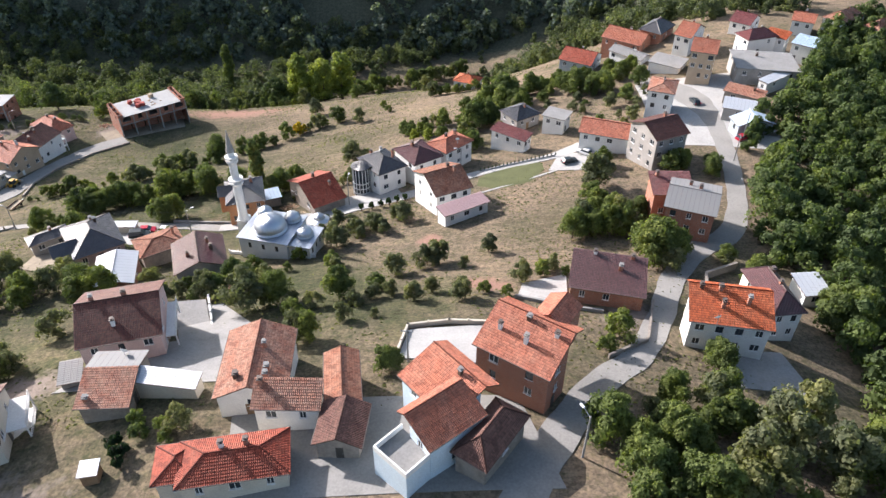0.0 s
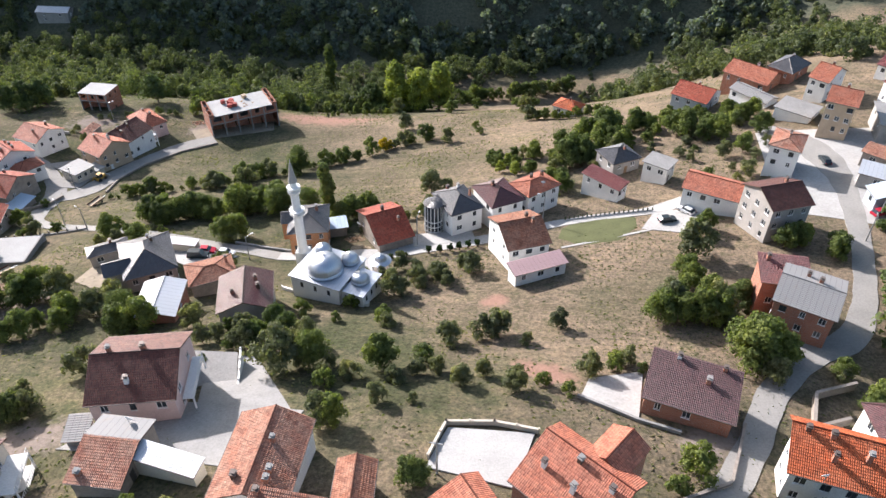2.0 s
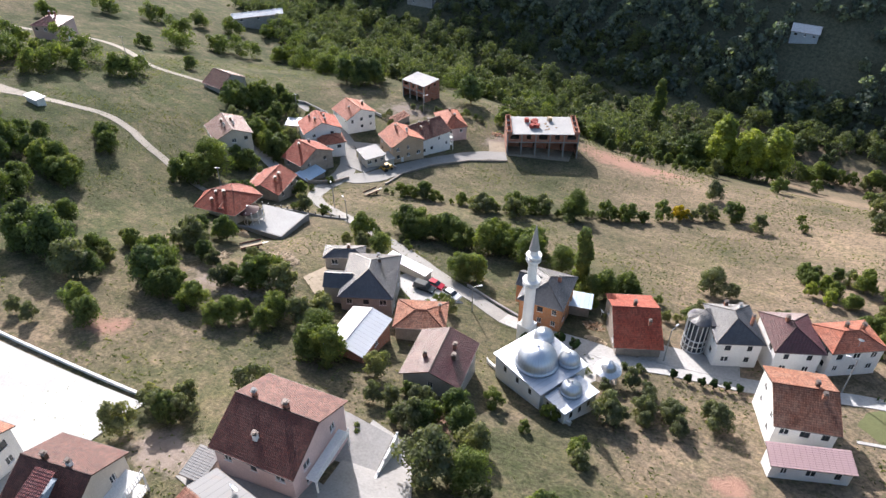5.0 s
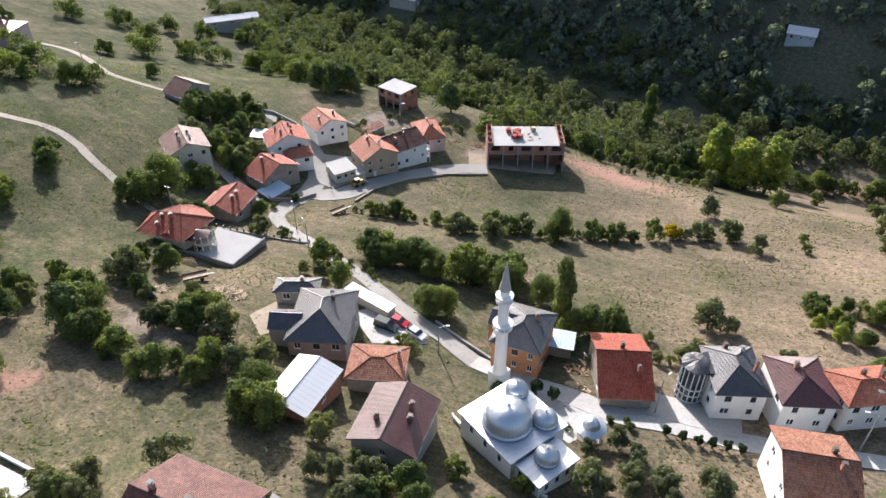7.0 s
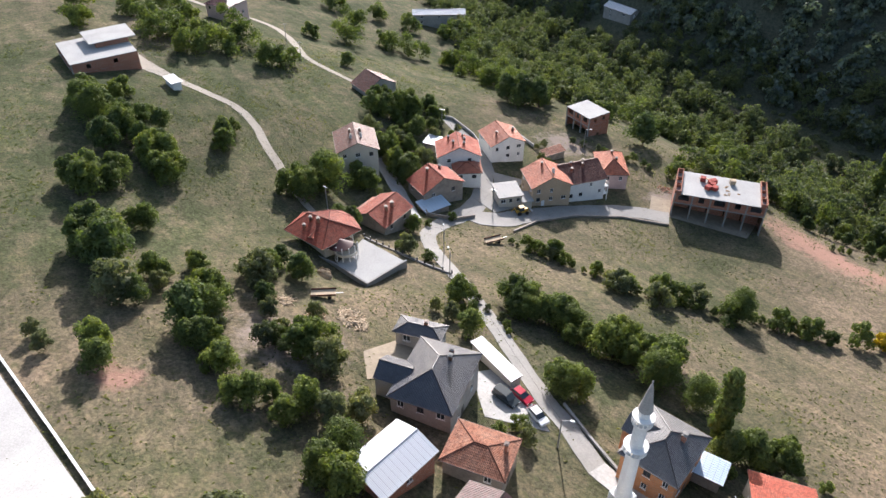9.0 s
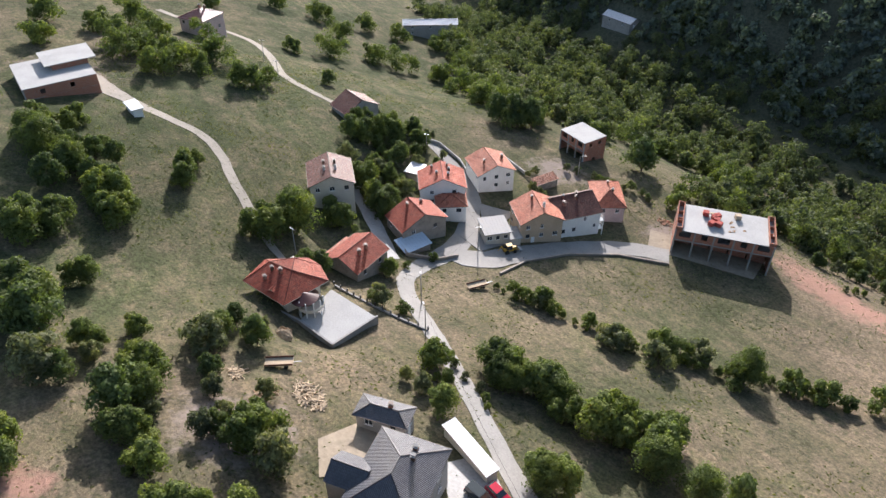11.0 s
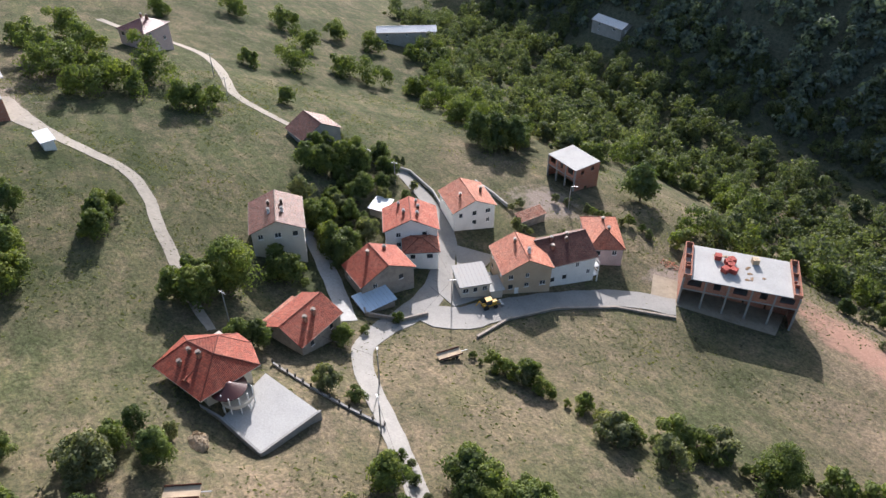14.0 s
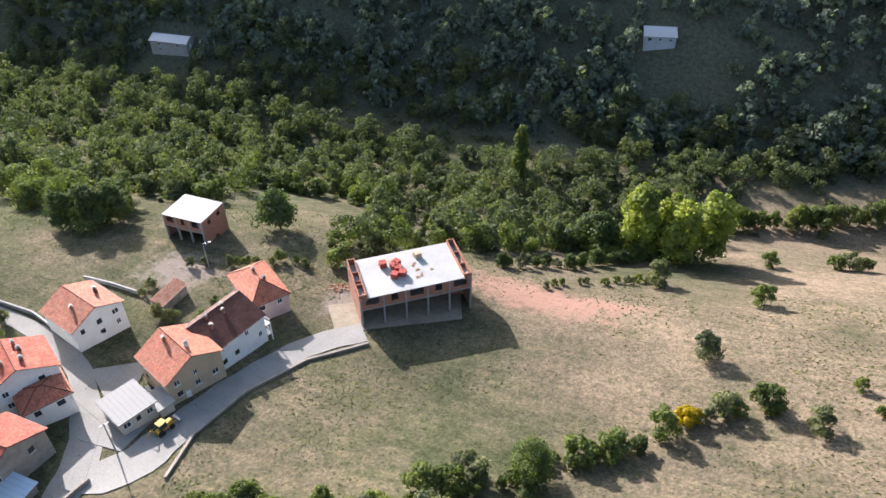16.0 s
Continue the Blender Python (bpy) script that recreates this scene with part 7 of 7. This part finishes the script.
grow('bush', [(-73, 199, 1.75), (-82, 198, 1.70), (-89, 192, 1.75), (-85, 195, 1.70), (-67, 207, 1.75), (-62, 211, 1.75), (-93, 185, 1.41), (-113, 180, 1.23), (-119, 178, 1.26), (-116, 179, 1.09), (-109, 181, 1.06), (-97, 184, 1.01)])
grow('bush', [(-45, 226, 1.75), (-38, 230, 1.75), (-30, 226, 1.52), (-20, 232, 0.78), (-4, 245, 1.74), (-54, 218, 1.75), (-85, 187, 1.75), (-93, 183, 1.75), (-65, 304, 1.75), (-36, 272, 1.56), (-40, 350, 1.75)])
grow('bush', [(-66, 86, 1.52), (-3, 106, 1.44), (27, 77, 1.36), (24, 73, 0.88), (-7, 265, 1.75), (-22, 239, 0.83), (51, 159, 1.75), (41, 170, 1.61), (-25, 86, 0.99), (-15, 89, 0.89), (-22, 89, 1.02), (-40, 59, 0.78)])
grow('tree', [(41, 123, 0.62), (41, 122, 0.75), (37, 120, 0.46), (30, 120, 0.78), (47, 208, 0.70), (53, 189, 0.81), (54, 207, 0.62), (-0, 197, 0.86), (17, 196, 0.55), (0, 188, 0.51), (7, 202, 0.91), (5, 194, 0.62), (10, 197, 0.61), (15, 189, 0.89), (23, 214, 0.68), (37, 212, 0.54), (54, 217, 0.70), (53, 215, 0.82), (38, 219, 0.68), (46, 221, 0.50), (36, 218, 0.55), (22, 214, 0.94), (59, 212, 0.92), (22, 217, 0.71), (28, 212, 0.59), (22, 215, 0.82), (53, 210, 0.52), (-188, 188, 0.59), (-187, 179, 0.67), (-189, 194, 0.66)])
grow('tree', [(-187, 187, 0.92), (-182, 197, 0.52), (3, 176, 0.67), (8, 177, 0.66), (3, 174, 0.46), (8, 172, 0.86), (5, 179, 0.65), (-104, 94, 0.54), (-99, 105, 0.61), (-124, 114, 0.80), (-124, 109, 0.60), (-122, 118, 0.54), (-127, 95, 0.49), (-128, 101, 0.74), (-128, 93, 0.81), (-210, 96, 0.74), (-209, 100, 0.94), (-200, 98, 0.91), (-215, 107, 0.66), (-210, 106, 0.80), (-199, 111, 0.54), (-211, 106, 0.73), (-214, 109, 0.80), (-177, 182, 0.50), (-179, 179, 0.92), (-175, 180, 0.53), (55, 96, 0.67), (53, 104, 0.60), (56, 97, 0.82)])
grow('bush', [(42, 125, 0.53), (41, 119, 0.66), (42, 192, 0.52), (49, 173, 0.72), (38, 189, 0.92), (59, 192, 0.91), (56, 196, 0.53), (46, 202, 0.63), (7, 183, 0.59), (24, 191, 0.97), (26, 195, 0.55), (10, 188, 0.54), (31, 194, 0.82), (-157, 217, 1.07), (-150, 219, 1.04), (-146, 213, 0.77), (-151, 225, 0.75), (-150, 220, 0.52), (-144, 223, 0.81), (-146, 213, 0.51), (-168, 222, 0.54), (-168, 225, 0.77), (-184, 193, 0.57), (-190, 191, 0.84), (-57, 86, 0.61), (-59, 86, 1.02), (-46, 89, 0.73), (-50, 90, 0.67), (-52, 89, 0.73), (-11, 84, 0.50)])
grow('bush', [(7, 92, 0.78), (-12, 96, 1.00), (4, 104, 0.68), (11, 90, 0.66), (-36, 58, 0.75), (-35, 56, 0.59), (-39, 57, 0.78), (-24, 125, 0.69), (-22, 166, 0.76), (-33, 164, 0.72), (-25, 162, 0.87), (-21, 163, 0.76), (-44, 162, 0.79), (-16, 166, 0.52), (-26, 162, 0.78), (-7, 170, 0.67), (7, 170, 0.54), (8, 174, 0.88), (-103, 107, 0.64), (-104, 97, 0.58), (-96, 93, 0.94), (-96, 105, 0.74), (-100, 111, 1.00), (-187, 169, 0.81), (-182, 165, 1.07), (-182, 166, 0.58), (-154, 153, 0.65), (-160, 158, 0.59)])
grow('bush', [(-141, 162, 0.63), (-163, 155, 0.62), (-142, 170, 0.79), (-128, 146, 0.90), (-131, 147, 0.55), (-122, 150, 0.50), (-122, 150, 0.92), (-97, 142, 0.53), (-62, 129, 1.06), (-63, 123, 0.77), (-61, 125, 0.59), (-65, 130, 0.83), (-65, 126, 0.74), (-49, 103, 0.73), (-45, 96, 0.76), (-42, 101, 1.06), (20, 100, 0.94), (30, 99, 0.78), (18, 100, 0.69), (22, 98, 0.57), (18, 98, 0.88), (60, 102, 0.80), (53, 103, 0.75), (-30, 115, 0.89), (-22, 110, 1.03), (-38, 111, 0.99), (-31, 109, 0.58), (-21, 108, 0.89)])
grow('olive', [(35, 116, 0.89), (38, 114, 0.66), (55, 185, 0.67), (46, 205, 0.54), (40, 186, 0.59), (55, 206, 0.61), (52, 176, 0.91), (48, 187, 0.95), (49, 179, 0.50), (22, 195, 0.98), (18, 205, 0.75), (20, 193, 0.70), (16, 183, 0.70), (6, 185, 0.92), (23, 217, 0.97), (-144, 217, 0.52), (-146, 218, 0.62), (-160, 217, 0.71), (-183, 191, 0.95), (-190, 198, 0.66), (-186, 202, 0.66), (-193, 196, 0.61), (-52, 87, 0.84), (-26, 88, 0.62), (-31, 91, 0.55), (-16, 83, 0.77), (-34, 58, 0.84), (-22, 122, 0.8), (-18, 124, 0.63)])
grow('olive', [(-15, 128, 0.86), (-20, 129, 0.73), (-27, 128, 0.53), (-36, 158, 0.75), (-24, 163, 0.96), (-42, 161, 0.92), (-7, 170, 0.53), (-10, 171, 0.82), (-106, 98, 0.66), (-99, 103, 0.93), (-118, 108, 0.61), (-121, 111, 0.85), (-123, 93, 0.80), (-124, 121, 0.61), (-130, 101, 0.81), (-182, 174, 0.84), (-185, 173, 0.68), (-182, 166, 0.90), (-178, 175, 0.67), (-99, 137, 0.63), (-95, 138, 0.84), (-95, 138, 0.76), (-51, 97, 0.78), (-49, 99, 0.75), (-45, 101, 1.00), (-46, 101, 0.56), (42, 100, 0.95), (41, 102, 0.91), (-70, 78, 0.87), (-67, 75, 0.86)])
grow('olive', [(-73, 74, 0.81)])
grow('dark', [(-120, 88, 0.80), (-127, 117, 0.65), (-119, 118, 0.85), (-217, 100, 0.91), (-214, 102, 0.76)])
grow("lime", [(-67, 307, 1.3), (-55, 302, 1.1), (-48, 309, 1.32), (-60, 312, 1.15)])
grow("great", [(-161.8, 143.5, 1.12), (-73, 200.5, 0.82), (-63, 160.5, 0.72), (-56, 163, 0.66), (-70, 103, 0.66), (-205, 97, 0.85), (-197, 98, 0.9), (-190, 103, 0.8), (-139, 88, 0.8), (-110, 98, 0.6), (-89.5, 153, 0.62), (-83, 158, 0.66), (-68.4, 143, 0.62), (-29, 92, 0.62)])
grow("glade", [(-4.7, 186.2, 0.9), (-9, 189, 0.8), (-7, 193, 0.9), (-190, 300, 1.1)])
for x, y, s_ in ((-77, 304, 2.0), (-81, 309, 1.8), (-155.5, 259.5, 1.7), (-202, 243, 1.7), (-207, 240, 1.5), (-197, 247, 1.6)):
    plant("dark", x, y, s_, TREES)
for x, y, s_ in ((-59.8, 278, 2.0), (-30.8, 309.6, 1.5), (-13, 316, 1.5), (-9, 317, 1.7), (-5, 318, 1.3)):
    plant("bush", x, y, s_, TREES)
plant("olive", -48.4, 242.5, 1.35, TREES)
plant("poplar", -116, 358, 1.8, TREES, sz=2.4)
grow("yellow", [(-51, 221.5, 1.5), (-49.5, 223, 1.1)])
grow("poplar", [(-48.6, 158.6, 1.3)])
grow("cypress", [(-19.6, 139.6, 1.0), (-17.1, 140.0, 1.0), (-15.0, 140.7, 1.0), (-13.0, 141.2, 1.0), (-11.2, 142.0, 1.0), (-9.2, 142.6, 1.0), (-40.1, 135.0, 1.5), (-37.3, 135.6, 1.5), (-44.4, 130.0, 1.5), (-41.9, 54.9, 1.1), (-40.6, 53.4, 1.1), (-39.5, 51.8, 1.1), (-41.3, 55.8, 1.1), (-39.7, 53.9, 1.1)])
HEDGE = random.Random(4)


def hedge(pts, step, s0, s1, kinds=("bush", "bush", "bush", "tree")):
    """A ragged hedgerow along a line."""
    line = smooth_line([(x, y, 1) for x, y in pts], step)
    for x, y, _ in line:
        k = HEDGE.choice(kinds)
        plant(k, x + HEDGE.uniform(-1, 1), y + HEDGE.uniform(-1, 1), HEDGE.uniform(s0, s1) * {"bush": 0.85, "olive": 0.55}.get(k, 0.5), HEDGE)


hedge([(-124, 176), (-113.8, 180.5), (-101.1, 183.7), (-92.3, 186.0)], 2.8, 0.4, 0.8)
hedge([(-92.3, 186), (-81.7, 194.1), (-69.9, 205.4), (-57, 213)], 2.4, 0.7, 1.15)
hedge([(-51, 222), (-44, 226), (-36, 229)], 2.4, 0.7, 1.1)
hedge([(-104, 149), (-96, 147.5), (-86, 146)], 2.6, 0.4, 0.8)
hedge([(-85, 262), (-75, 270), (-62, 278)], 3.0, 0.5, 0.9)
hedge([(-98, 270), (-90, 276), (-80, 284), (-70, 296), (-55, 306)], 2.6, 0.9, 1.5, ("bush", "tree", "dark"))
hedge([(-200, 206), (-205, 190), (-190, 186), (-180, 180)], 2.6, 0.8, 1.3, ("tree", "olive", "bush"))
hedge([(-215, 196), (-200, 196), (-188, 178), (-170, 178)], 2.8, 0.8, 1.2, ("olive", "bush", "tree"))
hedge([(-165, 236), (-152, 240), (-146, 245), (-138, 244)], 2.6, 0.6, 1.1, ("bush", "olive"))
hedge([(-36, 124.5), (-27, 136), (-24, 138)], 3.0, 0.4, 0.6)
hedge([(-38, 150), (-46, 152), (-32, 156), (-22, 162)], 2.8, 0.6, 1.0, ("bush", "olive"))
hedge([(40, 195), (46, 212), (38, 218), (30, 200), (22, 200), (12, 196)], 3.2, 0.9, 1.35, ("tree", "olive", "bush"))
hedge([(-2, 246), (4, 241), (12, 241), (20, 246)], 2.4, 0.9, 1.4, ('bush', 'tree'))
hedge([(-40, 352), (-20, 360), (11, 374)], 4.0, 2.0, 3.0, ('bush', 'tree'))
hedge([(0, 200), (-12, 198), (-2, 188)], 2.8, 1.0, 1.5, ("tree", "bush"))

# ---- woods ----
WOODS = random.Random(33)


def edge_y(x):
    """The wood's near edge as it runs along the valley."""
    return float(np.interp(x, [-420, -300, -262, -215, -192, -186, -165, -147, -138, -130, -106, -84, -62, -46, -38, 12, 40, 70, 110], [330, 288, 264, 254, 266, 300, 310, 308, 264, 256, 285, 304, 314, 346, 354, 374, 300, 268, 250]))


for k in range(64):
    x = -335 + k * 4.7 + WOODS.uniform(-2, 2)
    grow(WOODS.choice(("tree", "tree", "dark", "olive", "tree")), [(x, edge_y(x) + WOODS.uniform(-9, 5), WOODS.uniform(0.9, 1.9))])
near, deep = [], []


def cleared(x, y):
    """Meadow strips and plots left open in the woods."""
    strips = -50 < x < 60 and 362 + 0.35 * x < y < 396 + 0.35 * x and math.sin(x * 0.21) > -0.9
    plot = -88 < x < -50 + 6 * math.sin(y * 0.5) and 417 < y < 448 and y > 414 + 0.5 * abs(x + 70)
    return strips or plot or (abs(x + 304) < 17 and 384 < y < 414)


while len(near) < 1800:
    x = WOODS.uniform(-400, 130)
    y = WOODS.uniform(250, 420)
    if y > edge_y(x) + WOODS.uniform(-8, 3) and not (abs(x + 160 - (y - 385) * 1.5) < 60 and 378 < y < 396) and not cleared(x, y):
        r = 2.3 + 4.8 * WOODS.random() ** 1.6
        near.append((x, y, r, r * WOODS.uniform(1.3, 2.0) + 0.8))
while len(deep) < 3500:
    x, y = WOODS.uniform(-470, 200), WOODS.uniform(398, 620)
    if y < 398 + 0.06 * (x + 100) or cleared(x, y):
        continue
    r = 3.2 + 4.6 * WOODS.random() ** 1.4
    deep.append((x, y, r, r * WOODS.uniform(1.4, 2.0)))
scatter_wood("valley_wood", "dense sunlit broadleaf wood along the valley bottom", near, "leaf_valley", 4, leaves=390, size=0.62)
under = []
while len(under) < 1500:
    x, y = WOODS.uniform(-400, 130), WOODS.uniform(250, 420)
    if y > edge_y(x) + WOODS.uniform(-14, 3) and not cleared(x, y):
        r = WOODS.uniform(1.2, 2.4)
        under.append((x, y, r, r * 0.9))
scatter_wood("undergrowth", "olive green scrub filling the gaps of the wood", under, "leaf_olive", 8, leaves=90, size=0.6)
# bluish leaves stand in for the haze across the valley
scatter_wood("hillside_wood", "dark wooded hillside lying in shade", deep, "leaf_wood_haze", 5, leaves=120, size=1.5)
east = []
while len(east) < 800:
    y = WOODS.uniform(28, 240)
    lim = float(np.interp(y, [28, 65, 82, 95, 105, 114, 125, 137, 152, 170, 185, 240], [60, 59, 64, 68, 62, 62.5, 67, 70.5, 74, 84, 100, 132]))
    x = lim + 48 * WOODS.random()
    r = 2.2 + 2.8 * WOODS.random() ** 1.4
    east.append((x, y, r, r * WOODS.uniform(1.6, 2.4)))
scatter_wood("slope_wood", "dense dark green wood on the slope below the lane", east, "leaf_dark", 6, leaves=560, size=0.55)
scatter_wood("field_trees", "loose groups of trees over the far meadows", FAR_TREES, "leaf_mid", 14, leaves=900, size=0.5)
THICKET = random.Random(9)
for k in range(60):
    x, y = THICKET.uniform(19, 60), THICKET.uniform(38, 63)
    if y < 62 - abs(x - 36) * 0.1 and x > 15 + (y - 38) * 0.28 + 4 and not (40 < x < 54 and y > 60):
        kind = THICKET.choice(("tree", "olive", "olive", "tree", "bush"))
        plant(kind, x, y, THICKET.uniform(0.6, 1.0), THICKET)

# ---- tufts of grass ----
tuft_rg = np.random.default_rng(12)
tx, ty = tuft_rg.uniform(-270, 60, 130000), tuft_rg.uniform(60, 280, 130000)
keep = np.sin(tx * 0.11 + np.sin(ty * 0.07) * 2) * np.sin(ty * 0.09 + np.sin(tx * 0.05) * 2) + tuft_rg.normal(size=tx.size) * 0.5 > 0.25
tx, ty = tx[keep], ty[keep]
tz = heights(tx, ty)
ta = tuft_rg.uniform(0, 6.28, tx.size)
th_, tw_ = tuft_rg.uniform(0.08, 0.32, tx.size), tuft_rg.uniform(0.12, 0.5, tx.size)
dx, dy = np.cos(ta) * tw_, np.sin(ta) * tw_
blades = np.stack([np.stack([tx - dx, ty - dy, tz - 0.05], -1), np.stack([tx + dx, ty + dy, tz - 0.05], -1), np.stack([tx + dy * 0.3, ty - dx * 0.3, tz + th_], -1)], 1).reshape(-1, 3)
tagged(new("grass_tufts", leaf_mesh("grass_tufts", blades, "leaf_olive")), "coarse grass tufts and weeds over the meadow", "grass", kind="stuff")
